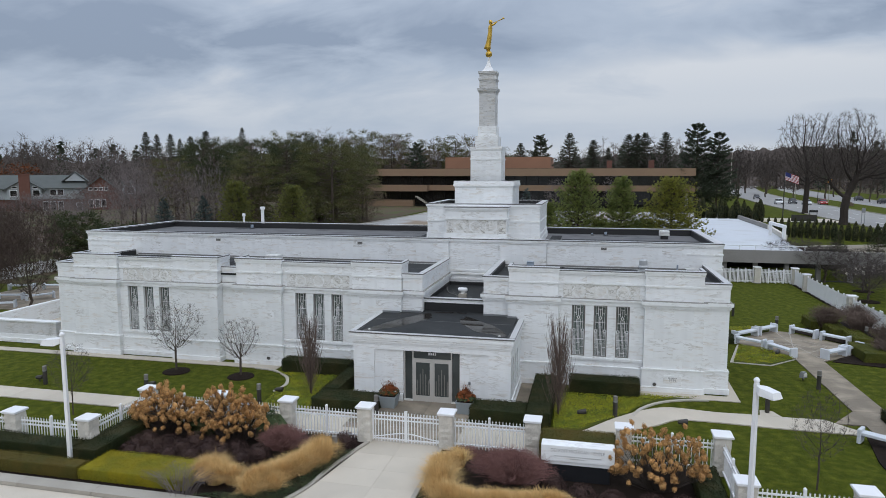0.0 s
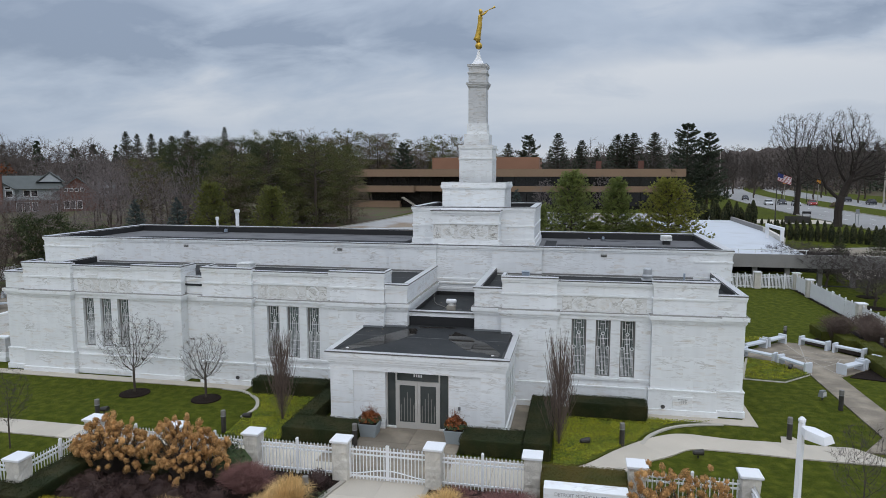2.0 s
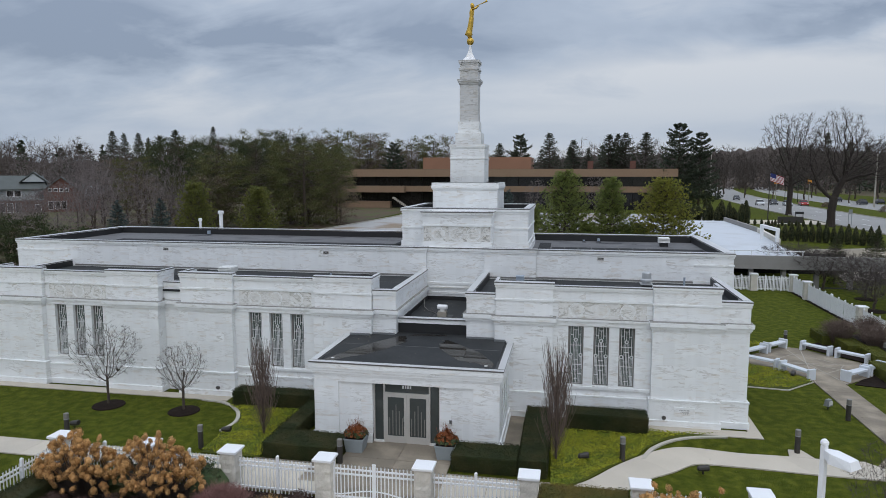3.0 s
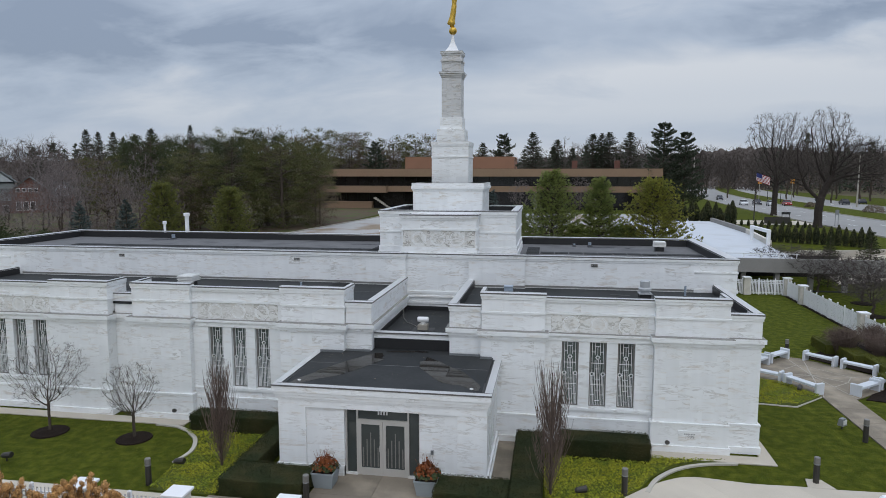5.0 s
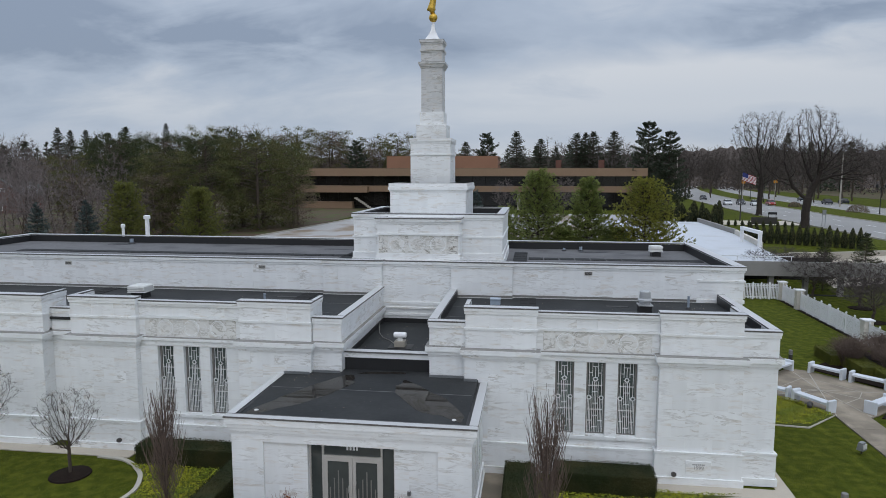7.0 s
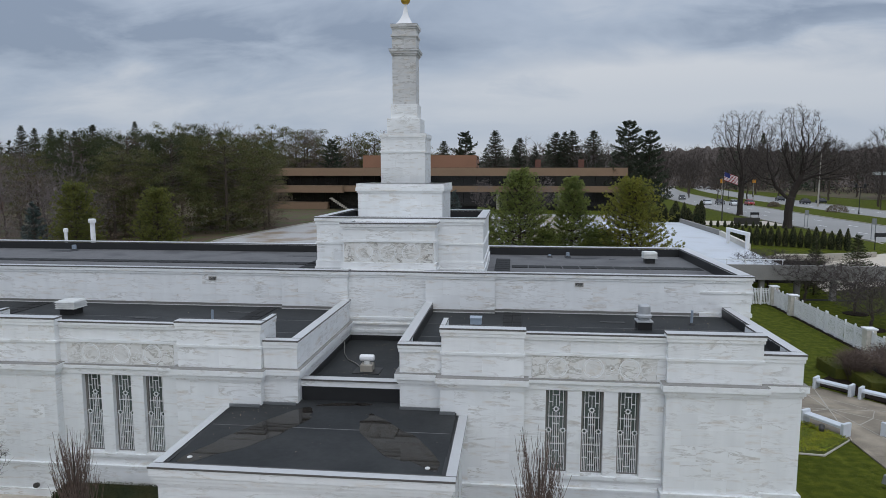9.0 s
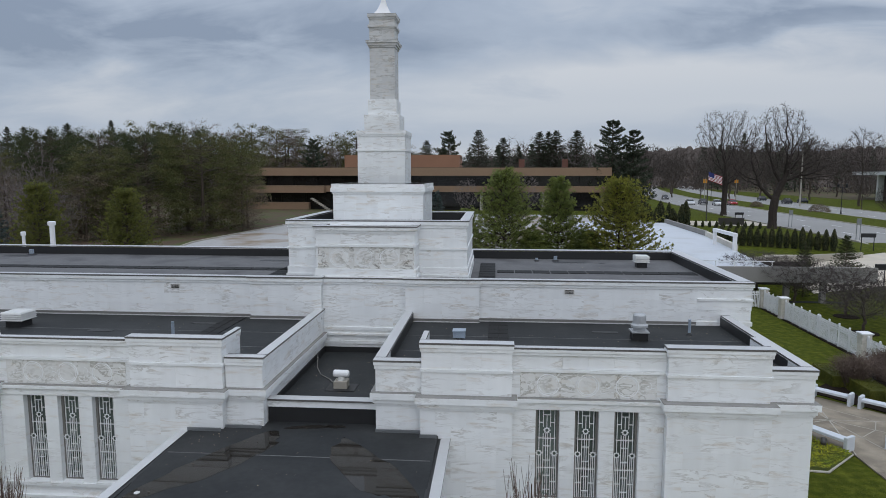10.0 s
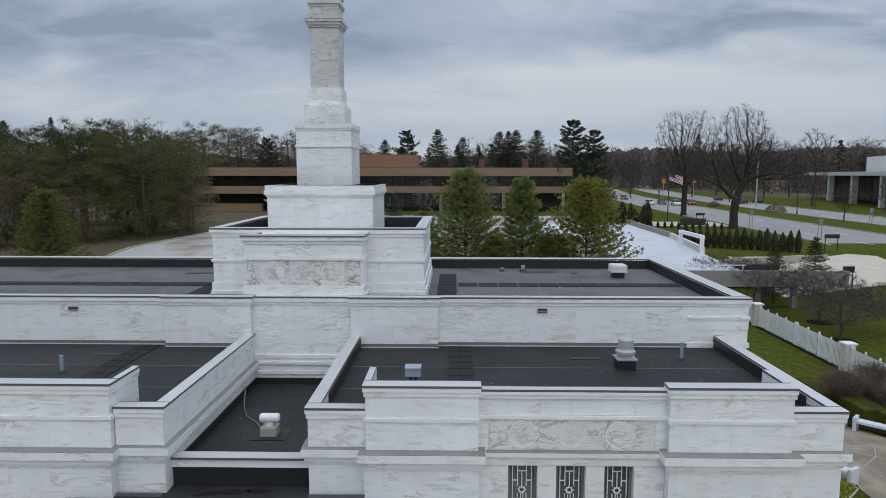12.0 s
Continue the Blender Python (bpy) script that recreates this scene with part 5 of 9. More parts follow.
tpart("ball", Shape().lathe(AX, AY, [(18.40, 0.03), (18.43, 0.12), (18.50, 0.19), (18.62, 0.225), (18.74, 0.19), (18.81, 0.11), (18.84, 0.02)], 16), GOLD, "gilded ball", None, True)

# the gilded figure on the ball, a plain shape
st = Shape()
fx = AX


def oval(s, rows, n=10):
    """rows: z, centre x, centre y, half width along x, half width along y."""
    v = [(cx + a * math.cos(2 * math.pi * i / n), cy + b * math.sin(2 * math.pi * i / n), z) for z, cx, cy, a, b in rows for i in range(n)]
    f = []
    for k in range(len(rows) - 1):
        f += [(k * n + i, k * n + (i + 1) % n, (k + 1) * n + (i + 1) % n, (k + 1) * n + i) for i in range(n)]
    f += [tuple(range(n - 1, -1, -1)), tuple(range((len(rows) - 1) * n, len(rows) * n))]
    s.add(v, f)


oval(st, [(18.82, fx - 0.02, AY, 0.12, 0.10), (18.93, fx - 0.06, AY, 0.13, 0.12), (19.00, fx - 0.10, AY, 0.24, 0.18), (19.10, fx - 0.10, AY, 0.21, 0.17), (19.35, fx - 0.03, AY, 0.17, 0.16),
          (19.65, fx + 0.02, AY, 0.16, 0.17), (19.95, fx + 0.06, AY, 0.145, 0.18), (20.08, fx + 0.07, AY, 0.125, 0.165), (20.28, fx + 0.08, AY, 0.15, 0.20), (20.44, fx + 0.09, AY, 0.13, 0.20), (20.50, fx + 0.10, AY, 0.07, 0.09), (20.56, fx + 0.11, AY, 0.06, 0.06)])
oval(st, [(20.53, fx + 0.10, AY, 0.05, 0.05), (20.58, fx + 0.11, AY, 0.10, 0.09), (20.68, fx + 0.12, AY, 0.125, 0.105), (20.77, fx + 0.10, AY, 0.11, 0.10), (20.83, fx + 0.08, AY, 0.05, 0.05)], 10)
st.tube([(fx + 0.12, AY - 0.17, 20.42), (fx + 0.34, AY - 0.15, 20.50), (fx + 0.52, AY - 0.06, 20.66)], [0.075, 0.062, 0.045], 7)
st.tube([(fx + 0.08, AY + 0.18, 20.40), (fx - 0.02, AY + 0.24, 20.15), (fx - 0.04, AY + 0.2, 19.95)], [0.07, 0.06, 0.045], 7)
st.tube([(fx + 0.25, AY - 0.03, 20.62), (fx + 0.60, AY - 0.03, 20.74), (fx + 0.90, AY - 0.03, 20.86), (fx + 1.0, AY - 0.03, 20.92)], [0.02, 0.022, 0.04, 0.085], 8)
tagged(part("statue", st, GOLD, None, "", True), "gilded robed statue raising a long trumpet", "statue")

# ---- the entrance portico ----
px0, px1, py0, py1 = -10.74, -3.27, 28.52, 32.98
DX0, DX1 = -8.33, -5.62
portico = tpart("portico_wall", Shape().box(px0 + 0.1, DX0, py0 + 0.08 + CLAD, py0 + 0.45, 0, 2.50), MARBLE)
teach("portico_wall", Shape().box(DX1, px1 - 0.1, py0 + 0.08 + CLAD, py0 + 0.45, 0, 2.50).box(px0 + CLAD, px0 + 0.4, py0 + 0.5, py1, 0, 2.5), MARBLE)
for a, b in ((px0, DX0), (DX1, px1)):
    PANELS.append((portico, "S", a + 0.55, b, 0.42, 2.495, py0 + 0.08, 0.69, 0.95) if a == px0 else (portico, "S", a, b - 0.55, 0.42, 2.495, py0 + 0.08, 0.69, 0.95))
teach("plinth", Shape().box(px0 + 1.0, DX0, py0 + 0.02, py0 + 0.2, 0, 0.40).box(DX1, px1 - 1.0, py0 + 0.02, py0 + 0.2, 0, 0.40), MARBLE, "", portico)
for a in (px0, px1 - 1.02):
    q = tpart("corner_pier", stack(a, a + 1.02, py0, py0 + 0.5, "SEW", [(0, 0.14, 0.10), (0.14, 0.40, 0.06)]), MARBLE)
    tpart("shaft", Shape().box(a + CLAD, a + 1.02 - CLAD, py0 + CLAD, py0 + 0.5, 0.40, 2.5), MARBLE, "", q)
    PANELS.append((q, "S", a, a + 1.02, 0.42, 2.495, py0, 0.69, 1.02))
    PANELS.append((q, "E", py0 + 0.035, py0 + 0.5, 0.42, 2.495, a + 1.02, 0.69, 0.5))
# east side: slim recessed panels
e = Shape().box(px1 - 0.4, px1 - 0.12, py0 + 0.5, py1, 0, 2.5)
slots = [29.45, 30.30, 31.15]
c = py0 + 0.5
for y in slots + [None]:
    b = y if y else py1
    e.box(px1 - 0.12, px1 - 0.002, c, b, 0.0, 2.5)
    if y:
        e.box(px1 - 0.12, px1 - 0.002, y, y + 0.36, 0.0, 0.62).box(px1 - 0.12, px1 - 0.002, y, y + 0.36, 2.2, 2.5)
        c = y + 0.36
teach("side_wall", e, MARBLE, "", portico)
for y in slots:
    tpart("side_pane", Shape().box(px1 - 0.12, px1 - 0.10, y, y + 0.36, 0.62, 2.2), GLASS, "", portico)
tpart("side_plinth", stack(px1 - 0.3, px1, py0 + 0.5, py1, "E", [(0, 0.14, 0.10), (0.14, 0.40, 0.06)]), MARBLE, "", portico)
for a in ((px0, px1, py0, py0 + 0.18, "SEW"), (px1 - 0.18, px1, py0 + 0.18, py1, "E"), (px0, px0 + 0.18, py0 + 0.18, py1, "W")):
    ent = stack(*a, [(2.50, 2.76, 0.0), (2.76, 2.84, 0.03), (2.84, 2.95, 0.07), (2.95, 3.06, 0.11), (3.06, 3.27, 0.15)])
    tpart("entablature", ent, MARBLE, "", portico)
for a in ((px0, px1, py0, py0 + 0.10, "SEW"), (px1 - 0.10, px1, py0 + 0.104, py1, "E"), (px0, px0 + 0.10, py0 + 0.104, py1, "W")):
    coping(*a[:4], 3.27, portico, 0.17, a[4])
PZ = 3.27  # level of the portico roof at its front; it falls forward a little for drainage


def pz(y):
    return PZ + 0.028 * (y - 28.7)


rs = Shape().box(px0 + 0.18, px1 - 0.18, py0 + 0.18, 33.32, 3.0, 3.2)
rs.v = [(x, y, pz(y) if z > 3.1 else z) for x, y, z in rs.v]
proof = tpart("portico_roof", rs, ROOF, "flat black membrane roof with shallow rain puddles")
rg = rng_of(5)


def puddle(cx, cy, rx, ry, turn, seed):
    q = rng_of(seed)
    ph = [q.uniform(0, 6.28) for _ in range(5)]
    c, sn = math.cos(radians(turn)), math.sin(radians(turn))
    out = []
    for k in range(44):
        a = 2 * math.pi * k / 44
        r = 1 + 0.12 * math.sin(2 * a + ph[0]) + 0.10 * math.sin(3 * a + ph[1]) + 0.06 * math.sin(5 * a + ph[2]) + 0.035 * math.sin(9 * a + ph[3]) + 0.02 * math.sin(14 * a + ph[4])
        u, v = rx * r * math.cos(a), ry * r * math.sin(a)
        out.append((cx + u * c - v * sn, cy + u * sn + v * c))
    ps = Shape().slab(out, 0.0, 0.0045)
    ps.v = [(x, y, z + pz(y)) for x, y, z in ps.v]
    tpart("puddle", ps, ROOF_WET, "standing rainwater", proof)


puddle(-8.95, 30.75, 2.0, 0.60, 56, 1)
puddle(-5.0, 30.6, 1.95, 0.60, -55, 2)
puddle(-7.2, 33.0, 0.60, 0.13, 8, 3)
puddle(-6.45, 33.08, 0.26, 0.12, 0, 4)
tpart("seam", Shape().box(px0 + 0.25, px1 - 0.25, 31.15, 31.19, pz(31.15), pz(31.19) + 0.0025), ROOF_GREY, "", proof)
teach("lining", Shape().box(px0 + 0.104, px0 + 0.21, py0 + 0.21, py1, PZ, PZ + 0.03).box(px1 - 0.21, px1 - 0.104, py0 + 0.21, py1, PZ, PZ + 0.03).box(px0 + 0.104, px1 - 0.104, py0 + 0.104, py0 + 0.208, PZ, PZ + 0.025), BLACK, "", proof)
teach("wall_flashing", Shape().box(-9.6, -8.54, 32.80, 32.84, PZ + 0.06, PZ + 0.20).box(-5.23, -3.97, 32.80, 32.84, PZ + 0.06, PZ + 0.20).box(-10.6, -9.62, 32.52, 32.56, PZ + 0.06, PZ + 0.20).box(-3.95, -3.47, 32.52, 32.56, PZ + 0.06, PZ + 0.20), GREY_METAL, "grey metal flashing", proof)
for x in (px0 + 0.6, px1 - 0.6):
    tpart("roof_drain", Shape().lathe(x, py0 + 0.55, [(PZ, 0.07), (PZ + 0.03, 0.07), (PZ + 0.05, 0.03)], 10), WHITE_DIRTY, "", proof)

# glazed entrance: double door, sidelights, transom
ey = py0 + 0.30
ent_door = tpart("entrance", Shape().box(DX0, DX0 + 0.05, ey - 0.06, ey + 0.06, 0.02, 2.5), ALU, "glazed double entrance in champagne aluminium")
teach("frame_bar", Shape().box(DX1 - 0.05, DX1, ey - 0.06, ey + 0.06, 0.02, 2.5).box(DX0 + 0.40, DX0 + 0.46, ey - 0.06, ey + 0.06, 0.02, 2.5).box(DX1 - 0.46, DX1 - 0.40, ey - 0.06, ey + 0.06, 0.02, 2.5)
                 .box(DX0 + 0.05, DX0 + 0.40, ey - 0.06, ey + 0.06, 2.44, 2.5).box(DX1 - 0.40, DX1 - 0.05, ey - 0.06, ey + 0.06, 2.44, 2.5).box(DX0 + 0.46, DX1 - 0.46, ey - 0.06, ey + 0.06, 2.44, 2.5).box(DX0 + 0.46, DX1 - 0.46, ey - 0.06, ey + 0.06, 2.03, 2.09), ALU, "", ent_door)
teach("sidelight_sill", Shape().box(DX0, DX0 + 0.43, ey - 0.10, ey + 0.08, 0.0, 0.10).box(DX1 - 0.43, DX1, ey - 0.10, ey + 0.08, 0.0, 0.10), MARBLE, "", ent_door)
tpart("glass_pane", Shape().box(DX0 + 0.05, DX0 + 0.40, ey, ey + 0.012, 0.10, 2.44), GLASS_DOOR, "", ent_door)
tpart("glass_pane", Shape().box(DX1 - 0.40, DX1 - 0.05, ey, ey + 0.012, 0.10, 2.44), GLASS_DOOR, "", ent_door)
tpart("glass_pane", Shape().box(DX0 + 0.46, DX1 - 0.46, ey, ey + 0.012, 2.09, 2.44), GLASS_DOOR, "", ent_door)
nb = Shape()
for k in range(4):
    nb.box(-7.16 + 0.1 * k, -7.10 + 0.1 * k, ey - 0.012, ey - 0.004, 2.26, 2.38)
teach("transom_mark", nb, WHITE, "", ent_door)
mid = (DX0 + DX1) / 2
for x0, x1, hx in ((DX0 + 0.46, mid - 0.005, mid - 0.10), (mid + 0.005, DX1 - 0.46, mid + 0.10)):
    d = Shape().box(x0, x0 + 0.11, ey - 0.05, ey + 0.02, 0.03, 2.03).box(x1 - 0.11, x1, ey - 0.05, ey + 0.02, 0.03, 2.03).box(x0 + 0.11, x1 - 0.11, ey - 0.05, ey + 0.02, 1.90, 2.03).box(x0 + 0.11, x1 - 0.11, ey - 0.05, ey + 0.02, 0.03, 0.30)
    door = tpart("door_leaf", d, ALU)
    tpart("pane", Shape().box(x0 + 0.11, x1 - 0.11, ey - 0.02, ey - 0.008, 0.30, 1.90), GLASS_DOOR, "", door)
    et = Shape()
    for k, (a, b) in enumerate(((0.30, 1.05), (0.30, 1.35), (0.30, 1.60), (0.30, 1.35), (0.30, 1.05))):
        xx = x0 + 0.18 + k * (x1 - x0 - 0.36) / 4
        et.box(xx - 0.018, xx + 0.018, ey - 0.024, ey - 0.021, a + 0.04, b)
    teach("etched_stripe", et, FRAME, "", door)
    tpart("handle", Shape().tube([(hx, ey - 0.05, 0.92), (hx, ey - 0.11, 0.95), (hx, ey - 0.11, 1.15), (hx, ey - 0.05, 1.18)], 0.014, 6), ALU, "", door)
teach("vestibule", Shape().box(DX0, DX1, ey + 0.8, ey + 0.85, 0, 2.5).box(DX0, DX1, ey + 0.15, ey + 0.8, 0.0, 0.015).box(DX0 - 0.02, DX0, ey + 0.15, ey + 0.8, 0, 2.5).box(DX1, DX1 + 0.02, ey + 0.15, ey + 0.8, 0, 2.5).box(DX0, DX1, ey + 0.15, ey + 0.8, 2.5, 2.52), VOID, "", ent_door)
tpart("call_box", Shape().cbox(-5.22, -5.12, py0 + 0.02, py0 + 0.08, 1.05, 1.2, 0.01), GREY_METAL, "small grey call box", portico)

# dry leaves and grit blown into the roof corners
rg = rng_of(61)
s = Shape()
for x0, x1, y0, y1, z, n in ((-10.5, -3.5, 29.0, 33.2, 0.006, 26), (-10.4, -8.6, 31.6, 33.1, 0.006, 30), (-8.4, -5.4, 34.0, 39.3, 3.742, 120), (3.6, 6.3, 34.5, 39.2, 5.056, 150), (-4.8, 3.6, 33.6, 39.2, 5.056, 80), (-31, -9, 33.6, 39.2, 5.056, 120), (-2, 7, 40.2, 49, 6.232, 70)):
    for _ in range(n):
        leaves(s, (rg.uniform(x0, x1), yy := rg.uniform(y0, y1), (z if z > 1 else pz(yy) + z) + 0.008), (0, 0, 1), rg.uniform(0.012, 0.03), rg, 0.3)
solid("roof_debris", s, FLAKE, "dry leaves and grit scattered on the flat roofs", "debris", kind="stuff")

# ---- garden: fences, hedges, shrubs, trees, furniture ----
def hedge(x0, x1, y0, y1, h, material, label, seed, size=0.024, density=950, wave=0.03, name="hedge"):
    """A clipped hedge: dark inside, a skin of small leaves and an uneven top."""
    rg = rng_of(seed)
    cx, cy = (x0 + x1) / 2, (y0 + y1) / 2
    t = thing(name, (cx, cy, 0), label, "hedge", group="clipped hedges")
    a, b = (x1 - x0) / 2, (y1 - y0) / 2
    part("core", Shape().cbox(-a + 0.025, a - 0.025, -b + 0.025, b - 0.025, 0.0, h - 0.03, 0.03), material, t)
    s = Shape()
    ph = rg.uniform(0, 6)

    def top(x, y):
        return h + wave * (math.sin(1.7 * (x + cx) + ph) * 0.6 + math.sin(3.1 * (y + cy) + 1.3 * (x + cx)) * 0.4)
    faces = [(4 * a * b, "T"), (2 * a * h, "S"), (2 * b * h, "E"), (2 * b * h, "W"), (2 * a * h * 0.5, "N")]
    for area, f in faces:
        for _ in range(int(area * density)):
            u, v = rg.uniform(-1, 1), rg.uniform(-1, 1)
            q = rg.uniform(-0.022, 0.026)
            if f == "T":
                p, n = (u * a, v * b, top(u * a, v * b) + q), (0, 0, 1)
            else:
                z = h * (0.5 + 0.5 * v)
                p, n = {"S": ((u * a, -b - q, z), (0, -1, 0.3)), "N": ((u * a, b + q, z), (0, 1, 0.3)), "E": ((a + q, u * b, z), (1, 0, 0.3)), "W": ((-a - q, u * b, z), (-1, 0, 0.3))}[f]
            leaves(s, p, n, size, rg, 0.8)
    tagged(part("foliage", s, material, t), kind="stuff")
    return t


def ground_cover(outline, material, label, seed, size=0.036, density=620, h=0.13, name="groundcover"):
    """Low leafy planting over an outline."""
    rg = rng_of(seed)
    xs_, ys_ = [p[0] for p in outline], [p[1] for p in outline]

    def inside(x, y):
        c = False
        for (ax, ay), (bx_, by_) in zip(outline, outline[1:] + outline[:1]):
            if (ay > y) != (by_ > y) and x < (bx_ - ax) * (y - ay) / (by_ - ay) + ax:
                c = not c
        return c
    s = Shape()
    n = int((max(xs_) - min(xs_)) * (max(ys_) - min(ys_)) * density)
    for _ in range(n):
        x, y = rg.uniform(min(xs_), max(xs_)), rg.uniform(min(ys_), max(ys_))
        if inside(x, y):
            z = h * (0.45 + 0.55 * noise.noise((x * 1.3, y * 1.3, seed)) + 0.35 * rg.random())
            leaves(s, (x, y, 0.03 + max(0.0, z)), (0, 0, 1), size, rg, 0.75)
    # the dark green of this mat paints in the shade between the leaves
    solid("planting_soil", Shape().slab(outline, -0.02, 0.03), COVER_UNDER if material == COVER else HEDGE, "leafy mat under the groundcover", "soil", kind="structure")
    return solid(name, s, material, label, "groundcover", kind="stuff")


hedge(-12.1, -9.15, 26.55, 28.0, 0.62, HEDGE, "dark green clipped yew hedge before the portico", 1)
hedge(-12.15, -11.35, 28.02, 31.4, 0.62, HEDGE, "dark green clipped yew hedge beside the portico", 2)
hedge(-16.0, -12.17, 31.45, 32.35, 0.75, HEDGE, "dark clipped yew hedge under the windows", 3)
hedge(-4.85, -2.45, 26.75, 28.1, 0.62, HEDGE, "dark green clipped yew hedge before the portico", 4)
hedge(-2.43, -1.40, 26.75, 32.3, 0.66, HEDGE, "dark green clipped yew hedge beside the portico", 5)
hedge(-0.75, 2.55, 31.35, 32.4, 0.78, HEDGE, "dark clipped yew hedge under the windows", 6)
hedge(-1.55, 1.15, 23.1, 24.6, 0.95, HEDGE_OLIVE, "olive clipped box hedge behind the sign", 7)
hedge(-26.0, -18.35, 19.30, 20.15, 0.74, HEDGE, "dark green clipped yew hedge before the picket fence", 8)
hedge(-18.33, -17.25, 19.30, 23.3, 0.74, HEDGE, "dark green clipped yew hedge beside the picket fence", 9)
hedge(-26.0, -17.3, 18.42, 19.10, 0.50, HEDGE_OLIVE, "brownish low box hedge along the kerb", 10)
hedge(-17.25, -13.05, 18.46, 20.05, 0.46, HEDGE_GOLD, "bright yellow-green clipped hedge", 11)
hedge(3.7, 4.55, 20.4, 23.4, 0.5, HEDGE, "dark clipped hedge in the bed by the fence", 12)
hedge(15.0, 16.2, 48.4, 50.6, 0.60, HEDGE_BOX, "low green box hedge behind the benches", 13)
hedge(15.6, 16.7, 46.2, 48.4, 0.60, HEDGE_BOX, "low green box hedge behind the benches", 14)
hedge(16.2, 17.2, 43.9, 46.2, 0.60, HEDGE_BOX, "low green box hedge behind the benches", 15)
hedge(15.4, 16.9, 40.4, 43.0, 0.58, HEDGE_BOX, "low green box hedge behind the benches", 16)
hedge(8.0, 9.2, 43.2, 46.0, 0.40, HEDGE, "low green hedge beside the seating court", 17)
hedge(12.6, 13.9, 28.0, 31.0, 0.5, HEDGE, "low green hedge beside the path", 18)
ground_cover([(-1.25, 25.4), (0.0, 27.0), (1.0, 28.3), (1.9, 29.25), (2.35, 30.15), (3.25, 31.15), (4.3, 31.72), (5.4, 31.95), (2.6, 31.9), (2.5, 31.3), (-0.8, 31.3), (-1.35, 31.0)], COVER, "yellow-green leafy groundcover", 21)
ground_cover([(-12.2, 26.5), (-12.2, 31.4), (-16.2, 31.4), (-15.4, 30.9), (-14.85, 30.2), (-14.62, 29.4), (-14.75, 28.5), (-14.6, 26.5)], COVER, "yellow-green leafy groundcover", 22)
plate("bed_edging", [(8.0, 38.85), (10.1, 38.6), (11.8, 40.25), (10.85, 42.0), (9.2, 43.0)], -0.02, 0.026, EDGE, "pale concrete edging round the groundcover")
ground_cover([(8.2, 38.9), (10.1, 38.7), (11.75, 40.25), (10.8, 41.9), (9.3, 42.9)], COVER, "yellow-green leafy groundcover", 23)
ground_cover([(9.2, 45.0), (11.2, 46.6), (12.2, 47.5), (11.0, 48.2), (9.0, 47.5)], COVER, "yellow-green leafy groundcover", 24)
ground_cover([(-12.9, 18.2), (-9.75, 18.2), (-9.15, 19.6), (-8.9, 21.2), (-8.55, 22.8), (-9.2, 22.4), (-9.6, 20.2), (-10.6, 19.0)], COVER_DARK, "mottled dark ivy along the walk", 25, 0.028, 900)
ground_cover([(-5.3, 18.2), (-4.5, 18.2), (-4.9, 20.5), (-4.75, 22.6), (-5.3, 23.4)], COVER_DARK, "mottled dark ivy along the walk", 26, 0.028, 900)


# picket fence -------------------------------------------------------
def picket_mesh(h):
    s = Shape().box(-0.016, 0.016, -0.010, 0.010, 0.06, h - 0.07)
    s.add([(-0.019, -0.012, h - 0.07), (0.019, -0.012, h - 0.07), (0.019, 0.012, h - 0.07), (-0.019, 0.012, h - 0.07), (-0.034, 0, h - 0.045), (0.034, 0, h - 0.045), (0, 0, h)],
          [(0, 1, 5, 4), (2, 3, 4, 5), (4, 5, 6), (5, 4, 6)])
    return s.mesh("picket", WHITE)


PICKET, PICKET_GATE = picket_mesh(1.27), picket_mesh(1.30)


def fence_run(a, b, label="white picket fence panel with spear tops", joined=False, step=0.128, h=1.27, z=0.0):
    """One panel of fence between two posts."""
    A, B = Vector((*a, z)), Vector((*b, z))
    d = B - A
    ln, ang = d.length, math.degrees(math.atan2(d.y, d.x))
    t = thing("picket_fence", A, label, "fence", group="fence panels", turn=ang)
    for q, hh in ((0.18, 0.055), (h - 0.36, 0.05), (h - 0.21, 0.05)):
        part("rail", Shape().box(0, ln, -0.028, 0.028, q, q + hh), WHITE, t)
    m = ln / 2
    for m in ([m] if not joined else [ln * q for q in (0.02, 0.26, 0.5, 0.74, 0.98)]):
        part("post", Shape().box(m - 0.042, m + 0.042, -0.048, 0.042, 0, h + 0.07).taper(m, 0, h + 0.07, h + 0.12, 0.10, 0.10, 0.02, 0.02), WHITE, t)
    m = ln / 2
    n = int(ln / step)
    js = Shape()
    for k in range(n):
        x = (k + 0.5) * ln / n
        if abs(x - m) < 0.06:
            continue
        if joined:
            js.add([(v.co.x * 2.0 + x, v.co.y - 0.03, v.co.z * h / 1.27) for v in PICKET.vertices], [tuple(f.vertices) for f in PICKET.polygons])
        else:
            part("picket", PICKET, None, t, at=(x, -0.03, 0))
    if joined:
        tagged(part("paling", js, WHITE, t), kind="stuff")
    return t


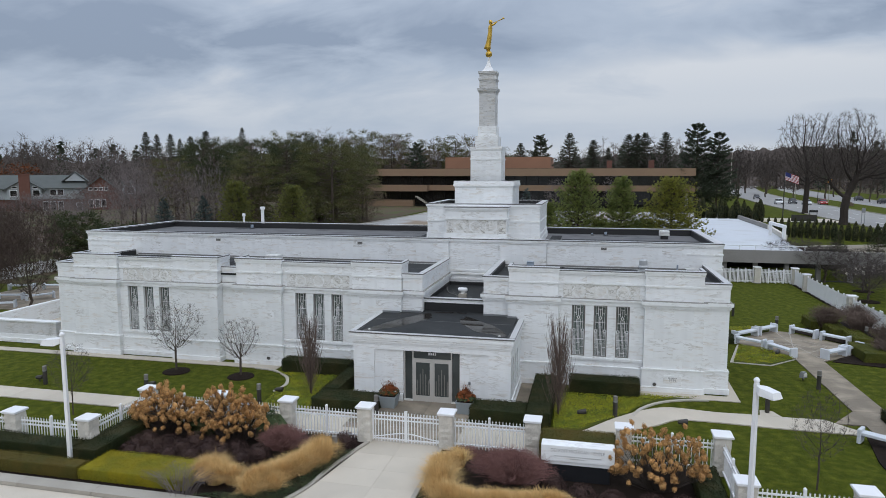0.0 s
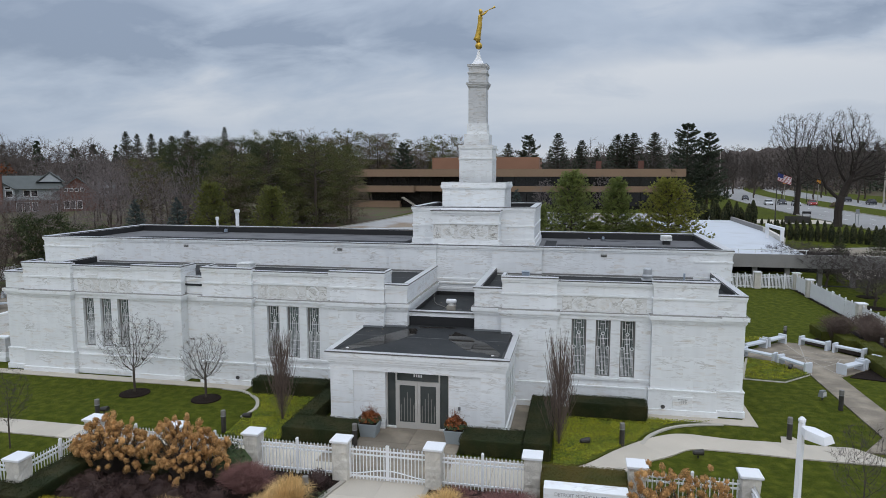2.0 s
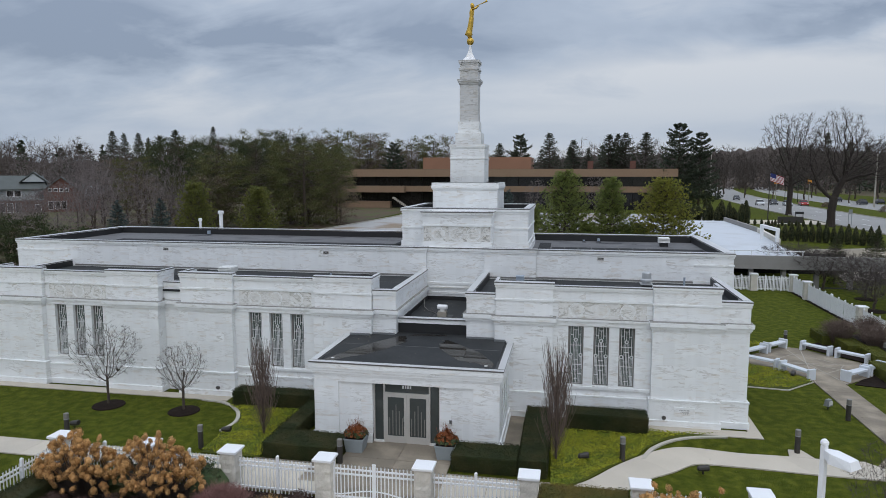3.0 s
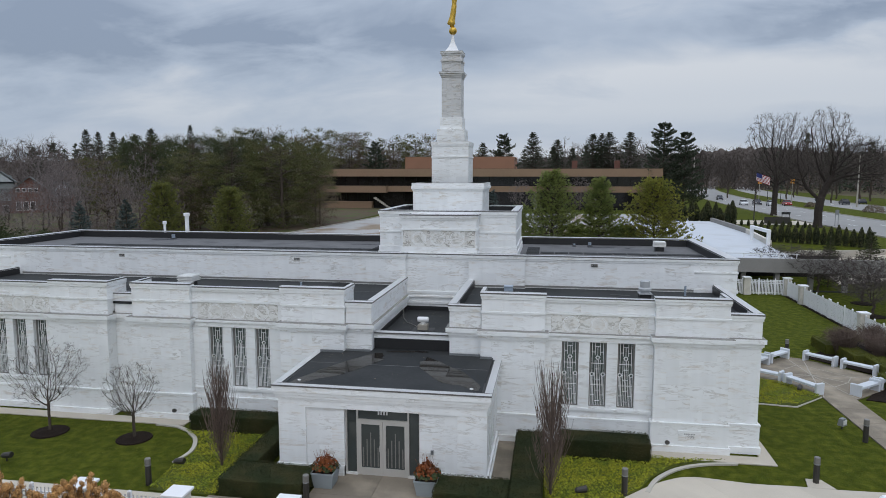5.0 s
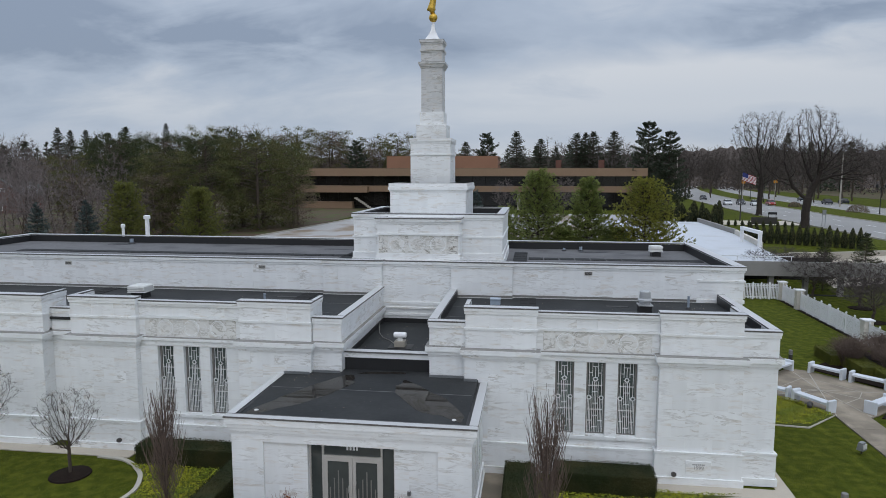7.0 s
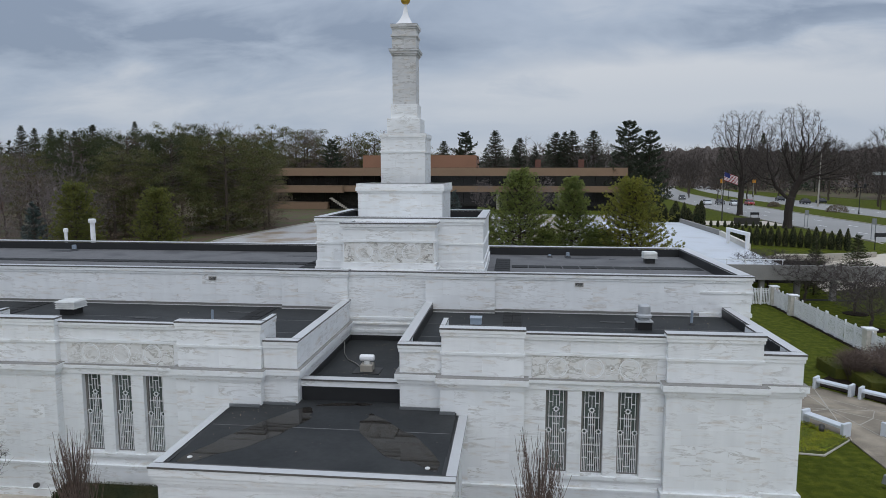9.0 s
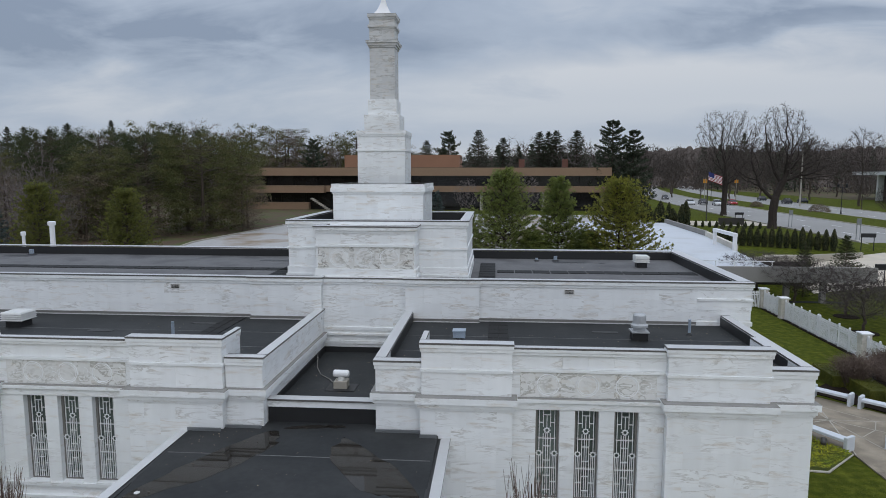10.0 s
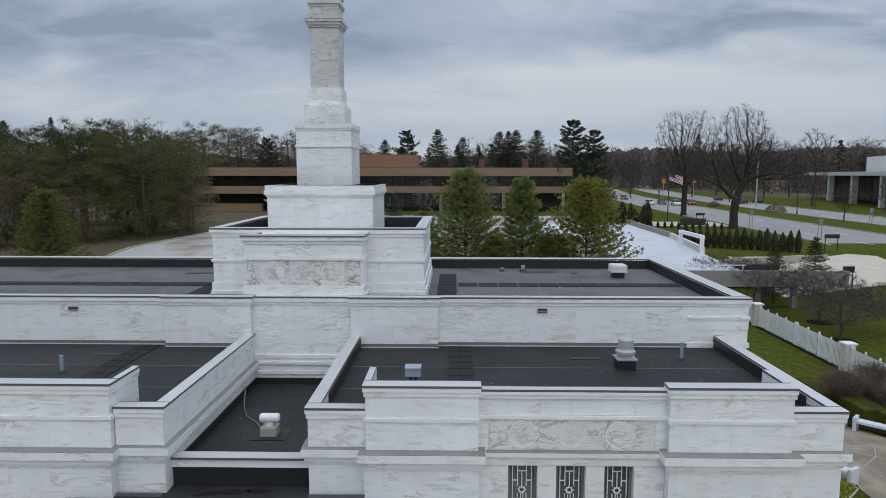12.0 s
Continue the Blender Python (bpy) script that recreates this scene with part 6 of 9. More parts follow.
def stone_post(x, y, h=1.40, w=0.56, group="fence posts", z=0.0):
    t = thing("fence_post", (x, y, z), "rough pale stone fence pillar with flat white cap", "pillar", group=group)
    rg = rng_of(int(x * 37 + y * 91))
    n, m = 6, 13
    v, f = [], []
    off = Vector((x * 3.1, y * 2.7, 0))
    for k in range(m + 1):
        zz = h * k / m + 0.01
        for i in range(4 * n):
            side, u = divmod(i, n)
            u = u / n * 2 - 1
            px, py = ((u, -1), (1, u), (-u, 1), (-1, -u))[side]
            q = 1 - 0.10 * max(0.0, abs(px * py) - 0.6)
            q += 0.085 * noise.noise(Vector((px * 1.6, py * 1.6, zz * 6.0)) + off) + 0.045 * noise.noise(Vector((px * 4, py * 4, zz * 14)) + off)
            q -= 0.05 * (k in (4, 8, 9) and rg.random() < 0.8)
            v.append((px * w / 2 * q, py * w / 2 * q, zz))
    for k in range(m):
        f += [(k * 4 * n + i, k * 4 * n + (i + 1) % (4 * n), (k + 1) * 4 * n + (i + 1) % (4 * n), (k + 1) * 4 * n + i) for i in range(4 * n)]
    s = Shape().add(v, f)
    part("pillar", s, ROUGH_STONE, t)
    part("cap", Shape().box(-w / 2 - 0.03, w / 2 + 0.03, -w / 2 - 0.03, w / 2 + 0.03, h, h + 0.03).cbox(-w / 2 - 0.06, w / 2 + 0.06, -w / 2 - 0.06, w / 2 + 0.06, h + 0.03, h + 0.10, 0.015), WHITE, t, "smooth white stone cap")
    return t


POSTS = [(-18.46, 23.95), (-15.0, 23.95), (-11.9, 23.95), (-8.54, 23.95), (-5.2, 23.95), (-1.87, 23.95), (1.46, 23.95), (4.83, 23.95)]
for p in POSTS + [(-18.47, 20.42), (-21.86, 20.45), (-25.25, 20.45), (4.86, 20.36), (8.15, 20.42), (11.5, 20.42)]:
    stone_post(*p)
for i in range(7):
    if i in (3, 5):
        continue
    fence_run((POSTS[i][0] + 0.28, 23.95), (POSTS[i + 1][0] - 0.28, 23.95))
fence_run((-18.46, 20.70), (-18.46, 23.67))
fence_run((-21.58, 20.45), (-18.75, 20.45))
fence_run((-24.97, 20.45), (-22.14, 20.45))
fence_run((4.85, 20.64), (4.85, 23.67))
fence_run((5.14, 20.42), (7.87, 20.42))
fence_run((8.43, 20.42), (11.22, 20.42))
gate = thing("double_gate", (-6.87, 23.95, 0), "closed white double gate with arched rails", "gate")
for sgn in (-1, 1):
    w = 1.37
    leafp = part("gate_leaf", Shape().box(0.0 if sgn > 0 else -0.06, 0.06 if sgn > 0 else 0.0, -0.03, 0.03, 0.08, 1.34), WHITE, gate)
    part("stile", Shape().box(sgn * w - 0.03, sgn * w + 0.03, -0.03, 0.03, 0.08, 1.34), WHITE, leafp)
    pts = [(sgn * lerp(0.05, w, k / 10), 0, 0.24 + 0.18 * math.sin(math.pi * (1 - k / 10) / 2) ** 2) for k in range(11)]
    part("arched_rail", Shape().tube(pts, 0.024, 4), WHITE, leafp)
    for q in (0.93, 1.09, 0.14):
        part("rail", Shape().box(min(0, sgn * w), max(0, sgn * w), -0.025, 0.025, q, q + 0.045), WHITE, leafp)
    for k in range(10):
        part("picket", PICKET_GATE, None, leafp, at=(sgn * (0.12 + k * 0.125), -0.03, 0.0))
# far fence on the east side
for p in ((19.3, 43.5), (19.3, 53.7), (19.35, 64.4), (19.45, 68.3), (16.1, 68.4), (12.6, 68.4), (9.0, 68.4)):
    stone_post(*p, group="far fence posts", h=1.5)
for a, b in (((19.3, 53.4), (19.3, 48.6)), ((19.3, 48.5), (19.3, 43.8)), ((19.32, 59.0), (19.3, 54.0)), ((19.35, 64.1), (19.32, 59.05)), ((19.4, 68.0), (19.35, 64.7)), ((16.4, 68.4), (19.2, 68.35)), ((12.9, 68.4), (15.8, 68.4)), ((9.3, 68.4), (12.3, 68.4))):
    fence_run(a, b, "tall white picket fence at the back lawn", True, 0.118, 1.38)
for a, b in (((-57.5, 53.0), (-57.3, 58.0)), ((-57.3, 58.0), (-57.0, 63.0)), ((-60, 48.0), (-57.5, 53.0)), ((-57.0, 63.0), (-50.0, 66.0))):
    fence_run(a, b, "white picket fence at the edge of the wood", True, 0.16, 1.38)

# sign ---------------------------------------------------------------
sign = thing("monument_sign", (-0.17, 22.2, 0), "low white marble sign on a black base with engraved words", "sign")
part("base", Shape().cbox(-1.10, 1.10, -0.12, 0.2, 0, 0.70, 0.02), DARK_GRANITE, sign, "black granite base")
part("lower_panel", Shape().cbox(-1.12, 1.12, -0.20, 0.2, 0.66, 0.88, 0.01), MARBLE, sign)
panel = part("panel", Shape().cbox(-1.24, 1.24, -0.26, 0.26, 0.80, 1.36, 0.015), MARBLE, sign)
tc = bpy.data.curves.new("sign_words", "FONT")
tc.body = "DETROIT MICHIGAN TEMPLE"
tc.size, tc.align_x, tc.extrude = 0.165, "CENTER", 0.002
words_src = bpy.data.objects.new("words", tc)
scene.collection.objects.link(words_src)
bpy.context.view_layer.update()
wm = bpy.data.meshes.new_from_object(words_src.evaluated_get(bpy.context.evaluated_depsgraph_get()))
bpy.data.objects.remove(words_src)
span = max(v.co.x for v in wm.vertices) - min(v.co.x for v in wm.vertices)
for v in wm.vertices:
    v.co = (v.co.x * 1.82 / span, -0.262 - v.co.z, 1.13 + v.co.y)
wm.materials.clear()
wm.materials.append(INK)
part("inscription", wm, None, panel, "engraved capital letters")
b = Shape()
for k in range(22):
    b.box(-0.78 + k * 0.072, -0.73 + k * 0.072, -0.264, -0.255, 0.97, 1.0)
for k in range(7):
    b.box(-0.25 + k * 0.072, -0.2 + k * 0.072, -0.264, -0.255, 0.90, 0.925)
tagged(part("engraved_line", b, INK, panel, "small engraved line"), kind="stuff")

# lamps --------------------------------------------------------------
for x, y, turn in ((-18.25, 19.23, 186), (4.87, 19.85, -52)):
    t = thing("lamp_post", (x, y, 0), "white square post lamp with one boxy arm light", "lamp post", group="lamp posts", turn=turn)
    part("pole", Shape().taper(0, 0, 0.0, 4.72, 0.13, 0.13, 0.11, 0.11), WHITE, t)
    part("base", Shape().cbox(-0.11, 0.11, -0.11, 0.11, 0.0, 0.12, 0.02), WHITE, t)
    part("finial", Shape().lathe(0, 0, [(4.72, 0.05), (4.76, 0.085), (4.82, 0.09), (4.87, 0.05), (4.89, 0.01)], 10), WHITE, t)
    hd = Shape()
    hd.add([(0.05, -0.08, 4.50), (0.05, 0.08, 4.50), (0.05, 0.08, 4.66), (0.05, -0.08, 4.66), (0.22, -0.19, 4.42), (0.22, 0.19, 4.42), (0.22, 0.17, 4.66), (0.22, -0.17, 4.66), (0.72, -0.19, 4.44), (0.72, 0.19, 4.44), (0.66, 0.15, 4.62), (0.66, -0.15, 4.62)],
           [(0, 1, 2, 3), (0, 4, 5, 1), (1, 5, 6, 2), (2, 6, 7, 3), (3, 7, 4, 0), (4, 8, 9, 5), (5, 9, 10, 6), (6, 10, 11, 7), (7, 11, 8, 4), (8, 11, 10, 9)])
    t.scale = (1, 1, 1.04 if x < 0 else 0.99)
    hp = part("lamp_head", hd, WHITE, t)
    part("lens", Shape().box(0.25, 0.68, -0.15, 0.15, 4.41, 4.43), WHITE_DIRTY, hp)

# bollards and ground lights ------------------------------------------
for x, y in ((1.33, 28.78), (8.0, 30.75), (11.35, 34.85), (12.7, 47.9), (17.4, 45.7), (-20.95, 27.0), (-14.85, 26.9), (-26.95, 27.1), (-9.0, 26.6), (-9.25, 22.4), (10.7, 51.9)):
    t = thing("bollard_light", (x, y, 0), "dark grey cylindrical bollard light", "bollard", group="bollard lights")
    hh = 0.95 if x != -9.25 else 0.75
    part("post", Shape().lathe(0, 0, [(0, 0.10), (hh - 0.22, 0.10)], 14), BRONZE, t)
    part("head", Shape().lathe(0, 0, [(hh - 0.22, 0.102), (hh - 0.02, 0.102), (hh, 0.09)], 14), FRAME, t)
    part("louvre", Shape().lathe(0, 0, [(hh - 0.26, 0.106), (hh - 0.22, 0.106)], 14), GREY_METAL, t)
for x, y, a in ((-0.11, 28.5, 10), (4.09, 28.22, 0), (11.0, 40.9, 60), (-21.25, 27.75, 0), (-14.58, 28.34, 0), (10.0, 45.6, 20), (-27.6, 27.4, 0)):
    t = thing("ground_spotlight", (x, y, 0), "small dark floodlight tilted towards the temple", "floodlight", group="ground lights", turn=a)
    part("stake", Shape().lathe(0, 0, [(0, 0.03), (0.18, 0.03)], 8), BRONZE, t)
    part("housing", Shape().tube([(-0.20, 0.0, 0.20), (-0.14, 0.0, 0.20), (0.18, 0.02, 0.24), (0.20, 0.02, 0.24)], [0.06, 0.10, 0.12, 0.11], 10), BRONZE, t)
t = thing("ground_spotlight", (11.02, 36.18, 0), "silvery boxed floodlight on the side lawn", "floodlight", group="ground lights", turn=40)
part("stake", Shape().lathe(0, 0, [(0, 0.03), (0.18, 0.03)], 8), BRONZE, t)
part("housing", Shape().taper(0, 0, 0.16, 0.46, 0.34, 0.24, 0.26, 0.16), GREY_METAL, t)
part("lens", Shape().box(-0.13, 0.13, -0.125, -0.105, 0.22, 0.40), WHITE_DIRTY, t, "pale lens")
t = thing("wall_light", (3.28, 32.55, 0.38), "small dark spotlight on the plinth", "floodlight", group="wall lights")
part("housing", Shape().tube([(0, 0, 0), (0.02, -0.08, 0.05), (0.03, -0.18, 0.09)], [0.04, 0.09, 0.08], 9), BRONZE, t)
t = thing("wall_light", (-17.3, 32.55, 0.40), "small dark spotlight on the plinth", "floodlight", group="wall lights")
part("housing", Shape().tube([(0, 0, 0), (0.02, -0.08, 0.05), (0.03, -0.18, 0.09)], [0.04, 0.09, 0.08], 9), BRONZE, t)

# date stone
ds = thing("date_stone", (4.15, 32.62, 0.6), "marble date stone with engraved year on the plinth", "plaque")
part("stone", Shape().cbox(-0.42, 0.42, -0.012, 0.05, -0.22, 0.28, 0.005), MARBLE, ds)
tc = bpy.data.curves.new("year", "FONT")
tc.body = "1999"
tc.size, tc.align_x, tc.extrude = 0.18, "CENTER", 0.002
src = bpy.data.objects.new("year", tc)
scene.collection.objects.link(src)
bpy.context.view_layer.update()
ym = bpy.data.meshes.new_from_object(src.evaluated_get(bpy.context.evaluated_depsgraph_get()))
bpy.data.objects.remove(src)
for v in ym.vertices:
    v.co = (v.co.x, -0.016 - v.co.z, v.co.y - 0.02)
ym.materials.clear()
ym.materials.append(INK)
part("year", ym, None, ds, "engraved numerals")
b = Shape()
for k in range(7):
    b.box(-0.2 + k * 0.06, -0.16 + k * 0.06, -0.016, -0.012, 0.13, 0.18)
tagged(part("engraved_line", b, INK, ds), kind="stuff")

# planters -----------------------------------------------------------
for x, y, sd in ((-8.78, 27.85, 1), (-5.2, 27.85, 2)):
    rg = rng_of(sd)
    t = thing("planter", (x, y, 0.03), "square grey-blue planter with rust-red and green winter foliage", "planter", group="planters")
    part("pot", Shape().taper(0, 0, 0.0, 0.50, 0.62, 0.62, 0.78, 0.78).box(-0.41, 0.41, -0.41, 0.41, 0.50, 0.55), PLANTER, t)
    part("soil", Shape().box(-0.36, 0.36, -0.36, 0.36, 0.55, 0.565), MULCH, t)
    s1, s2 = Shape(), Shape()
    for _ in range(520):
        a, r = rg.uniform(0, 6.283), 0.42 * math.sqrt(rg.random())
        z = 0.60 + (0.52 - r) * rg.uniform(0.2, 1.25)
        leaves(s1 if z > 0.78 or rg.random() < 0.25 else s2, (r * 1.1 * math.cos(a), r * 1.1 * math.sin(a), z), (math.cos(a), math.sin(a), 0.6), 0.06, rg, 0.9)
    for _ in range(45):
        a, r = rg.uniform(0, 6.283), rg.uniform(0, 0.2)
        s1.tube([(r * math.cos(a), r * math.sin(a), 0.6), (r * 2.2 * math.cos(a), r * 2.2 * math.sin(a), rg.uniform(1.0, 1.28))], [0.006, 0.003], 3)
    tagged(part("rust_foliage", s1, PLANT_ORANGE, t), kind="stuff")
    tagged(part("green_foliage", s2, PLANT_GREEN, t), kind="stuff")

# benches ------------------------------------------------------------
def bench(a, b, group="granite benches"):
    A, B = Vector((*a, 0.02)), Vector((*b, 0.02))
    d = B - A
    ln = d.length
    t = thing("granite_bench", A, "pale blue-grey granite bench with slab ends", "bench", group=group, turn=math.degrees(math.atan2(d.y, d.x)))
    part("seat", Shape().cbox(0.12, ln - 0.12, -0.21, 0.21, 0.34, 0.45, 0.015), BENCH, t)
    for x in (0.0, ln - 0.14):
        part("slab_end", Shape().cbox(x, x + 0.14, -0.26, 0.26, 0.0, 0.58, 0.02), BENCH, t)


for a, b in (((9.3, 44.3), (10.9, 45.75)), ((11.05, 45.95), (12.4, 47.2)), ((13.35, 46.95), (14.55, 45.7)), ((14.75, 45.5), (16.0, 44.3)), ((13.4, 40.65), (14.8, 41.8)), ((14.95, 41.95), (16.1, 43.0)), ((9.2, 43.45), (10.65, 42.3)), ((10.8, 42.15), (11.8, 40.5)), ((10.75, 28.15), (12.5, 26.9))):
    bench(a, b)
for a, b in (((-49.5, 50.2), (-47.6, 50.8)), ((-52.4, 49.3), (-50.2, 50.0)), ((-49.3, 45.2), (-47.2, 45.8)), ((-46.4, 45.2), (-45.2, 47.0)), ((-47.0, 41.8), (-45.0, 42.9))):
    bench(a, b, "granite benches on the west side")
plate("west_court", [(-52, 42), (-38.8, 42), (-38.8, 52), (-52, 52)], -0.02, 0.02, AGGREGATE, "paved seating court west of the temple")

plate("side_bed", [(11.3, 28.9), (10.75, 26.2), (10.6, 20.9), (16.5, 20.9), (16.5, 26.8)], -0.02, 0.035, MULCH, "dark mulch bed beside the path")

# low marble wall west of the temple
lw = thing("garden_wall", (-36, 34, 0), "low white marble garden wall with stepped coping", "wall")
# the grey stone puts this white wall's shade into its colour
part("wall", Shape().box(-14, 3.4, -0.15, 0.25, 0, 1.34), MARBLE_GREY, lw)
part("base", Shape().box(-14, 3.45, -0.26, 0.25, 0, 0.26).box(-14, 3.42, -0.2, 0.25, 0.26, 0.52), MARBLE, lw)
part("coping", Shape().box(-14, 3.48, -0.20, 0.30, 1.34, 1.42), MARBLE, lw)
part("return_wall", Shape().box(-2.85, -2.5, 0.25, 8.0, 0, 1.35), MARBLE, lw)
plate("well_floor", [(-38.8, 34.3), (-31.4, 34.3), (-31.4, 42), (-38.8, 42)], -0.02, 0.02, CONCRETE, "pale concrete floor behind the low wall")
cu = thing("condenser_unit", (-31.9, 34.9, 0), "small dark grey condenser behind the low wall", "air conditioner")
part("case", Shape().cbox(-0.35, 0.35, -0.35, 0.35, 0, 0.95, 0.03), FRAME, cu)
part("fan_grille", Shape().lathe(0, 0, [(0.95, 0.3), (0.98, 0.3), (0.99, 0.1)], 14), BLACK, cu)

# roof equipment -----------------------------------------------------
t = thing("roof_fan", (2.98, 37.4, 5.05), "grey mushroom exhaust fan on a black kerb", "roof vent", group="roof vents")
part("kerb", Shape().box(-0.25, 0.25, -0.25, 0.25, 0, 0.28), BLACK, t)
part("base_plate", Shape().box(-0.29, 0.29, -0.29, 0.29, 0.28, 0.32), FAN_GREY, t)
part("hood", Shape().lathe(0, 0, [(0.32, 0.20), (0.42, 0.22), (0.45, 0.285), (0.52, 0.285), (0.55, 0.24), (0.58, 0.225), (0.84, 0.215), (0.88, 0.18), (0.89, 0.04)], 20), FAN_GREY, t, "grey spun metal hood")
for x, y, z, n, w in ((5.0, 46.6, 6.23, 4, 0.34), (-19.4, 37.6, 5.05, 4, 0.42)):
    t = thing("louvre_vent", (x, y, z), "pale stacked louvre vent on a black kerb", "roof vent", group="roof vents")
    part("kerb", Shape().box(-w * 0.7, w * 0.7, -w * 0.7, w * 0.7, 0, 0.28), BLACK, t)
    for k in range(n):
        part("louvre", Shape().taper(0, 0, 0.26 + 0.08 * k, 0.325 + 0.08 * k, 2 * w, 2 * w, 1.75 * w, 1.75 * w), WHITE_DIRTY, t)
for x, y, z, h, r in ((4.88, 38.2, 5.05, 0.55, 0.05), (-13.0, 36.6, 5.05, 0.5, 0.055), (1.15, 48.4, 6.23, 0.25, 0.09), (-27.0, 48.6, 6.23, 0.3, 0.12), (0.2, 48.3, 6.23, 0.16, 0.07), (-11.6, 47.6, 6.23, 0.2, 0.1)):
    t = thing("vent_pipe", (x, y, z), "short grey vent pipe through the roof", "pipe", group="vent pipes")
    part("pipe", Shape().lathe(0, 0, [(0, r), (h, r), (h, r * 0.6)], 10), PIPE_GREY, t)
    part("collar", Shape().lathe(0, 0, [(0, r * 2.2), (0.03, r * 2.0), (0.08, r * 1.1)], 10), BLACK, t)
t = thing("gooseneck_vent", (-6.84, 35.5, 3.74), "white rounded vent cap on a concrete block", "roof vent", group="roof vents")
part("block", Shape().cbox(-0.22, 0.22, -0.2, 0.2, 0, 0.26, 0.02), KERB, t)
part("neck", Shape().lathe(0, 0, [(0.26, 0.13), (0.38, 0.10)], 10), WHITE_DIRTY, t)
part("cap", Shape().tube([(-0.26, 0, 0.47), (-0.22, 0, 0.47), (0.22, 0, 0.47), (0.26, 0, 0.47)], [0.08, 0.12, 0.12, 0.08], 12), WHITE, t)
part("pad", Shape().box(-0.45, 0.5, -0.4, 0.35, 0.0, 0.02), BLACK, t)
t = thing("cable", (-8.3, 38.0, 3.75), "slack dark cable lying on the link roof", "cable")
part("cable_run", Shape().tube([(0, 0, 0.35), (0.15, -0.6, 0.04), (0.45, -1.3, 0.03), (0.9, -1.8, 0.03), (1.25, -2.4, 0.03)], 0.018, 5), FRAME, t)
t = thing("security_camera", (-2.93, 33.9, 5.05), "shiny blue-grey camera box on a roof bracket", "camera box")
part("bracket", Shape().box(-0.10, -0.02, -0.04, 0.04, 0, 0.86).box(0.02, 0.10, 0.0, 0.08, 0.2, 0.86), BLACK, t)
part("housing", Shape().cbox(-0.18, 0.18, -0.16, 0.14, 0.86, 1.06, 0.02), PIPE_GREY, t)
part("visor", Shape().box(-0.19, 0.19, -0.22, 0.15, 1.06, 1.08), PIPE_GREY, t)
for x, y, h, r in ((-26.95, 50.3, 7.9, 0.17), (-28.7, 50.3, 7.3, 0.11)):
    t = thing("flue_pipe", (x, y, 0), "tall white capped flue rising behind the hall", "flue", group="flues")
    part("pipe", Shape().lathe(0, 0, [(0, r * 0.8), (h - 0.2, r * 0.8)], 12), WHITE, t)
    part("cap", Shape().lathe(0, 0, [(h - 0.2, r * 1.25), (h, r * 1.25), (h + 0.03, r * 0.9)], 12), WHITE, t)
for x in (0.88, -14.43, -24.6):
    t = thing("wall_vent", (x, 39.70, 6.15), "small louvred metal vent in the hall wall", "wall vent", group="wall vents")
    part("frame", Shape().box(-0.18, 0.18, -0.02, 0.02, 0, 0.17), ALU, t)
    for k in range(3):
        part("louvre", Shape().box(-0.15, 0.15, -0.024, -0.018, 0.025 + 0.046 * k, 0.055 + 0.046 * k), VOID, t)

# ---- shrubs, grasses and young trees ----
def crown_points(rg, n, lobes):
    """Points spread through rounded lobes (x, y, z, radius, height), thicker towards their skin."""
    out = []
    tot = sum(q[3] ** 2 * q[4] for q in lobes)
    for lx, ly, lz, r, hz in lobes:
        for _ in range(int(n * r * r * hz / tot)):
            d = Vector((rg.gauss(0, 1), rg.gauss(0, 1), rg.gauss(0, 1))).normalized() * rg.random() ** 0.42
            narrow = 1.0 if d.z > -0.2 else 1.0 + 0.55 * (d.z + 0.2)
            out.append((lx + d.x * r * narrow, ly + d.y * r * narrow, lz + d.z * hz))
    return np.array(out)


def grow_skeleton(rg, goals, stem, step, up=0.18, wobble=0.12, rounds=140):
    """Branches reach from a stem towards the points of a crown, fork by fork."""
    nodes, parent = [np.array(p, float) for p in stem], list(range(-1, len(stem) - 1))
    reach, kill = step * 9.0, step * 1.7
    near = np.full(len(goals), 1e9)
    who = np.zeros(len(goals), int)
    alive = np.ones(len(goals), bool)
    fresh = list(range(len(nodes)))
    first = True
    for _ in range(rounds):
        for k in fresh:
            d = np.linalg.norm(goals - nodes[k], axis=1)
            m = d < near
            near[m], who[m] = d[m], k
        alive &= near > kill
        act = alive if first else alive & (near < reach)
        if not act.any():
            break
        pull = {}
        for g in np.nonzero(act)[0]:
            v = goals[g] - nodes[who[g]]
            e_ = pull.setdefault(int(who[g]), np.zeros(3))
            e_ += v / np.linalg.norm(v)
        fresh = []
        for k in sorted(pull):
            v = pull[k] / (np.linalg.norm(pull[k]) + 1e-9)
            v = v + np.array((rg.gauss(0, wobble), rg.gauss(0, wobble), rg.gauss(0, wobble) + up))
            p = nodes[k] + v / np.linalg.norm(v) * step
            if all(np.linalg.norm(p - nodes[c]) > step * 0.25 for c in range(max(0, len(nodes) - 60), len(nodes)) if parent[c] == k):
                nodes.append(p)
                parent.append(k)
                fresh.append(len(nodes) - 1)
        first = first and len(nodes) < len(stem) + 12
        if not fresh:
            break
    return nodes, parent


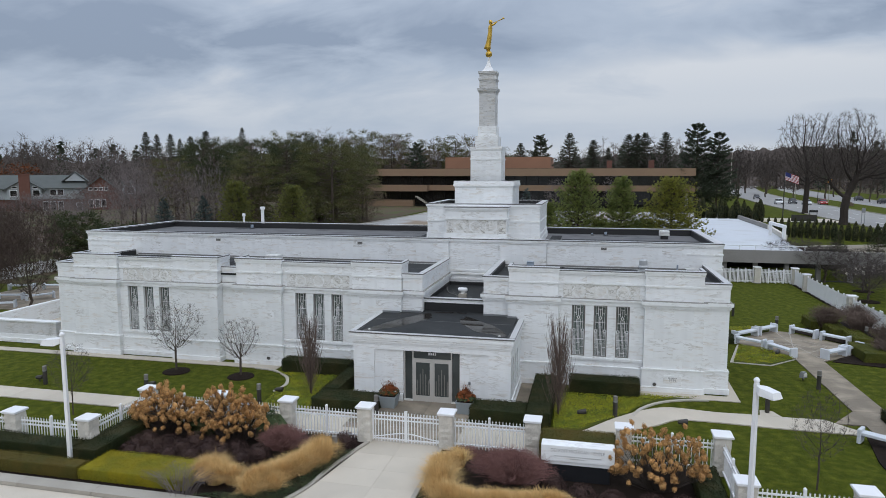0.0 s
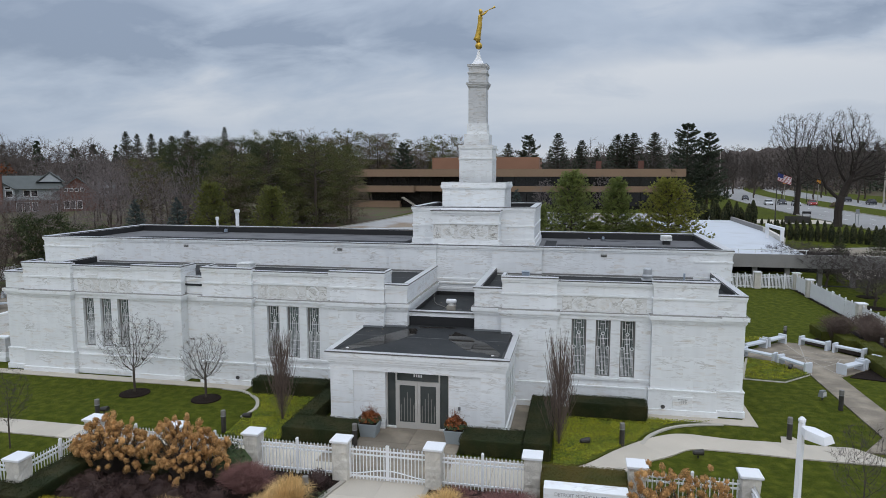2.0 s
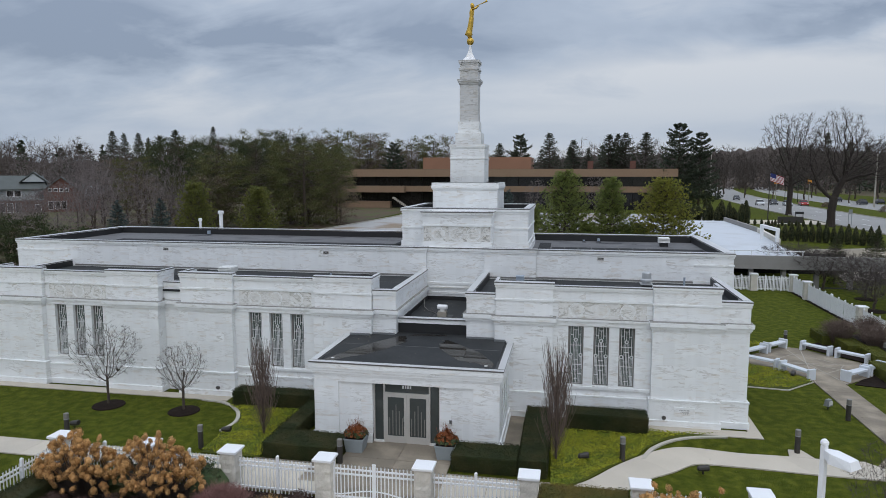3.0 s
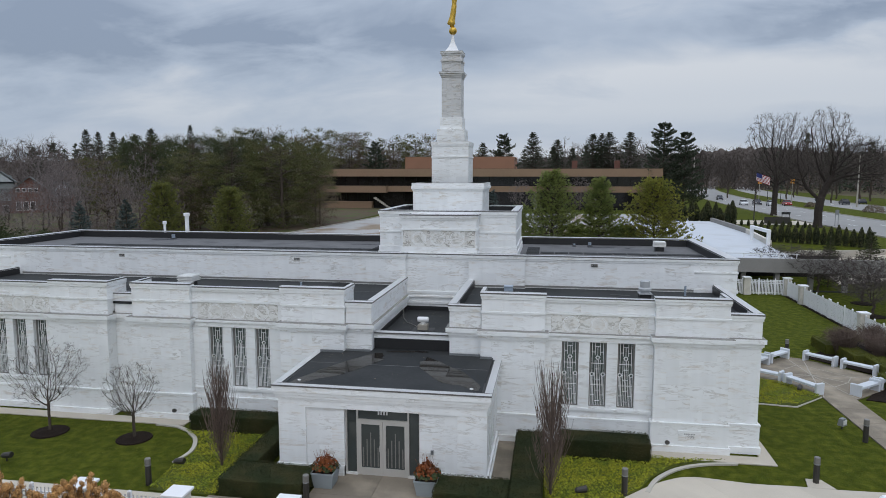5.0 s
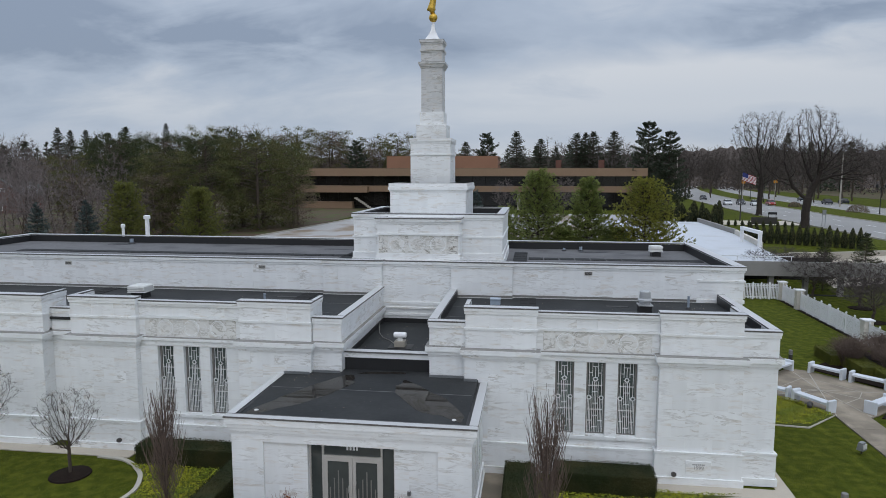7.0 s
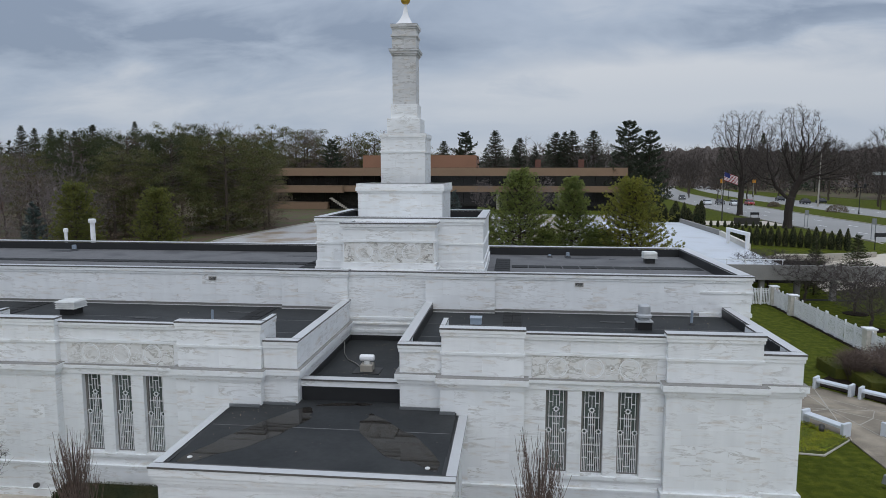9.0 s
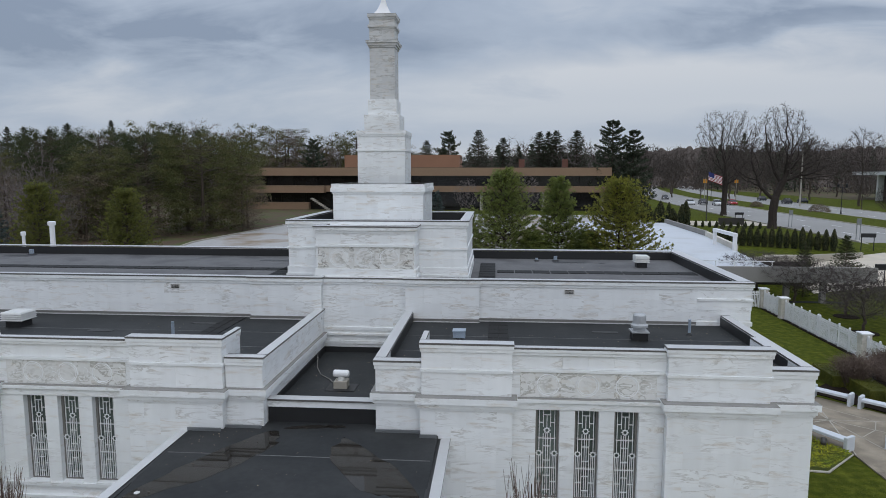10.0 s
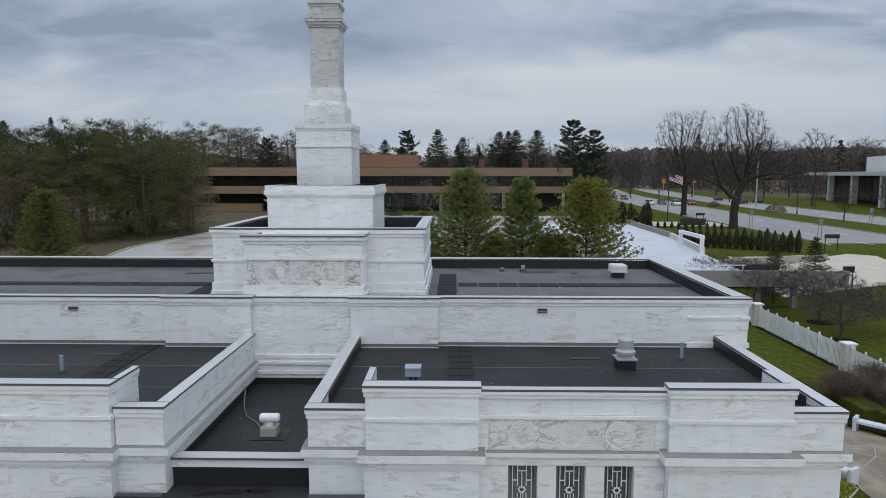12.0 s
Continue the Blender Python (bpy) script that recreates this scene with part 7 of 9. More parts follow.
def grown_crown(wood, twigs, rg, goals, stem, step, tip, butt, tips=4, twig=None, power=2.3, thick=4.0, up=0.18, wobble=0.12, droop=0.0, side=0):
    """A leafless crown: tapering limbs as tubes, fine branches and end twigs as slim blades."""
    nodes, parent = grow_skeleton(rg, goals, stem, step, up, wobble)
    n = len(nodes)
    kids = [[] for _ in range(n)]
    for k in range(1, n):
        kids[parent[k]].append(k)
    area = [0.0] * n
    for k in range(n - 1, -1, -1):
        area[k] = sum(area[c] for c in kids[k]) if kids[k] else tip ** power
    scale = butt / area[0] ** (1 / power)
    rad = [max(tip, a ** (1 / power) * (scale if a > (tip * 3) ** power else lerp(1.0, scale, min(1.0, a ** (1 / power) / (tip * 3))))) for a in area]
    twig = twig or step * 2.2
    begin = [(0, None)]
    while begin:
        k, pre = begin.pop()
        chain = ([pre] if pre is not None else []) + [k]
        while kids[k]:
            order = sorted(kids[k], key=lambda c: -area[c])
            begin += [(c, k) for c in order[1:]]
            k = order[0]
            chain.append(k)
        stout = [c for c in chain if rad[c] > tip * thick]
        if pre is not None and stout and stout[0] == pre:
            rad_pre = min(rad[pre], rad[chain[1]] * 1.25)
        else:
            rad_pre = rad[chain[0]]
        m = len(stout)
        if m > 1:
            wood.tube([nodes[c] for c in stout], [rad_pre] + [rad[c] for c in stout[1:]], 8 if rad_pre > butt * 0.4 else 5, False)
        fine = chain[max(0, m - 1):]
        if len(fine) > 1:
            pts = [Vector(nodes[c]) for c in fine]
            b = (pts[-1] - pts[0]).cross(Vector((rg.gauss(0, 1), rg.gauss(0, 1), rg.gauss(0, 1))))
            b = b.normalized() if b.length > 1e-6 else Vector((1, 0, 0))
            v = []
            for i, p in enumerate(pts):
                w = b * min(rad[fine[i]], tip * thick * 0.8) * (1.0 if i < len(pts) - 1 else 0.5)
                v += [p - w, p + w]
            twigs.add(v, [(2 * i, 2 * i + 1, 2 * i + 3, 2 * i + 2) for i in range(len(pts) - 1)])
        for c in fine[-3:]:
            p = Vector(nodes[c])
            d = (p - Vector(nodes[parent[c]])).normalized() if parent[c] >= 0 else Vector((0, 0, 1))
            for _ in range(tips):
                q = (d + Vector((rg.gauss(0, 0.5), rg.gauss(0, 0.5), rg.gauss(0, 0.4) + up - droop))).normalized() * (twig * rg.uniform(0.5, 1.2))
                b = q.cross(Vector((rg.gauss(0, 1), rg.gauss(0, 1), rg.gauss(0, 1))))
                b = b.normalized() * (tip * 0.8) if b.length > 1e-6 else Vector((tip, 0, 0))
                twigs.add([p - b, p + b, p + q], [(0, 1, 2)])
        # short side twigs all along the slender branches
        for c in chain[1:]:
            if not side or rad[c] > tip * thick * 2.2:
                continue
            p = Vector(nodes[c])
            d = (p - Vector(nodes[parent[c]])).normalized()
            for _ in range(side):
                q = (d * 0.7 + Vector((rg.gauss(0, 0.75), rg.gauss(0, 0.75), rg.gauss(0, 0.6) + up))).normalized() * (twig * rg.uniform(0.5, 1.5))
                b = q.cross(Vector((rg.gauss(0, 1), rg.gauss(0, 1), rg.gauss(0, 1))))
                b = b.normalized() * (tip * 0.75) if b.length > 1e-6 else Vector((tip, 0, 0))
                twigs.add([p - b, p + b, p + q], [(0, 1, 2)])


def young_tree(x, y, h, label, seed, kind="round", width=1.0):
    """A small leafless garden tree."""
    rg = rng_of(seed)
    t = thing("young_tree", (x, y, 0.0), label, "tree", group="young trees")
    w, tw = Shape(), Shape()
    if kind == "round":
        f = h * 0.20
        goals = crown_points(rg, 1300, [(0, 0, h * 0.64, h * 0.38 * width, h * 0.37), (0, 0, h * 0.48, h * 0.30 * width, h * 0.20)])
        grown_crown(w, tw, rg, goals, [(0, 0, -0.02), (0.01, 0, f * 0.35), (0.0, 0.01, f * 0.7), (0, 0, f), (0.01, 0, f + 0.14)], 0.075, 0.0046, 0.056, 3, 0.24, 2.1, 3.0, 0.40, 0.08)
    elif kind == "column":
        w.tube([(0, 0, 0), (0.0, 0.01, h * 0.5), (0.0, 0, h * 0.9)], [0.05, 0.035, 0.012], 7)
        for k in range(170):
            z = h * (0.03 + 0.55 * (k / 170))
            a = 2.4 * k
            hh = min(h * rg.uniform(0.28, 0.5), (h - z) * rg.uniform(0.75, 1.05))
            r = 0.78 * width * rg.uniform(0.35, 1.0) * (1 - 0.55 * z / h)
            p = [(0, 0, z)]
            for q in (0.35, 0.7, 1.0):
                p.append((r * math.cos(a) * q ** 0.6 + rg.gauss(0, 0.02), r * math.sin(a) * q ** 0.6 + rg.gauss(0, 0.02), z + hh * q))
            tw.tube(p, [0.010, 0.008, 0.006, 0.004], 4, False)
            for _ in range(3):
                b = Vector(p[rg.randint(1, 2)])
                e2 = b + Vector((rg.gauss(0, 0.07), rg.gauss(0, 0.07), rg.uniform(0.25, 0.6)))
                tw.tube([b, (b + e2) / 2 + Vector((rg.gauss(0, 0.02), rg.gauss(0, 0.02), 0)), e2], [0.006, 0.0045, 0.0035], 3, False)
    else:
        goals = crown_points(rg, 800, [(0, 0, h * 0.62, h * 0.29, h * 0.38)])
        grown_crown(w, tw, rg, goals, [(0, 0, -0.02), (0.01, 0, 0.12 * h), (0.02, 0, 0.24 * h), (0.0, 0.02, 0.34 * h)], 0.075, 0.0034, 0.030, 4, 0.26, 1.9, 3.0, 0.42, 0.14)
    part("trunk", w, BARK, t)
    tagged(part("crown", tw, {"thin": TWIG_GREY, "column": TWIG_BROWN}.get(kind, TWIG), t), kind="stuff")
    return t


young_tree(-21.75, 30.5, 3.9, "leafless round-headed young tree in a mulch ring", 1, "round", 1.12)
young_tree(-17.85, 30.45, 3.15, "smaller leafless young tree in a mulch ring", 2, "round", 0.95)
young_tree(-1.12, 28.25, 4.75, "slender leafless columnar tree before the east windows", 3, "column", 1.15)
young_tree(-12.95, 28.45, 4.25, "slender leafless columnar tree before the west windows", 4, "column", 1.0)
young_tree(7.8, 23.4, 3.5, "thin leafless young tree on the side lawn", 5, "thin")
young_tree(-22.3, 23.8, 3.3, "thin leafless young tree beside the garden path", 6, "thin")


def hydrangea(x, y, rx, ry, h, seed, n=190, low=0.34):
    """A big bush of dried brown flower heads on bare stems."""
    rg = rng_of(seed)
    t = thing("hydrangea_bush", (x, y, 0.04), "large hydrangea bush with dried tan-brown flower heads", "shrub", group="hydrangeas")
    made = {}
    lumps = [(rg.uniform(-0.8, 0.8) * rx, rg.uniform(-0.7, 0.7) * ry, rg.uniform(0.82, 1.12)) for _ in range(7)]
    for k in range(n):
        a, q = rg.uniform(0, 6.283), math.sqrt(rg.random())
        px, py = rx * q * math.cos(a), ry * q * math.sin(a)
        near = min(lumps, key=lambda g: (g[0] - px) ** 2 + (g[1] - py) ** 2)
        top = h * math.sqrt(max(0.05, 1 - 0.72 * q * q)) * near[2]
        z = top * rg.uniform(0.70, 1.02) if rg.random() > low else top * rg.uniform(0.30, 0.70)
        bend_x, bend_y = rg.gauss(0, 0.05), rg.gauss(0, 0.05)
        stem = Shape().tube([(px * 0.25, py * 0.25, 0), (px * 0.6 + bend_x, py * 0.6 + bend_y, z * 0.5), (px * 0.92, py * 0.92, z * 0.86), (px, py, z)], [0.009, 0.007, 0.005, 0.004], 3, False)
        v = k % 8
        if v not in made:
            s = Shape()
            r2 = rng_of(seed * 10 + v)
            R = 0.085 + 0.012 * (v % 4)
            s.blob((0, 0, 0), R * 0.74, 0.2, r2, 6, 4)
            for _ in range(85):
                u, w_ = r2.uniform(-1, 1), r2.uniform(0, 6.283)
                c = math.sqrt(1 - u * u) * (1.0 - 0.25 * u)
                d = (c * math.cos(w_), c * math.sin(w_), u * 1.28)
                leaves(s, tuple(R * 0.88 * i for i in d), d, 0.026, r2, 0.6)
            made[v] = s.mesh("flower_head", BLOOM)
        ob = part("flower_head", made[v], None, t, at=(px, py, z))
        ob.rotation_euler = (rg.uniform(-0.6, 0.6), rg.uniform(-0.6, 0.6), rg.uniform(0, 6.28))
        q = rg.uniform(0.75, 1.2)
        ob.scale = (q, q, q * rg.uniform(0.95, 1.25))
        part("stem", stem, TWIG, t)
    fine = Shape()
    for _ in range(130):
        a, q = rg.uniform(0, 6.283), math.sqrt(rg.random())
        px, py, z = rx * q * math.cos(a) * 0.85, ry * q * math.sin(a) * 0.85, h * rg.uniform(0.35, 0.72)
        fine.tube([(px * 0.3, py * 0.3, 0), (px * 0.75, py * 0.75, z * 0.6), (px, py, z)], [0.008, 0.006, 0.003], 3, False)
    tagged(part("twig_tangle", fine, TWIG, t, "bare brown stems"), kind="stuff")


hydrangea(-16.75, 22.75, 1.55, 0.95, 2.08, 1, 235)
hydrangea(-13.65, 22.6, 1.55, 0.95, 2.34, 2, 255)
hydrangea(2.55, 22.15, 1.75, 0.95, 2.40, 3, 180, 0.50)


def twiggy(x, y, rx, ry, h, material, label, seed, n=260, arch=0.6, name="bare_shrub", thick=0.008):
    """A mound of fine arching leafless twigs."""
    rg = rng_of(seed)
    s = Shape()
    for _ in range(n):
        a, q = rg.uniform(0, 6.283), rg.random() ** 0.6
        ex, ey = rx * q * math.cos(a), ry * q * math.sin(a)
        top = h * math.sqrt(max(0.03, 1 - arch * q * q)) * rg.uniform(0.75, 1.05)
        b = Vector((ex * 0.25 + rg.gauss(0, 0.06), ey * 0.25 + rg.gauss(0, 0.06), 0))
        m = Vector((ex * 0.6, ey * 0.6, top * 0.75))
        e2 = Vector((ex, ey, top))
        s.tube([b, m, e2], [thick, thick * 0.75, thick * 0.4], 3, False)
        for _ in range(4):
            c = m.lerp(e2, rg.random())
            f = c + Vector((rg.gauss(0, 0.16), rg.gauss(0, 0.16), rg.uniform(-0.12, 0.2))) * (h * 0.7)
            s.tube([c, f], [thick * 0.5, thick * 0.3], 3, False)
    return solid(name, s, material, label, "shrub", group="bare shrubs", at=(x, y, 0.03))


twiggy(-2.4, 21.7, 1.65, 1.1, 1.15, TWIG_RED, "dome of fine reddish leafless twigs in the front bed", 1, 1500, 0.88, "bare_shrub", 0.006)
twiggy(-11.4, 22.4, 1.15, 0.9, 0.95, TWIG_RED, "spreading reddish leafless shrub in the front bed", 2, 900, 0.85, "bare_shrub", 0.0065)
twiggy(-4.2, 23.2, 0.7, 0.4, 0.45, TWIG_RED, "small reddish leafless shrub by the fence", 3, 200)
twiggy(-13.0, 18.2, 1.5, 0.6, 1.15, TWIG_FAR, "sparse grey leafless shrub by the kerb", 4, 80, 0.6, "bare_shrub", 0.007)
twiggy(16.0, 48.3, 1.3, 1.2, 1.7, TWIG_BROWN, "rounded leafless brown shrub behind the seating court", 5, 520, 0.4)
twiggy(17.5, 46.8, 1.2, 1.3, 1.7, TWIG_BROWN, "rounded leafless brown shrub behind the seating court", 6, 520, 0.4)
twiggy(18.2, 49.8, 1.0, 1.2, 1.6, TWIG_BROWN, "rounded leafless brown shrub behind the seating court", 7, 420, 0.4)
twiggy(17.9, 44.2, 1.0, 1.1, 1.4, TWIG_BROWN, "rounded leafless brown shrub behind the seating court", 8, 380, 0.4)
twiggy(17.0, 41.5, 1.0, 1.0, 1.2, TWIG_BROWN, "rounded leafless brown shrub behind the seating court", 9, 380, 0.4)


def mound(x, y, r, h, material, label, seed, n=1100, size=0.026, name="low_shrub"):
    """A low rounded leafy mound."""
    rg = rng_of(seed)
    s = Shape()
    s.blob((0, 0, h * 0.28), h * 0.5, 0.2, rg, 8, 5)
    for _ in range(n):
        u, a = rg.random(), rg.uniform(0, 6.283)
        c = math.sqrt(1 - u * u)
        q = 1 + rg.gauss(0, 0.07)
        leaves(s, (r * c * math.cos(a) * q, r * c * math.sin(a) * q, h * u * q), (c * math.cos(a), c * math.sin(a), u), size, rg, 0.8)
    return solid(name, s, material, label, "shrub", group="low shrubs", at=(x, y, 0.03))


rg = rng_of(77)
for k in range(15):
    x, y = -16.9 + 0.93 * (k % 5) + rg.uniform(-0.2, 0.2), 20.55 + 0.62 * (k // 5) + rg.uniform(-0.12, 0.12)
    mound(x, y, rg.uniform(0.40, 0.50), rg.uniform(0.44, 0.56), HEATHER, "low dark purplish heather mound", 100 + k)
for x, y in ((-10.3, 22.9), (-9.15, 23.2), (-11.9, 21.4), (-12.3, 20.9), (-0.9, 21.4), (0.0, 21.0), (1.0, 20.8), (2.2, 20.6), (3.2, 20.7), (4.1, 19.8), (-0.2, 19.6), (1.6, 19.4), (3.0, 19.3)):
    mound(x, y, rg.uniform(0.4, 0.52), rg.uniform(0.42, 0.55), HEATHER, "low dark purplish heather mound", int(200 + x * 10))
mound(-12.35, 23.25, 0.45, 1.25, PLANT_GREEN, "small upright evergreen shrub by the fence", 300, 700, 0.05, "evergreen_shrub")
mound(-15.25, 23.1, 0.42, 1.15, HEDGE, "small dark evergreen between the hydrangeas", 301, 700, 0.05, "evergreen_shrub")
mound(1.0, 24.9, 0.5, 0.7, PLANT_GREEN, "small green shrub behind the sign", 302, 400, 0.05, "evergreen_shrub")


def straw_grass(points, seed, label, per=1250):
    """A drift of fountain-shaped tufts of straw-coloured grass along a line of tuft centres."""
    rg = rng_of(seed)
    s = Shape()
    between = [tuple(lerp(p, q, 0.5) for p, q in zip(a, b)) for a, b in zip(points[:-1], points[1:]) if math.hypot(a[0] - b[0], a[1] - b[1]) < 1.2]
    for cx, cy, r, h in points + between:
        cx, cy, r, h = cx + rg.gauss(0, 0.09), cy + rg.gauss(0, 0.09), r * rg.uniform(0.95, 1.25), h * rg.uniform(0.92, 1.16)
        for _ in range(per // 25):
            a0, lean0 = rg.uniform(0, 6.283), 1.12 * rg.random() ** 0.6
            h0 = h * rg.uniform(0.78, 1.12)
            for _ in range(25):
                a, lean = a0 + rg.gauss(0, 0.22), max(0.03, lean0 + rg.gauss(0, 0.10))
                q = 0.42 * r * math.sqrt(rg.random())
                b0 = rg.uniform(0, 6.283)
                bx_, by_ = cx + q * math.cos(b0), cy + q * math.sin(b0)
                dx, dy = math.cos(a) * r * lean * 1.05 - 0.06, math.sin(a) * r * lean * 1.05
                hh = h0 * rg.uniform(0.82, 1.12)
                w = rg.uniform(0.0018, 0.0034)
                px, py = -math.sin(a) * w, math.cos(a) * w
                pts = [(bx_ + dx * u ** 1.7, by_ + dy * u ** 1.7, 0.03 + hh * (u - 0.44 * lean * u ** 2.6)) for u in (0.0, 0.45, 0.8, 1.0)]
                s.add([(pts[0][0] - px, pts[0][1] - py, 0.03), (pts[0][0] + px, pts[0][1] + py, 0.03), (pts[1][0] + px, pts[1][1] + py, pts[1][2]), (pts[1][0] - px, pts[1][1] - py, pts[1][2]),
                       (pts[2][0] + px, pts[2][1] + py, pts[2][2]), (pts[2][0] - px, pts[2][1] - py, pts[2][2]), pts[3]], [(0, 1, 2, 3), (3, 2, 4, 5), (5, 4, 6)])
    return solid("ornamental_grass", s, STRAW, label, "ornamental grass", group="grass drifts", kind="stuff")


straw_grass([(-13.1, 19.95, 0.6, 0.72), (-12.5, 19.5, 0.6, 0.75), (-11.9, 19.35, 0.55, 0.7), (-13.0, 19.35, 0.5, 0.7)], 1, "drift of arching straw-coloured ornamental grass")
straw_grass([(-11.2, 19.3, 0.5, 0.72), (-10.6, 19.6, 0.6, 0.8), (-10.1, 20.2, 0.62, 0.85), (-9.75, 20.9, 0.62, 0.88), (-9.55, 21.6, 0.6, 0.88), (-9.5, 22.2, 0.5, 0.8), (-10.8, 19.0, 0.5, 0.65), (-10.2, 19.4, 0.5, 0.7)], 2, "curved drift of arching straw-coloured ornamental grass")
straw_grass([(-4.45, 22.3, 0.55, 0.75), (-4.8, 21.7, 0.55, 0.8), (-4.85, 21.0, 0.6, 0.82), (-4.75, 20.3, 0.6, 0.8), (-4.4, 19.7, 0.6, 0.78), (-3.8, 19.4, 0.6, 0.75), (-3.2, 19.6, 0.55, 0.7), (-2.6, 19.5, 0.55, 0.7), (-1.9, 19.8, 0.55, 0.7), (-1.2, 19.9, 0.5, 0.66), (-0.6, 20.0, 0.4, 0.6)], 3, "curved drift of arching straw-coloured ornamental grass")

# short grass on the nearer lawns
rg = rng_of(9)
s = Shape()
for x0, x1, y0, y1, n in ((-30, -15.0, 26.5, 31.9, 26000), (-30, -18.8, 20.9, 24.9, 10000), (5.2, 13, 20.8, 28.8, 20000), (4.4, 11.7, 30.5, 38, 18000), (7.4, 19, 38, 62, 26000), (13.4, 19, 24, 40, 12000)):
    for _ in range(n):
        x, y = rg.uniform(x0, x1), rg.uniform(y0, y1)
        if (x + 21.75) ** 2 + (y - 30.5) ** 2 < 0.6 or (x + 17.85) ** 2 + (y - 30.45) ** 2 < 0.6 or ((x - 12.6) ** 2 + (y - 43.8) ** 2 < 18) or (8.2 < x < 12 and 38.5 < y < 43) or (x > 13.5 and 39.5 < y < 50):
            continue
        if x < -14.6 and y > 29.3 and (x + 17.2) > 0 and (x + 17.2) ** 2 + (y - 29.6) ** 2 > 5.8:
            continue
        if x > 4 and x < 6 and y > 30.4 and y < 32.1:
            continue
        if x > 11.6 and x < 13.4 and y > 29 and y < 41:
            continue
        a, h = rg.uniform(0, 6.283), rg.uniform(0.010, 0.026)
        c, d = math.cos(a) * 0.006, math.sin(a) * 0.006
        s.add([(x - c, y - d, -0.03), (x + c, y + d, -0.03), (x + rg.gauss(0, 0.02), y + rg.gauss(0, 0.02), h - 0.02)], [(0, 1, 2)])
solid("lawn_grass", s, BLADES, "short mown grass blades", "grass", kind="stuff")

# ---- trees round the site ----
def conifer(name, h, r, material, label, seed, whorls=30, arms=6, spray=26, size=0.3, ratio=0.3, rise=-0.12, bare=0.08, ragged=0.3, full=0.85, inner=0.1, cat="tree"):
    """A needle tree: straight trunk, whorls of boughs that carry slim sprays, uneven outline with gaps."""
    rg = rng_of(seed)
    t = thing(name, (0, 0, 0), label, cat, group="evergreen trees")
    w = Shape().tube([(0, 0, -0.3), (0.0, 0.02, h * 0.5), (0, 0, h * 0.97)], [h * 0.016, h * 0.010, h * 0.002], 7)
    f = Shape()
    for k in range(whorls):
        q = (k + 0.5 * rg.random()) / whorls
        z0 = h * lerp(bare, 0.97, q ** 0.92)
        turn = rg.uniform(0, 6.283)
        for j in range(arms):
            a = turn + 6.283 * j / arms + rg.uniform(-0.35, 0.35)
            z = z0 + rg.gauss(0, 0.016 * h)
            ln = r * (1 - q) ** full * rg.uniform(1 - ragged, 1 + ragged * 0.4) + 0.02 * h * (1 - q) + 0.012 * h
            up_ = rise * (1 - q) + 0.3 * q ** 3 + rg.gauss(0, 0.06)
            c, sn = math.cos(a), math.sin(a)
            p1 = Vector((c * ln * 0.55, sn * ln * 0.55, z + ln * up_ * 0.55))
            p2 = Vector((c * ln, sn * ln, z + ln * (up_ + 0.13)))
            p0 = Vector((0, 0, z))
            w.tube([p0, p1, p1.lerp(p2, 0.85)], [h * 0.0035, h * 0.0022, h * 0.001], 3, False)
            side = Vector((-sn, c, 0))
            n = int(spray * (0.35 + 0.65 * ln / r))
            for _ in range(n):
                u = inner + (1 - inner) * rg.random() ** 0.75
                m = p0.lerp(p1, u / 0.55) if u < 0.55 else p1.lerp(p2, (u - 0.55) / 0.45)
                wd = ln * 0.34 * (1.15 - u) + size * 0.9
                o = rg.gauss(0, wd * 0.55)
                m = m + side * o + Vector((0, 0, rg.gauss(0, 0.03 * ln + size * 0.2) - 0.12 * abs(o)))
                sliver(f, m, (c * 0.8 + side.x * o / wd, sn * 0.8 + side.y * o / wd, up_ + 0.15), size, ratio, rg)
    part("trunk", w, BARK, t)
    tagged(part("crown", f, material, t), kind="stuff")
    return t


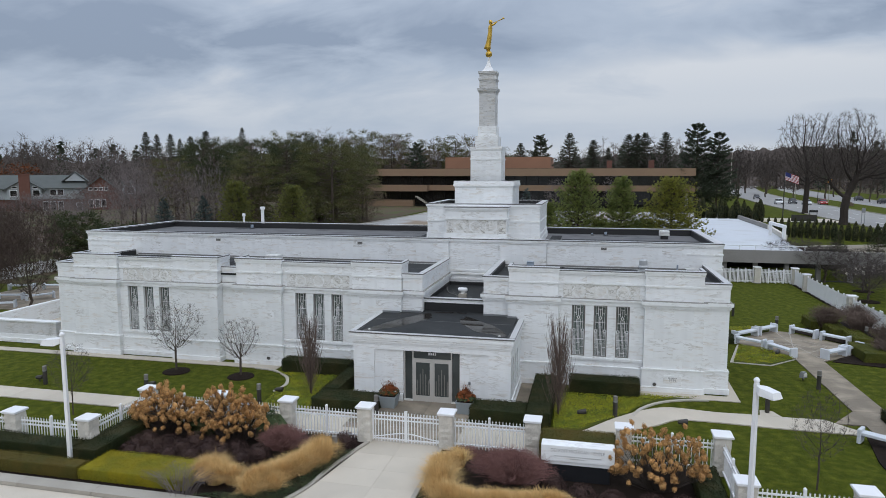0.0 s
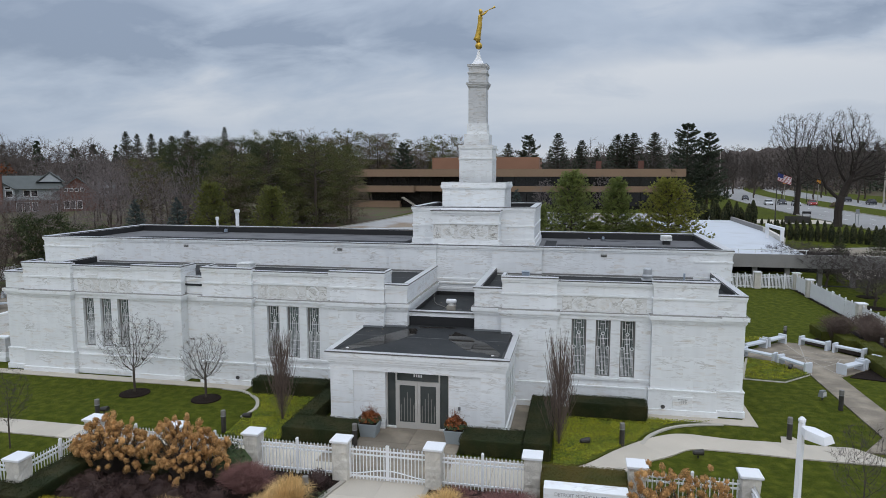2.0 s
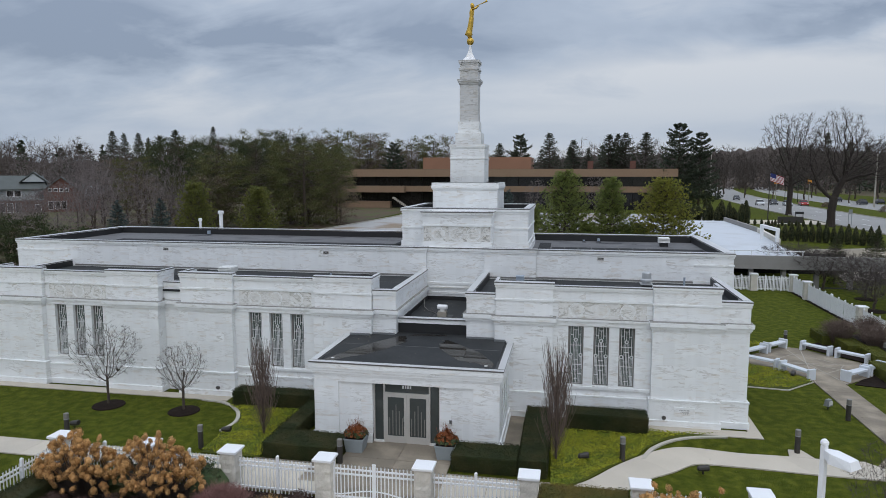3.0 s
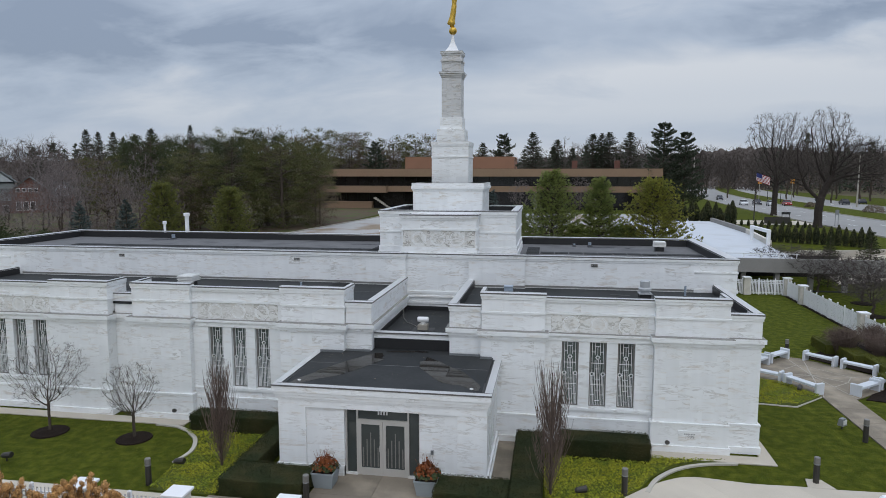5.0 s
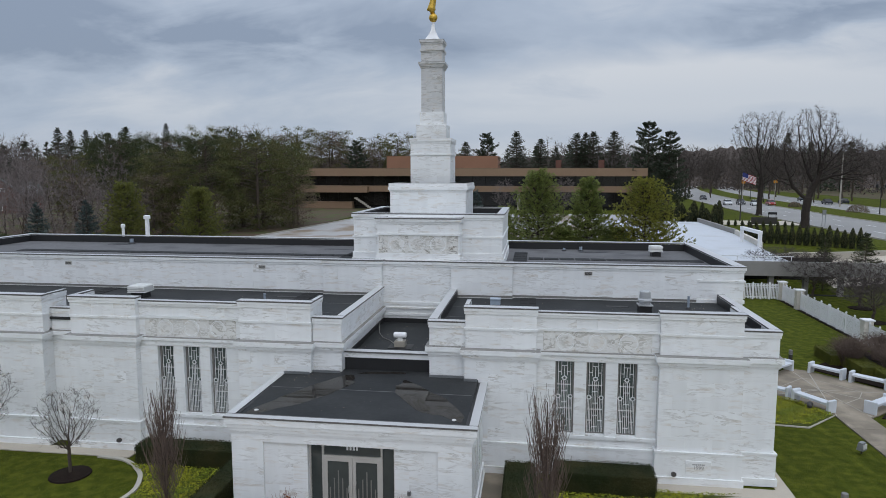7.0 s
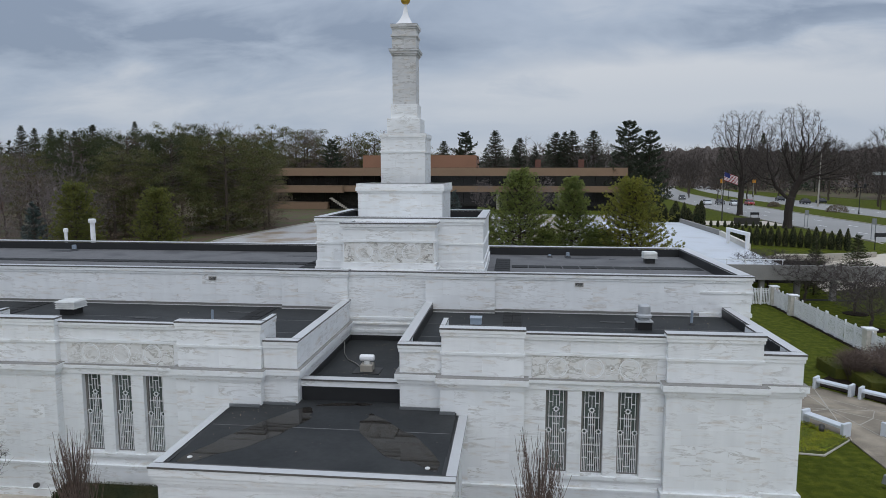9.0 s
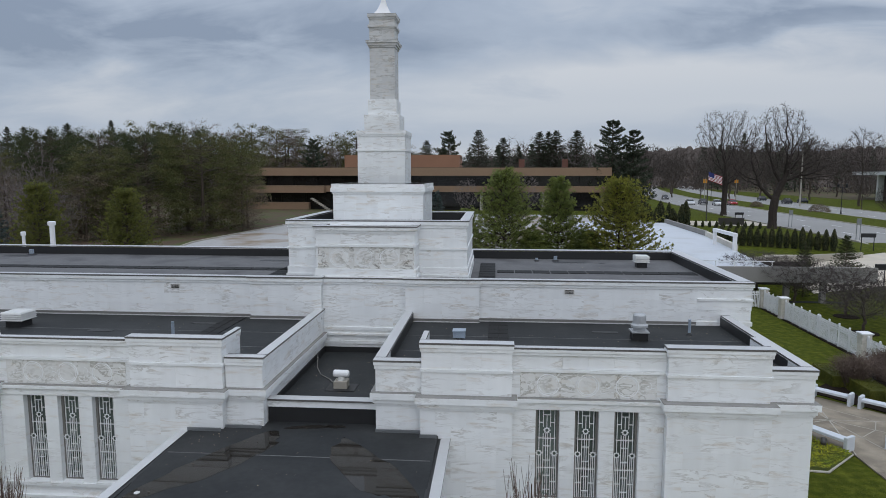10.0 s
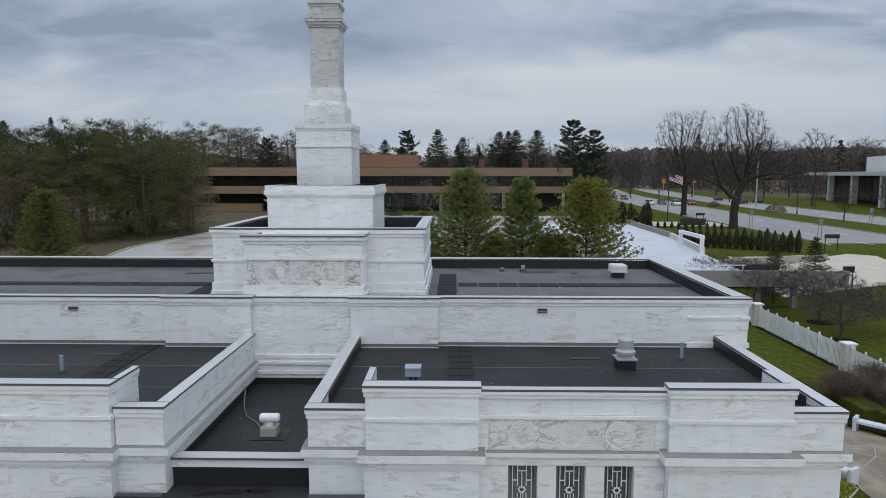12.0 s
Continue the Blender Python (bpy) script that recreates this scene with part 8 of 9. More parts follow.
def soft_pine(name, h, r, material, label, seed, whorls=44, arms=11):
    """A pine clothed to the ground: layered boughs that sweep out and up, feathered with soft tufts of needles."""
    rg = rng_of(seed)
    t = thing(name, (0, 0, 0), label, "tree", group="evergreen trees")
    w = Shape().tube([(0, 0, -0.3), (0.03, 0.02, h * 0.5), (0, 0, h * 0.97)], [h * 0.016, h * 0.010, h * 0.002], 7)
    f = Shape()
    for k in range(whorls):
        q = (k + rg.random() * 0.8) / whorls
        z0 = h * (0.02 + 0.94 * q)
        turn = rg.uniform(0, 6.283)
        full = min(1.0, 0.78 + 1.4 * q) * (1.02 - q) ** 0.66
        for j in range(arms):
            a = turn + 6.283 * (j + rg.uniform(-0.35, 0.35)) / arms
            ln = r * full * rg.uniform(0.62, 1.08) + 0.12
            c, sn = math.cos(a), math.sin(a)
            rise = lerp(-0.02, 0.75, q ** 1.6) + rg.gauss(0, 0.06)
            p0, z = Vector((0, 0, z0)), z0 + rg.gauss(0, 0.01 * h)
            p1 = Vector((c * ln * 0.6, sn * ln * 0.6, z + ln * rise * 0.5))
            p2 = Vector((c * ln, sn * ln, z + ln * (rise + 0.14)))
            w.tube([p0, p1, p2], [h * 0.0032, h * 0.002, h * 0.0008], 3, False)
            side = Vector((-sn, c, 0))
            for i in range(5 + int(11 * ln / r)):
                u = 0.28 + 0.72 * (i + rg.random()) / (5 + int(11 * ln / r))
                m = p0.lerp(p1, u / 0.6) if u < 0.6 else p1.lerp(p2, (u - 0.6) / 0.4)
                m = m + side * rg.gauss(0, 0.16 * ln * (1.25 - u) + 0.05) + Vector((0, 0, rg.gauss(0.02, 0.05)))
                tuft = rg.uniform(0.13, 0.24)
                for _ in range(13):
                    d = Vector((c * 0.9 + rg.gauss(0, 0.6), sn * 0.9 + rg.gauss(0, 0.6), 0.45 + rg.gauss(0, 0.45))).normalized()
                    sliver(f, m + d * tuft * 0.6, d, tuft * 0.66, 0.155, rg, 0.25)
    part("trunk", w, BARK, t)
    tagged(part("crown", f, material, t), kind="stuff")
    return t


def broad_pine(name, h, r, material, label, seed, clumps=60, per=60, size=0.15, low=0.03, ratio=0.32, fill=22, cone=0.0, puff=(0.20, 0.40)):
    """A tree with a rounded, billowing crown built of separate tufted boughs."""
    rg = rng_of(seed)
    t = thing(name, (0, 0, 0), label, "tree", group="evergreen trees")
    w = Shape().tube([(0, 0, -0.3), (0.1, 0.05, h * 0.5), (0, 0.1, h * 0.92)], [h * 0.02, h * 0.014, h * 0.004], 7)
    f = Shape()
    for k in range(clumps):
        q = (k + rg.random()) / clumps
        z = h * lerp(low, 0.95, q)
        prof = math.sin(math.pi * min(1.0, (0.18 + 0.82 * (1 - q)) ** 0.8)) ** 0.55 if q > 0.35 else 0.70 + 0.75 * q
        if cone:
            prof = (1.02 - q) ** cone
        a = 2.399 * k + rg.uniform(-0.5, 0.5)
        R = r * prof * (rg.uniform(0.45, 1.05) if not cone else rg.uniform(0.25, 1.0) ** 0.6)
        c0 = Vector((R * math.cos(a), R * math.sin(a), z + rg.gauss(0, 0.025 * h)))
        w.tube([(0, 0, z - 0.06 * h), tuple(c0 * 0.5 + Vector((0, 0, (z - 0.05 * h) * 0.5))), tuple(c0)], [h * 0.0035, h * 0.0022, h * 0.001], 3, False)
        cr = r * rg.uniform(*puff) * (1.0 if not cone else 0.45 + 0.55 * prof)
        for i in range(per + fill):
            u, b = rg.uniform(-0.55, 1), rg.uniform(0, 6.283)
            s_ = math.sqrt(max(0, 1 - u * u))
            d = Vector((s_ * math.cos(b), s_ * math.sin(b), u))
            if i < fill:
                leaves(f, c0 + Vector((d.x * cr, d.y * cr, d.z * cr * 0.6)) * rg.uniform(0.2, 0.6), d, size * 1.45, rg, 0.7)
            else:
                sliver(f, c0 + Vector((d.x * cr, d.y * cr, d.z * cr * 0.62)) * rg.uniform(0.6, 1.12), d + Vector((0, 0, 0.3)), size, ratio, rg, 0.5)
    part("trunk", w, BARK, t)
    tagged(part("crown", f, material, t), kind="stuff")
    return t


def bare_tree(name, h, label, seed, material=TWIG_FAR, fork=0.2, girth=0.016, lobes=((0, 0, 0.60, 0.32, 0.40),), points=620, step=0.026, tips=4, twig=0.06, rmin=0.02, lift=0.2, group="bare trees", side=0):
    """A tall leafless tree."""
    rg = rng_of(seed)
    t = thing(name, (0, 0, 0), label, "tree", group=group)
    w, tw = Shape(), Shape()
    f = h * fork
    goals = crown_points(rg, points, [(lx * h, ly * h, lz * h, r_ * h, z_ * h) for lx, ly, lz, r_, z_ in lobes])
    stem = [(rg.gauss(0, 0.006) * h * (k > 0), rg.gauss(0, 0.006) * h * (k > 0), -0.3 + (f + 0.3) * k / 5) for k in range(6)]
    grown_crown(w, tw, rg, goals, stem, h * step, rmin, h * girth, tips, h * twig, 1.9, 3.0, lift, 0.14, 0.0, side)
    part("trunk", w, BARK, t)
    tagged(part("crown", tw, material, t), kind="stuff")
    return t


def put(ob, spots, seed=0):
    """The first spot takes the tree itself, the rest copies of it. A spot: x, y, scale, scale upwards."""
    rg = rng_of(seed)
    for i, (x, y, sc, sz) in enumerate(spots):
        m = pose(x, y, gz(x, y), 0, 0, rg.uniform(0, 360)) @ Matrix.Diagonal((sc, sc, sz, 1))
        if i:
            copy_thing(ob, Matrix(m) @ Matrix.Diagonal((1 / spots[0][2], 1 / spots[0][2], 1 / spots[0][3], 1)))
        else:
            ob.matrix_basis = m


# pines between the hall and the office
put(soft_pine("pine_tree", 11.0, 4.7, PINE_YELLOW, "soft olive-green pine behind the hall", 1), [(-1.2, 67.0, 1.0, 1.0)])
put(soft_pine("pine_tree", 10.4, 3.3, PINE_YELLOW, "slim soft green pine behind the hall", 2, 40, 10), [(3.0, 67.0, 1.0, 1.0), (0.9, 65.6, 1.0, 0.60), (-4.4, 70.0, 0.9, 0.74), (5.3, 66.5, 1.1, 0.60)])
put(soft_pine("pine_tree", 10.3, 5.3, PINE_GOLD, "broad yellowish-green pine behind the hall", 3), [(7.7, 66.8, 1.0, 1.0)])
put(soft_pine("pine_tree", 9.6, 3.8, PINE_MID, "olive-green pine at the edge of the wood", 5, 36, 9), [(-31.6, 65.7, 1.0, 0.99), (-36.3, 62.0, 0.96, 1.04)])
put(conifer("blue_spruce", 8.4, 2.2, SPRUCE_BLUE, "blue-grey spruce behind the hall", 4, 30, 7, 46, 0.13, 0.22, 0.05, 0.03, 0.2, 0.8, 0.1), [(-40.7, 63.0, 1.0, 1.0), (-45.6, 63.0, 1.0, 0.97), (-8.0, 84.0, 0.9, 0.9)])
# the mixed wood on the west side
put(broad_pine("wood_pine", 15.0, 5.0, PINE, "tall dark pine with uneven crown above bare lower stems", 5, 74, 150, 0.12, 0.40, 0.26, 26, 0.0, (0.17, 0.33)),
    [(-57, 103, 0.95, 1.00), (-52, 106, 0.9, 0.99), (-66, 106, 0.95, 1.02), (-50, 114, 0.85, 1.10), (-72, 112, 0.95, 0.98), (-78, 122, 0.95, 0.98), (-59, 122, 0.9, 1.06), (-46, 122, 0.8, 0.98)])
put(broad_pine("wood_pine", 15.0, 4.8, PINE_OLIVE, "tall olive-green pine with uneven crown", 6, 74, 150, 0.12, 0.26, 0.26, 26, 0.0, (0.17, 0.33)),
    [(-54, 97, 0.85, 0.80), (-55, 112, 0.75, 1.08), (-47, 108, 0.9, 0.95), (-41, 114, 0.9, 0.84), (-67, 116, 1.0, 0.95), (-70, 100, 0.8, 0.75), (-42, 203, 1.2, 1.35), (-50, 208, 1.2, 1.32), (-27, 206, 1.0, 1.05), (-63, 206, 1.3, 1.42), (-73, 203, 1.3, 1.5)])
put(broad_pine("edge_pine", 13.5, 6.4, PINE_EDGE, "round-headed green pine clothed to the ground at the wood edge", 26, 120, 150, 0.12, 0.04, 0.26, 22, 0.0, (0.14, 0.27)),
    [(-42.6, 103.5, 1.0, 1.0), (-49.0, 98.5, 0.9, 0.80), (-55.0, 95.0, 0.75, 0.62), (-44.5, 110.0, 0.95, 1.05)])
put(broad_pine("oak_tree", 14.0, 5.0, OAK_BROWN, "oak holding withered brown leaves", 7, 80, 70, 0.12, 0.03, 0.5, 5),
    [(-53, 93, 0.7, 0.60), (-48, 118, 1.1, 1.08), (-39.5, 112, 0.7, 0.62), (-68, 124, 1.15, 1.08), (-65, 95, 0.7, 0.58), (-46.5, 96, 0.55, 0.42), (-38.8, 108, 0.45, 0.40), (-57, 93, 0.55, 0.36), (-75, 104, 0.8, 0.8), (-30, 207, 1.0, 1.2), (-36, 203, 1.0, 1.35), (-47, 205, 1.0, 1.1), (-57, 206, 1.3, 1.25), (-63, 203, 1.2, 1.45), (-52, 203, 1.0, 1.15), (-24, 202, 0.9, 1.05), (-17, 206, 0.9, 1.1), (-78, 204, 1.2, 1.5), (-68, 210, 1.5, 1.58)])
put(broad_pine("rust_tree", 9.0, 5.5, RUST, "low tree with rust-red leaves", 8, 55, 90, 0.17, 0.03, 0.5, 8), [(-150, 142, 1.5, 1.25)])
put(bare_tree("bare_tree", 15.0, "leafless grey-brown tree in the wood", 9, TWIG_FAR, 0.22, 0.014, ((0, 0, 0.60, 0.30, 0.41), (0.12, 0.05, 0.48, 0.22, 0.24)), 640, 0.026, 5, 0.065, 0.021),
    [(-70, 92, 0.72, 0.66), (-64, 88, 0.68, 0.58), (-61, 91, 0.66, 0.60), (-66, 95, 0.74, 0.72), (-62, 98, 0.78, 0.80), (-75, 96, 0.78, 0.74), (-60, 93, 0.66, 0.62), (-80, 104, 0.85, 0.80), (-72, 124, 1.2, 1.1), (-110, 138, 1.1, 0.95), (-60, 130, 1.2, 1.2), (-125, 148, 1.2, 1.05), (-140, 152, 1.1, 0.95), (-52, 128, 1.1, 1.16), (-58, 134, 1.2, 1.25), (-55, 101, 0.62, 0.74), (-60, 106, 0.7, 0.84), (-95, 128, 1.0, 0.95), (-72, 207, 1.4, 1.42), (-63, 211, 1.5, 1.5), (-49, 206, 1.5, 1.36), (-40, 210, 1.4, 1.46), (-32, 206, 1.3, 1.3), (-56, 208, 1.3, 1.25)], 3)
put(bare_tree("bare_tree", 15.0, "leafless mauve-brown tree with fine dense twigs", 10, TWIG_FAR, 0.12, 0.012, ((0, 0, 0.52, 0.38, 0.48),), 640, 0.028, 6, 0.08, 0.021),
    [(-67, 86, 0.6, 0.54), (-58, 88, 0.55, 0.50), (-73, 90, 0.68, 0.60), (-54, 90, 0.5, 0.45), (-77, 98, 0.75, 0.68), (-90, 112, 0.55, 0.50), (-96, 108, 0.5, 0.42), (-104, 104, 0.45, 0.34), (-84, 104, 0.6, 0.55), (-150, 134, 0.9, 0.8), (-120, 146, 1.2, 1.0), (20, 205, 1.2, 1.1), (-12, 78, 0.22, 0.24), (-25, 150, 0.5, 0.5), (5, 155, 0.5, 0.55), (-8, 152, 0.5, 0.5), (-16, 92, 0.22, 0.24), (-82, 88, 0.42, 0.36), (-90, 93, 0.42, 0.36), (-97, 99, 0.42, 0.34), (-104, 102, 0.42, 0.34), (-95, 105, 0.45, 0.34), (-78, 86, 0.4, 0.34), (-111, 109, 0.45, 0.34), (-101, 93, 0.42, 0.36), (-72, 79, 0.38, 0.34), (-88, 84, 0.4, 0.34), (-66, 78, 0.36, 0.32), (-107, 96, 0.45, 0.36), (-99, 112, 0.5, 0.42), (-88, 100, 0.5, 0.42), (-92, 96, 0.45, 0.38), (-108, 116, 0.5, 0.36), (-80, 94, 0.55, 0.5), (-86, 92, 0.42, 0.36), (-76, 84, 0.4, 0.36), (-56, 92, 0.5, 0.5), (-62, 84, 0.4, 0.36), (-64, 70, 0.32, 0.28), (-70, 72, 0.34, 0.26), (-76, 76, 0.36, 0.28), (-83, 80, 0.36, 0.28), (-60, 74, 0.3, 0.26), (-94, 88, 0.4, 0.30), (-80, 72, 0.32, 0.24), (-90, 78, 0.34, 0.26), (-68, 82, 0.36, 0.32), (-100, 86, 0.4, 0.3), (-56, 80, 0.36, 0.34), (-52, 76, 0.3, 0.3), (-58, 70, 0.26, 0.22), (-66, 66, 0.26, 0.2), (-74, 68, 0.28, 0.22)], 4)
# dark spruces on the skyline and the big pine by the avenue
put(conifer("spruce_tree", 23.0, 7.6, SPRUCE, "tall dark spruce on the skyline", 11, 54, 7, 34, 0.25, 0.24, -0.26, 0.06, 0.32, 0.88, 0.05),
    [(-156, 207, 0.9, 1.04), (-151.5, 207, 0.8, 1.0), (-146, 207, 0.9, 1.0), (-143, 208, 0.6, 0.93), (-138, 207, 1.0, 0.96), (-132, 207, 1.15, 1.04), (-118, 207, 0.7, 1.08), (-6.8, 207, 1.1, 0.93), (0.3, 207, 1.0, 0.83), (4.8, 207, 0.7, 0.72), (10.7, 207, 1.1, 0.90), (13.3, 208, 0.9, 0.91), (15.5, 207, 1.1, 0.92), (21.4, 207, 1.2, 0.92), (-22, 208, 0.9, 0.80), (-100, 200, 0.9, 0.85)], 5)
put(conifer("white_pine", 21.5, 6.0, SPRUCE, "tall ragged white pine beside the avenue", 12, 19, 6, 170, 0.26, 0.32, 0.20, 0.06, 0.45, 0.5, 0.2), [(24.6, 168.0, 1.0, 0.98), (29.8, 170.0, 0.85, 0.88), (-13.5, 178, 0.8, 0.9), (-51, 190, 0.8, 0.85)], 6)
# two great bare trees by the avenue and others beyond it
def great_tree(label, seed, stem, lobes, girth, at, turn):
    """An old leafless tree: stout trunk, leading stems and a rounded crown of fine twigs."""
    rg = rng_of(seed)
    t = thing("great_tree", (at[0], at[1], gz(*at)), label, "tree", group="great trees", turn=turn)
    w, tw = Shape(), Shape()
    w.tube([(0, 0, -0.3), (0, 0, 0.35), (0.02, 0, 1.3)], [girth * 1.55, girth * 1.15, girth * 0.98], 10, False)
    grown_crown(w, tw, rg, crown_points(rg, 4200, lobes), stem, 0.36, 0.0150, girth, 5, 0.70, 1.85, 2.6, 0.08, 0.20, 0.0, 4)
    part("trunk", w, BARK_DARK, t)
    tagged(part("crown", tw, TWIG_DARK, t), kind="stuff")
    return t


great_tree("great leafless tree with tall upright limbs by the avenue", 13, [(0, 0, -0.3), (0.02, 0, 1.3), (0, 0.05, 2.7), (0.06, 0, 4.0), (0.1, 0.05, 5.2), (0.15, 0, 6.2)],
           [(-2.0, 0, 15.0, 4.2, 6.2), (2.3, 0.4, 14.6, 4.3, 6.6), (0, 0.8, 10.2, 5.9, 4.8)], 0.52, (44.1, 151.0), 0)
great_tree("great leafless tree forking low with wide limbs by the avenue", 24, [(0, 0, -0.3), (0.05, 0, 1.2), (0, 0.05, 2.4), (0.10, 0, 3.4), (0.2, 0.03, 4.2)],
           [(0.6, 0, 13.4, 4.4, 5.5), (4.6, -0.8, 10.4, 4.2, 3.8), (-3.4, 0.8, 9.8, 3.8, 3.8), (8.2, -1.0, 8.8, 3.0, 2.6)], 0.60, (40.9, 119.8), 0)
put(bare_tree("street_tree", 14.0, "leafless tree along the avenue", 14, TWIG_DARK, 0.25, 0.016, ((0, 0, 0.62, 0.33, 0.38), (0.15, 0, 0.5, 0.2, 0.2)), 800, 0.026, 5, 0.065, 0.021, side=3),
    [(66.1, 134.0, 0.5, 0.5), (60, 250, 1.0, 1.0), (95, 250, 1.2, 1.2), (85, 260, 1.2, 1.2), (120, 260, 1.3, 1.4), (70, 290, 1.3, 1.3), (100, 300, 1.5, 1.6), (26, 215, 1.1, 1.0), (-30, 212, 1.1, 1.1), (62, 225, 0.7, 0.7), (76, 240, 1.2, 1.15), (88, 245, 1.2, 1.2), (48, 235, 1.1, 1.1), (42, 250, 1.1, 1.1), (80, 215, 0.9, 0.95), (92, 192, 1.3, 1.45), (86, 212, 1.3, 1.4), (97, 230, 1.3, 1.45), (36, 222, 1.2, 1.2), (31, 240, 1.3, 1.3), (54, 268, 1.3, 1.3), (64, 300, 1.5, 1.5), (84, 176, 0.55, 0.6), (90, 160, 0.5, 0.55)], 7)
# small trees in the side garden
put(bare_tree("crab_apple", 4.6, "low spreading leafless crab-apple tree", 15, TWIG_GREY, 0.18, 0.022, ((0, 0, 0.62, 0.66, 0.36), (0.2, 0.1, 0.5, 0.5, 0.25)), 1700, 0.030, 5, 0.09, 0.0066, 0.08, "crab-apple trees", 4), [(22.7, 70.2, 1.0, 0.90), (24.4, 65.7, 1.05, 0.88), (23.0, 60.6, 0.98, 0.74), (27.0, 62.0, 0.95, 0.76), (20.6, 72.8, 1.1, 0.90)], 8)
for x, y, r in ((24.4, 65.5, 0.9), (22.9, 60.3, 0.9)):
    solid("mulch_ring", Shape().lathe(x, y, [(-0.02, r), (0.02, r * 0.95), (0.05, 0.1)], 20), MULCH, "round dark mulch under a spreading tree", "mulch", group="tree rings", kind="structure")
put(conifer("young_spruce", 4.9, 1.9, PINE, "young dark green spruce in the side garden", 16, 30, 7, 34, 0.10, 0.22, 0.1, 0.03, 0.22), [(29.0, 75.0, 1.0, 1.04), (24.6, 73.0, 0.85, 1.0)])
put(bare_tree("big_bare_tree", 8.0, "dense upright tree of fine brown leafless twigs west of the temple", 17, TWIG_RUSSET, 0.14, 0.014, ((0, 0, 0.56, 0.36, 0.46),), 5200, 0.018, 7, 0.075, 0.0085, 0.3), [(-43.6, 42.9, 0.95, 1.04), (-52.0, 47.5, 1.0, 0.95), (-48.2, 44.2, 1.0, 1.0)], 9)
put(broad_pine("wood_pine", 7.0, 2.6, PINE, "dark evergreen beside the west fence", 18, 110, 150, 0.10, 0.03), [(-55.5, 61.0, 1.0, 0.92), (-51.5, 62.5, 0.95, 0.74), (-69.0, 62.0, 0.7, 0.9)])


def cypress(h, r, seed):
    rg = rng_of(seed)
    t = thing("arborvitae", (0, 0, 0), "narrow dark clipped arborvitae", "shrub", group="arborvitae row")
    core = Shape().lathe(0, 0, [(0, r * 0.5), (h * 0.3, r * 0.75), (h * 0.6, r * 0.6), (h * 0.92, 0.03)], 8)
    part("core", core, HEDGE_CORE, t)
    f = Shape()
    for _ in range(520):
        q, a = rg.random(), rg.uniform(0, 6.283)
        R = r * (0.55 + 0.9 * q if q < 0.4 else 0.91 * ((1 - q) / 0.6) ** 0.7) * rg.uniform(0.85, 1.08)
        leaves(f, (R * math.cos(a), R * math.sin(a), h * q), (math.cos(a), math.sin(a), 0.5), 0.075, rg, 0.5)
    tagged(part("foliage", f, JUNIPER, t), kind="stuff")
    return t


row = [(24.4 + 0.70 * k, 95.6 - 0.32 * k, 1.16 + 0.10 * math.sin(k * 2.3), 1.30 + 0.12 * math.sin(k * 1.7)) for k in range(17)]
row += [(29.0 + 0.95 * k, 122.0 - 0.38 * k, 0.7, 0.62) for k in range(11)]
row += [(20.0 + 0.85 * k, 131.5 - 0.7 * k + 1.5 * (k % 2), 2.1 + 0.4 * math.sin(k * 2.9), 1.9 + 0.4 * math.sin(k * 1.9)) for k in range(12)]
put(cypress(1.75, 0.42, 31), row, 10)
for x, y, z, r, h in ((68.7, 163.8, 0, 2.2, 1.6), (64.0, 186.0, 0, 1.6, 1.2)):
    rg = rng_of(int(x))
    s = Shape()
    for _ in range(900):
        u, a = rg.random(), rg.uniform(0, 6.283)
        c = math.sqrt(1 - u * u)
        leaves(s, (r * c * math.cos(a) * rg.uniform(0.7, 1.05), r * c * math.sin(a), h * u * rg.uniform(0.8, 1.1)), (c * math.cos(a), c * math.sin(a), u + 0.2), 0.14, rg, 0.8)
    solid("median_shrub", s, OAK_BROWN, "wide brown-leaved shrub on the median", "shrub", group="median shrubs", at=(x, y, gz(x, y) + 0.1))

# far woods all round the horizon
def far_crown(seed, lobes, points, tips):
    """One leafless tree of unit height as plain arrays."""
    rg = rng_of(seed)
    w = Shape()
    stem = [(rg.gauss(0, 0.008) * k, rg.gauss(0, 0.008) * k, 0.05 * k) for k in range(5)]
    grown_crown(w, w, rg, crown_points(rg, points, lobes), stem, 0.062, 0.0021, 0.014, tips, 0.12, 1.9, 99.0, 0.2, 0.16)
    return np.array(w.v), w.f


def far_fir(seed, n=190):
    """One ragged evergreen of unit height as plain arrays."""
    rg = rng_of(seed)
    w = Shape().tube([(0, 0, 0), (0, 0, 0.97)], [0.014, 0.003], 4, False)
    for k in range(n):
        q = rg.random() ** 1.15
        b = rg.uniform(0, 6.283)
        R = (0.21 * (1 - q) ** 0.85 + 0.01) * rg.uniform(0.3, 1.05)
        sliver(w, (R * math.cos(b), R * math.sin(b), 0.1 + 0.9 * q - 0.1 * R), (math.cos(b), math.sin(b), -0.1), 0.045, 0.42, rg, 0.3)
    return np.array(w.v), w.f


BROAD = [far_crown(61, [(0, 0, 0.62, 0.34, 0.38)], 170, 8), far_crown(62, [(-0.1, 0, 0.66, 0.25, 0.34), (0.14, 0.05, 0.56, 0.26, 0.34)], 180, 8), far_crown(63, [(0, 0, 0.60, 0.27, 0.42)], 160, 8), far_crown(64, [(0, 0, 0.55, 0.40, 0.42)], 180, 8)]
FIRS = [far_fir(71), far_fir(72), far_fir(73)]
rg = rng_of(50)
fw, fe, fb = Shape(), Shape(), Shape()


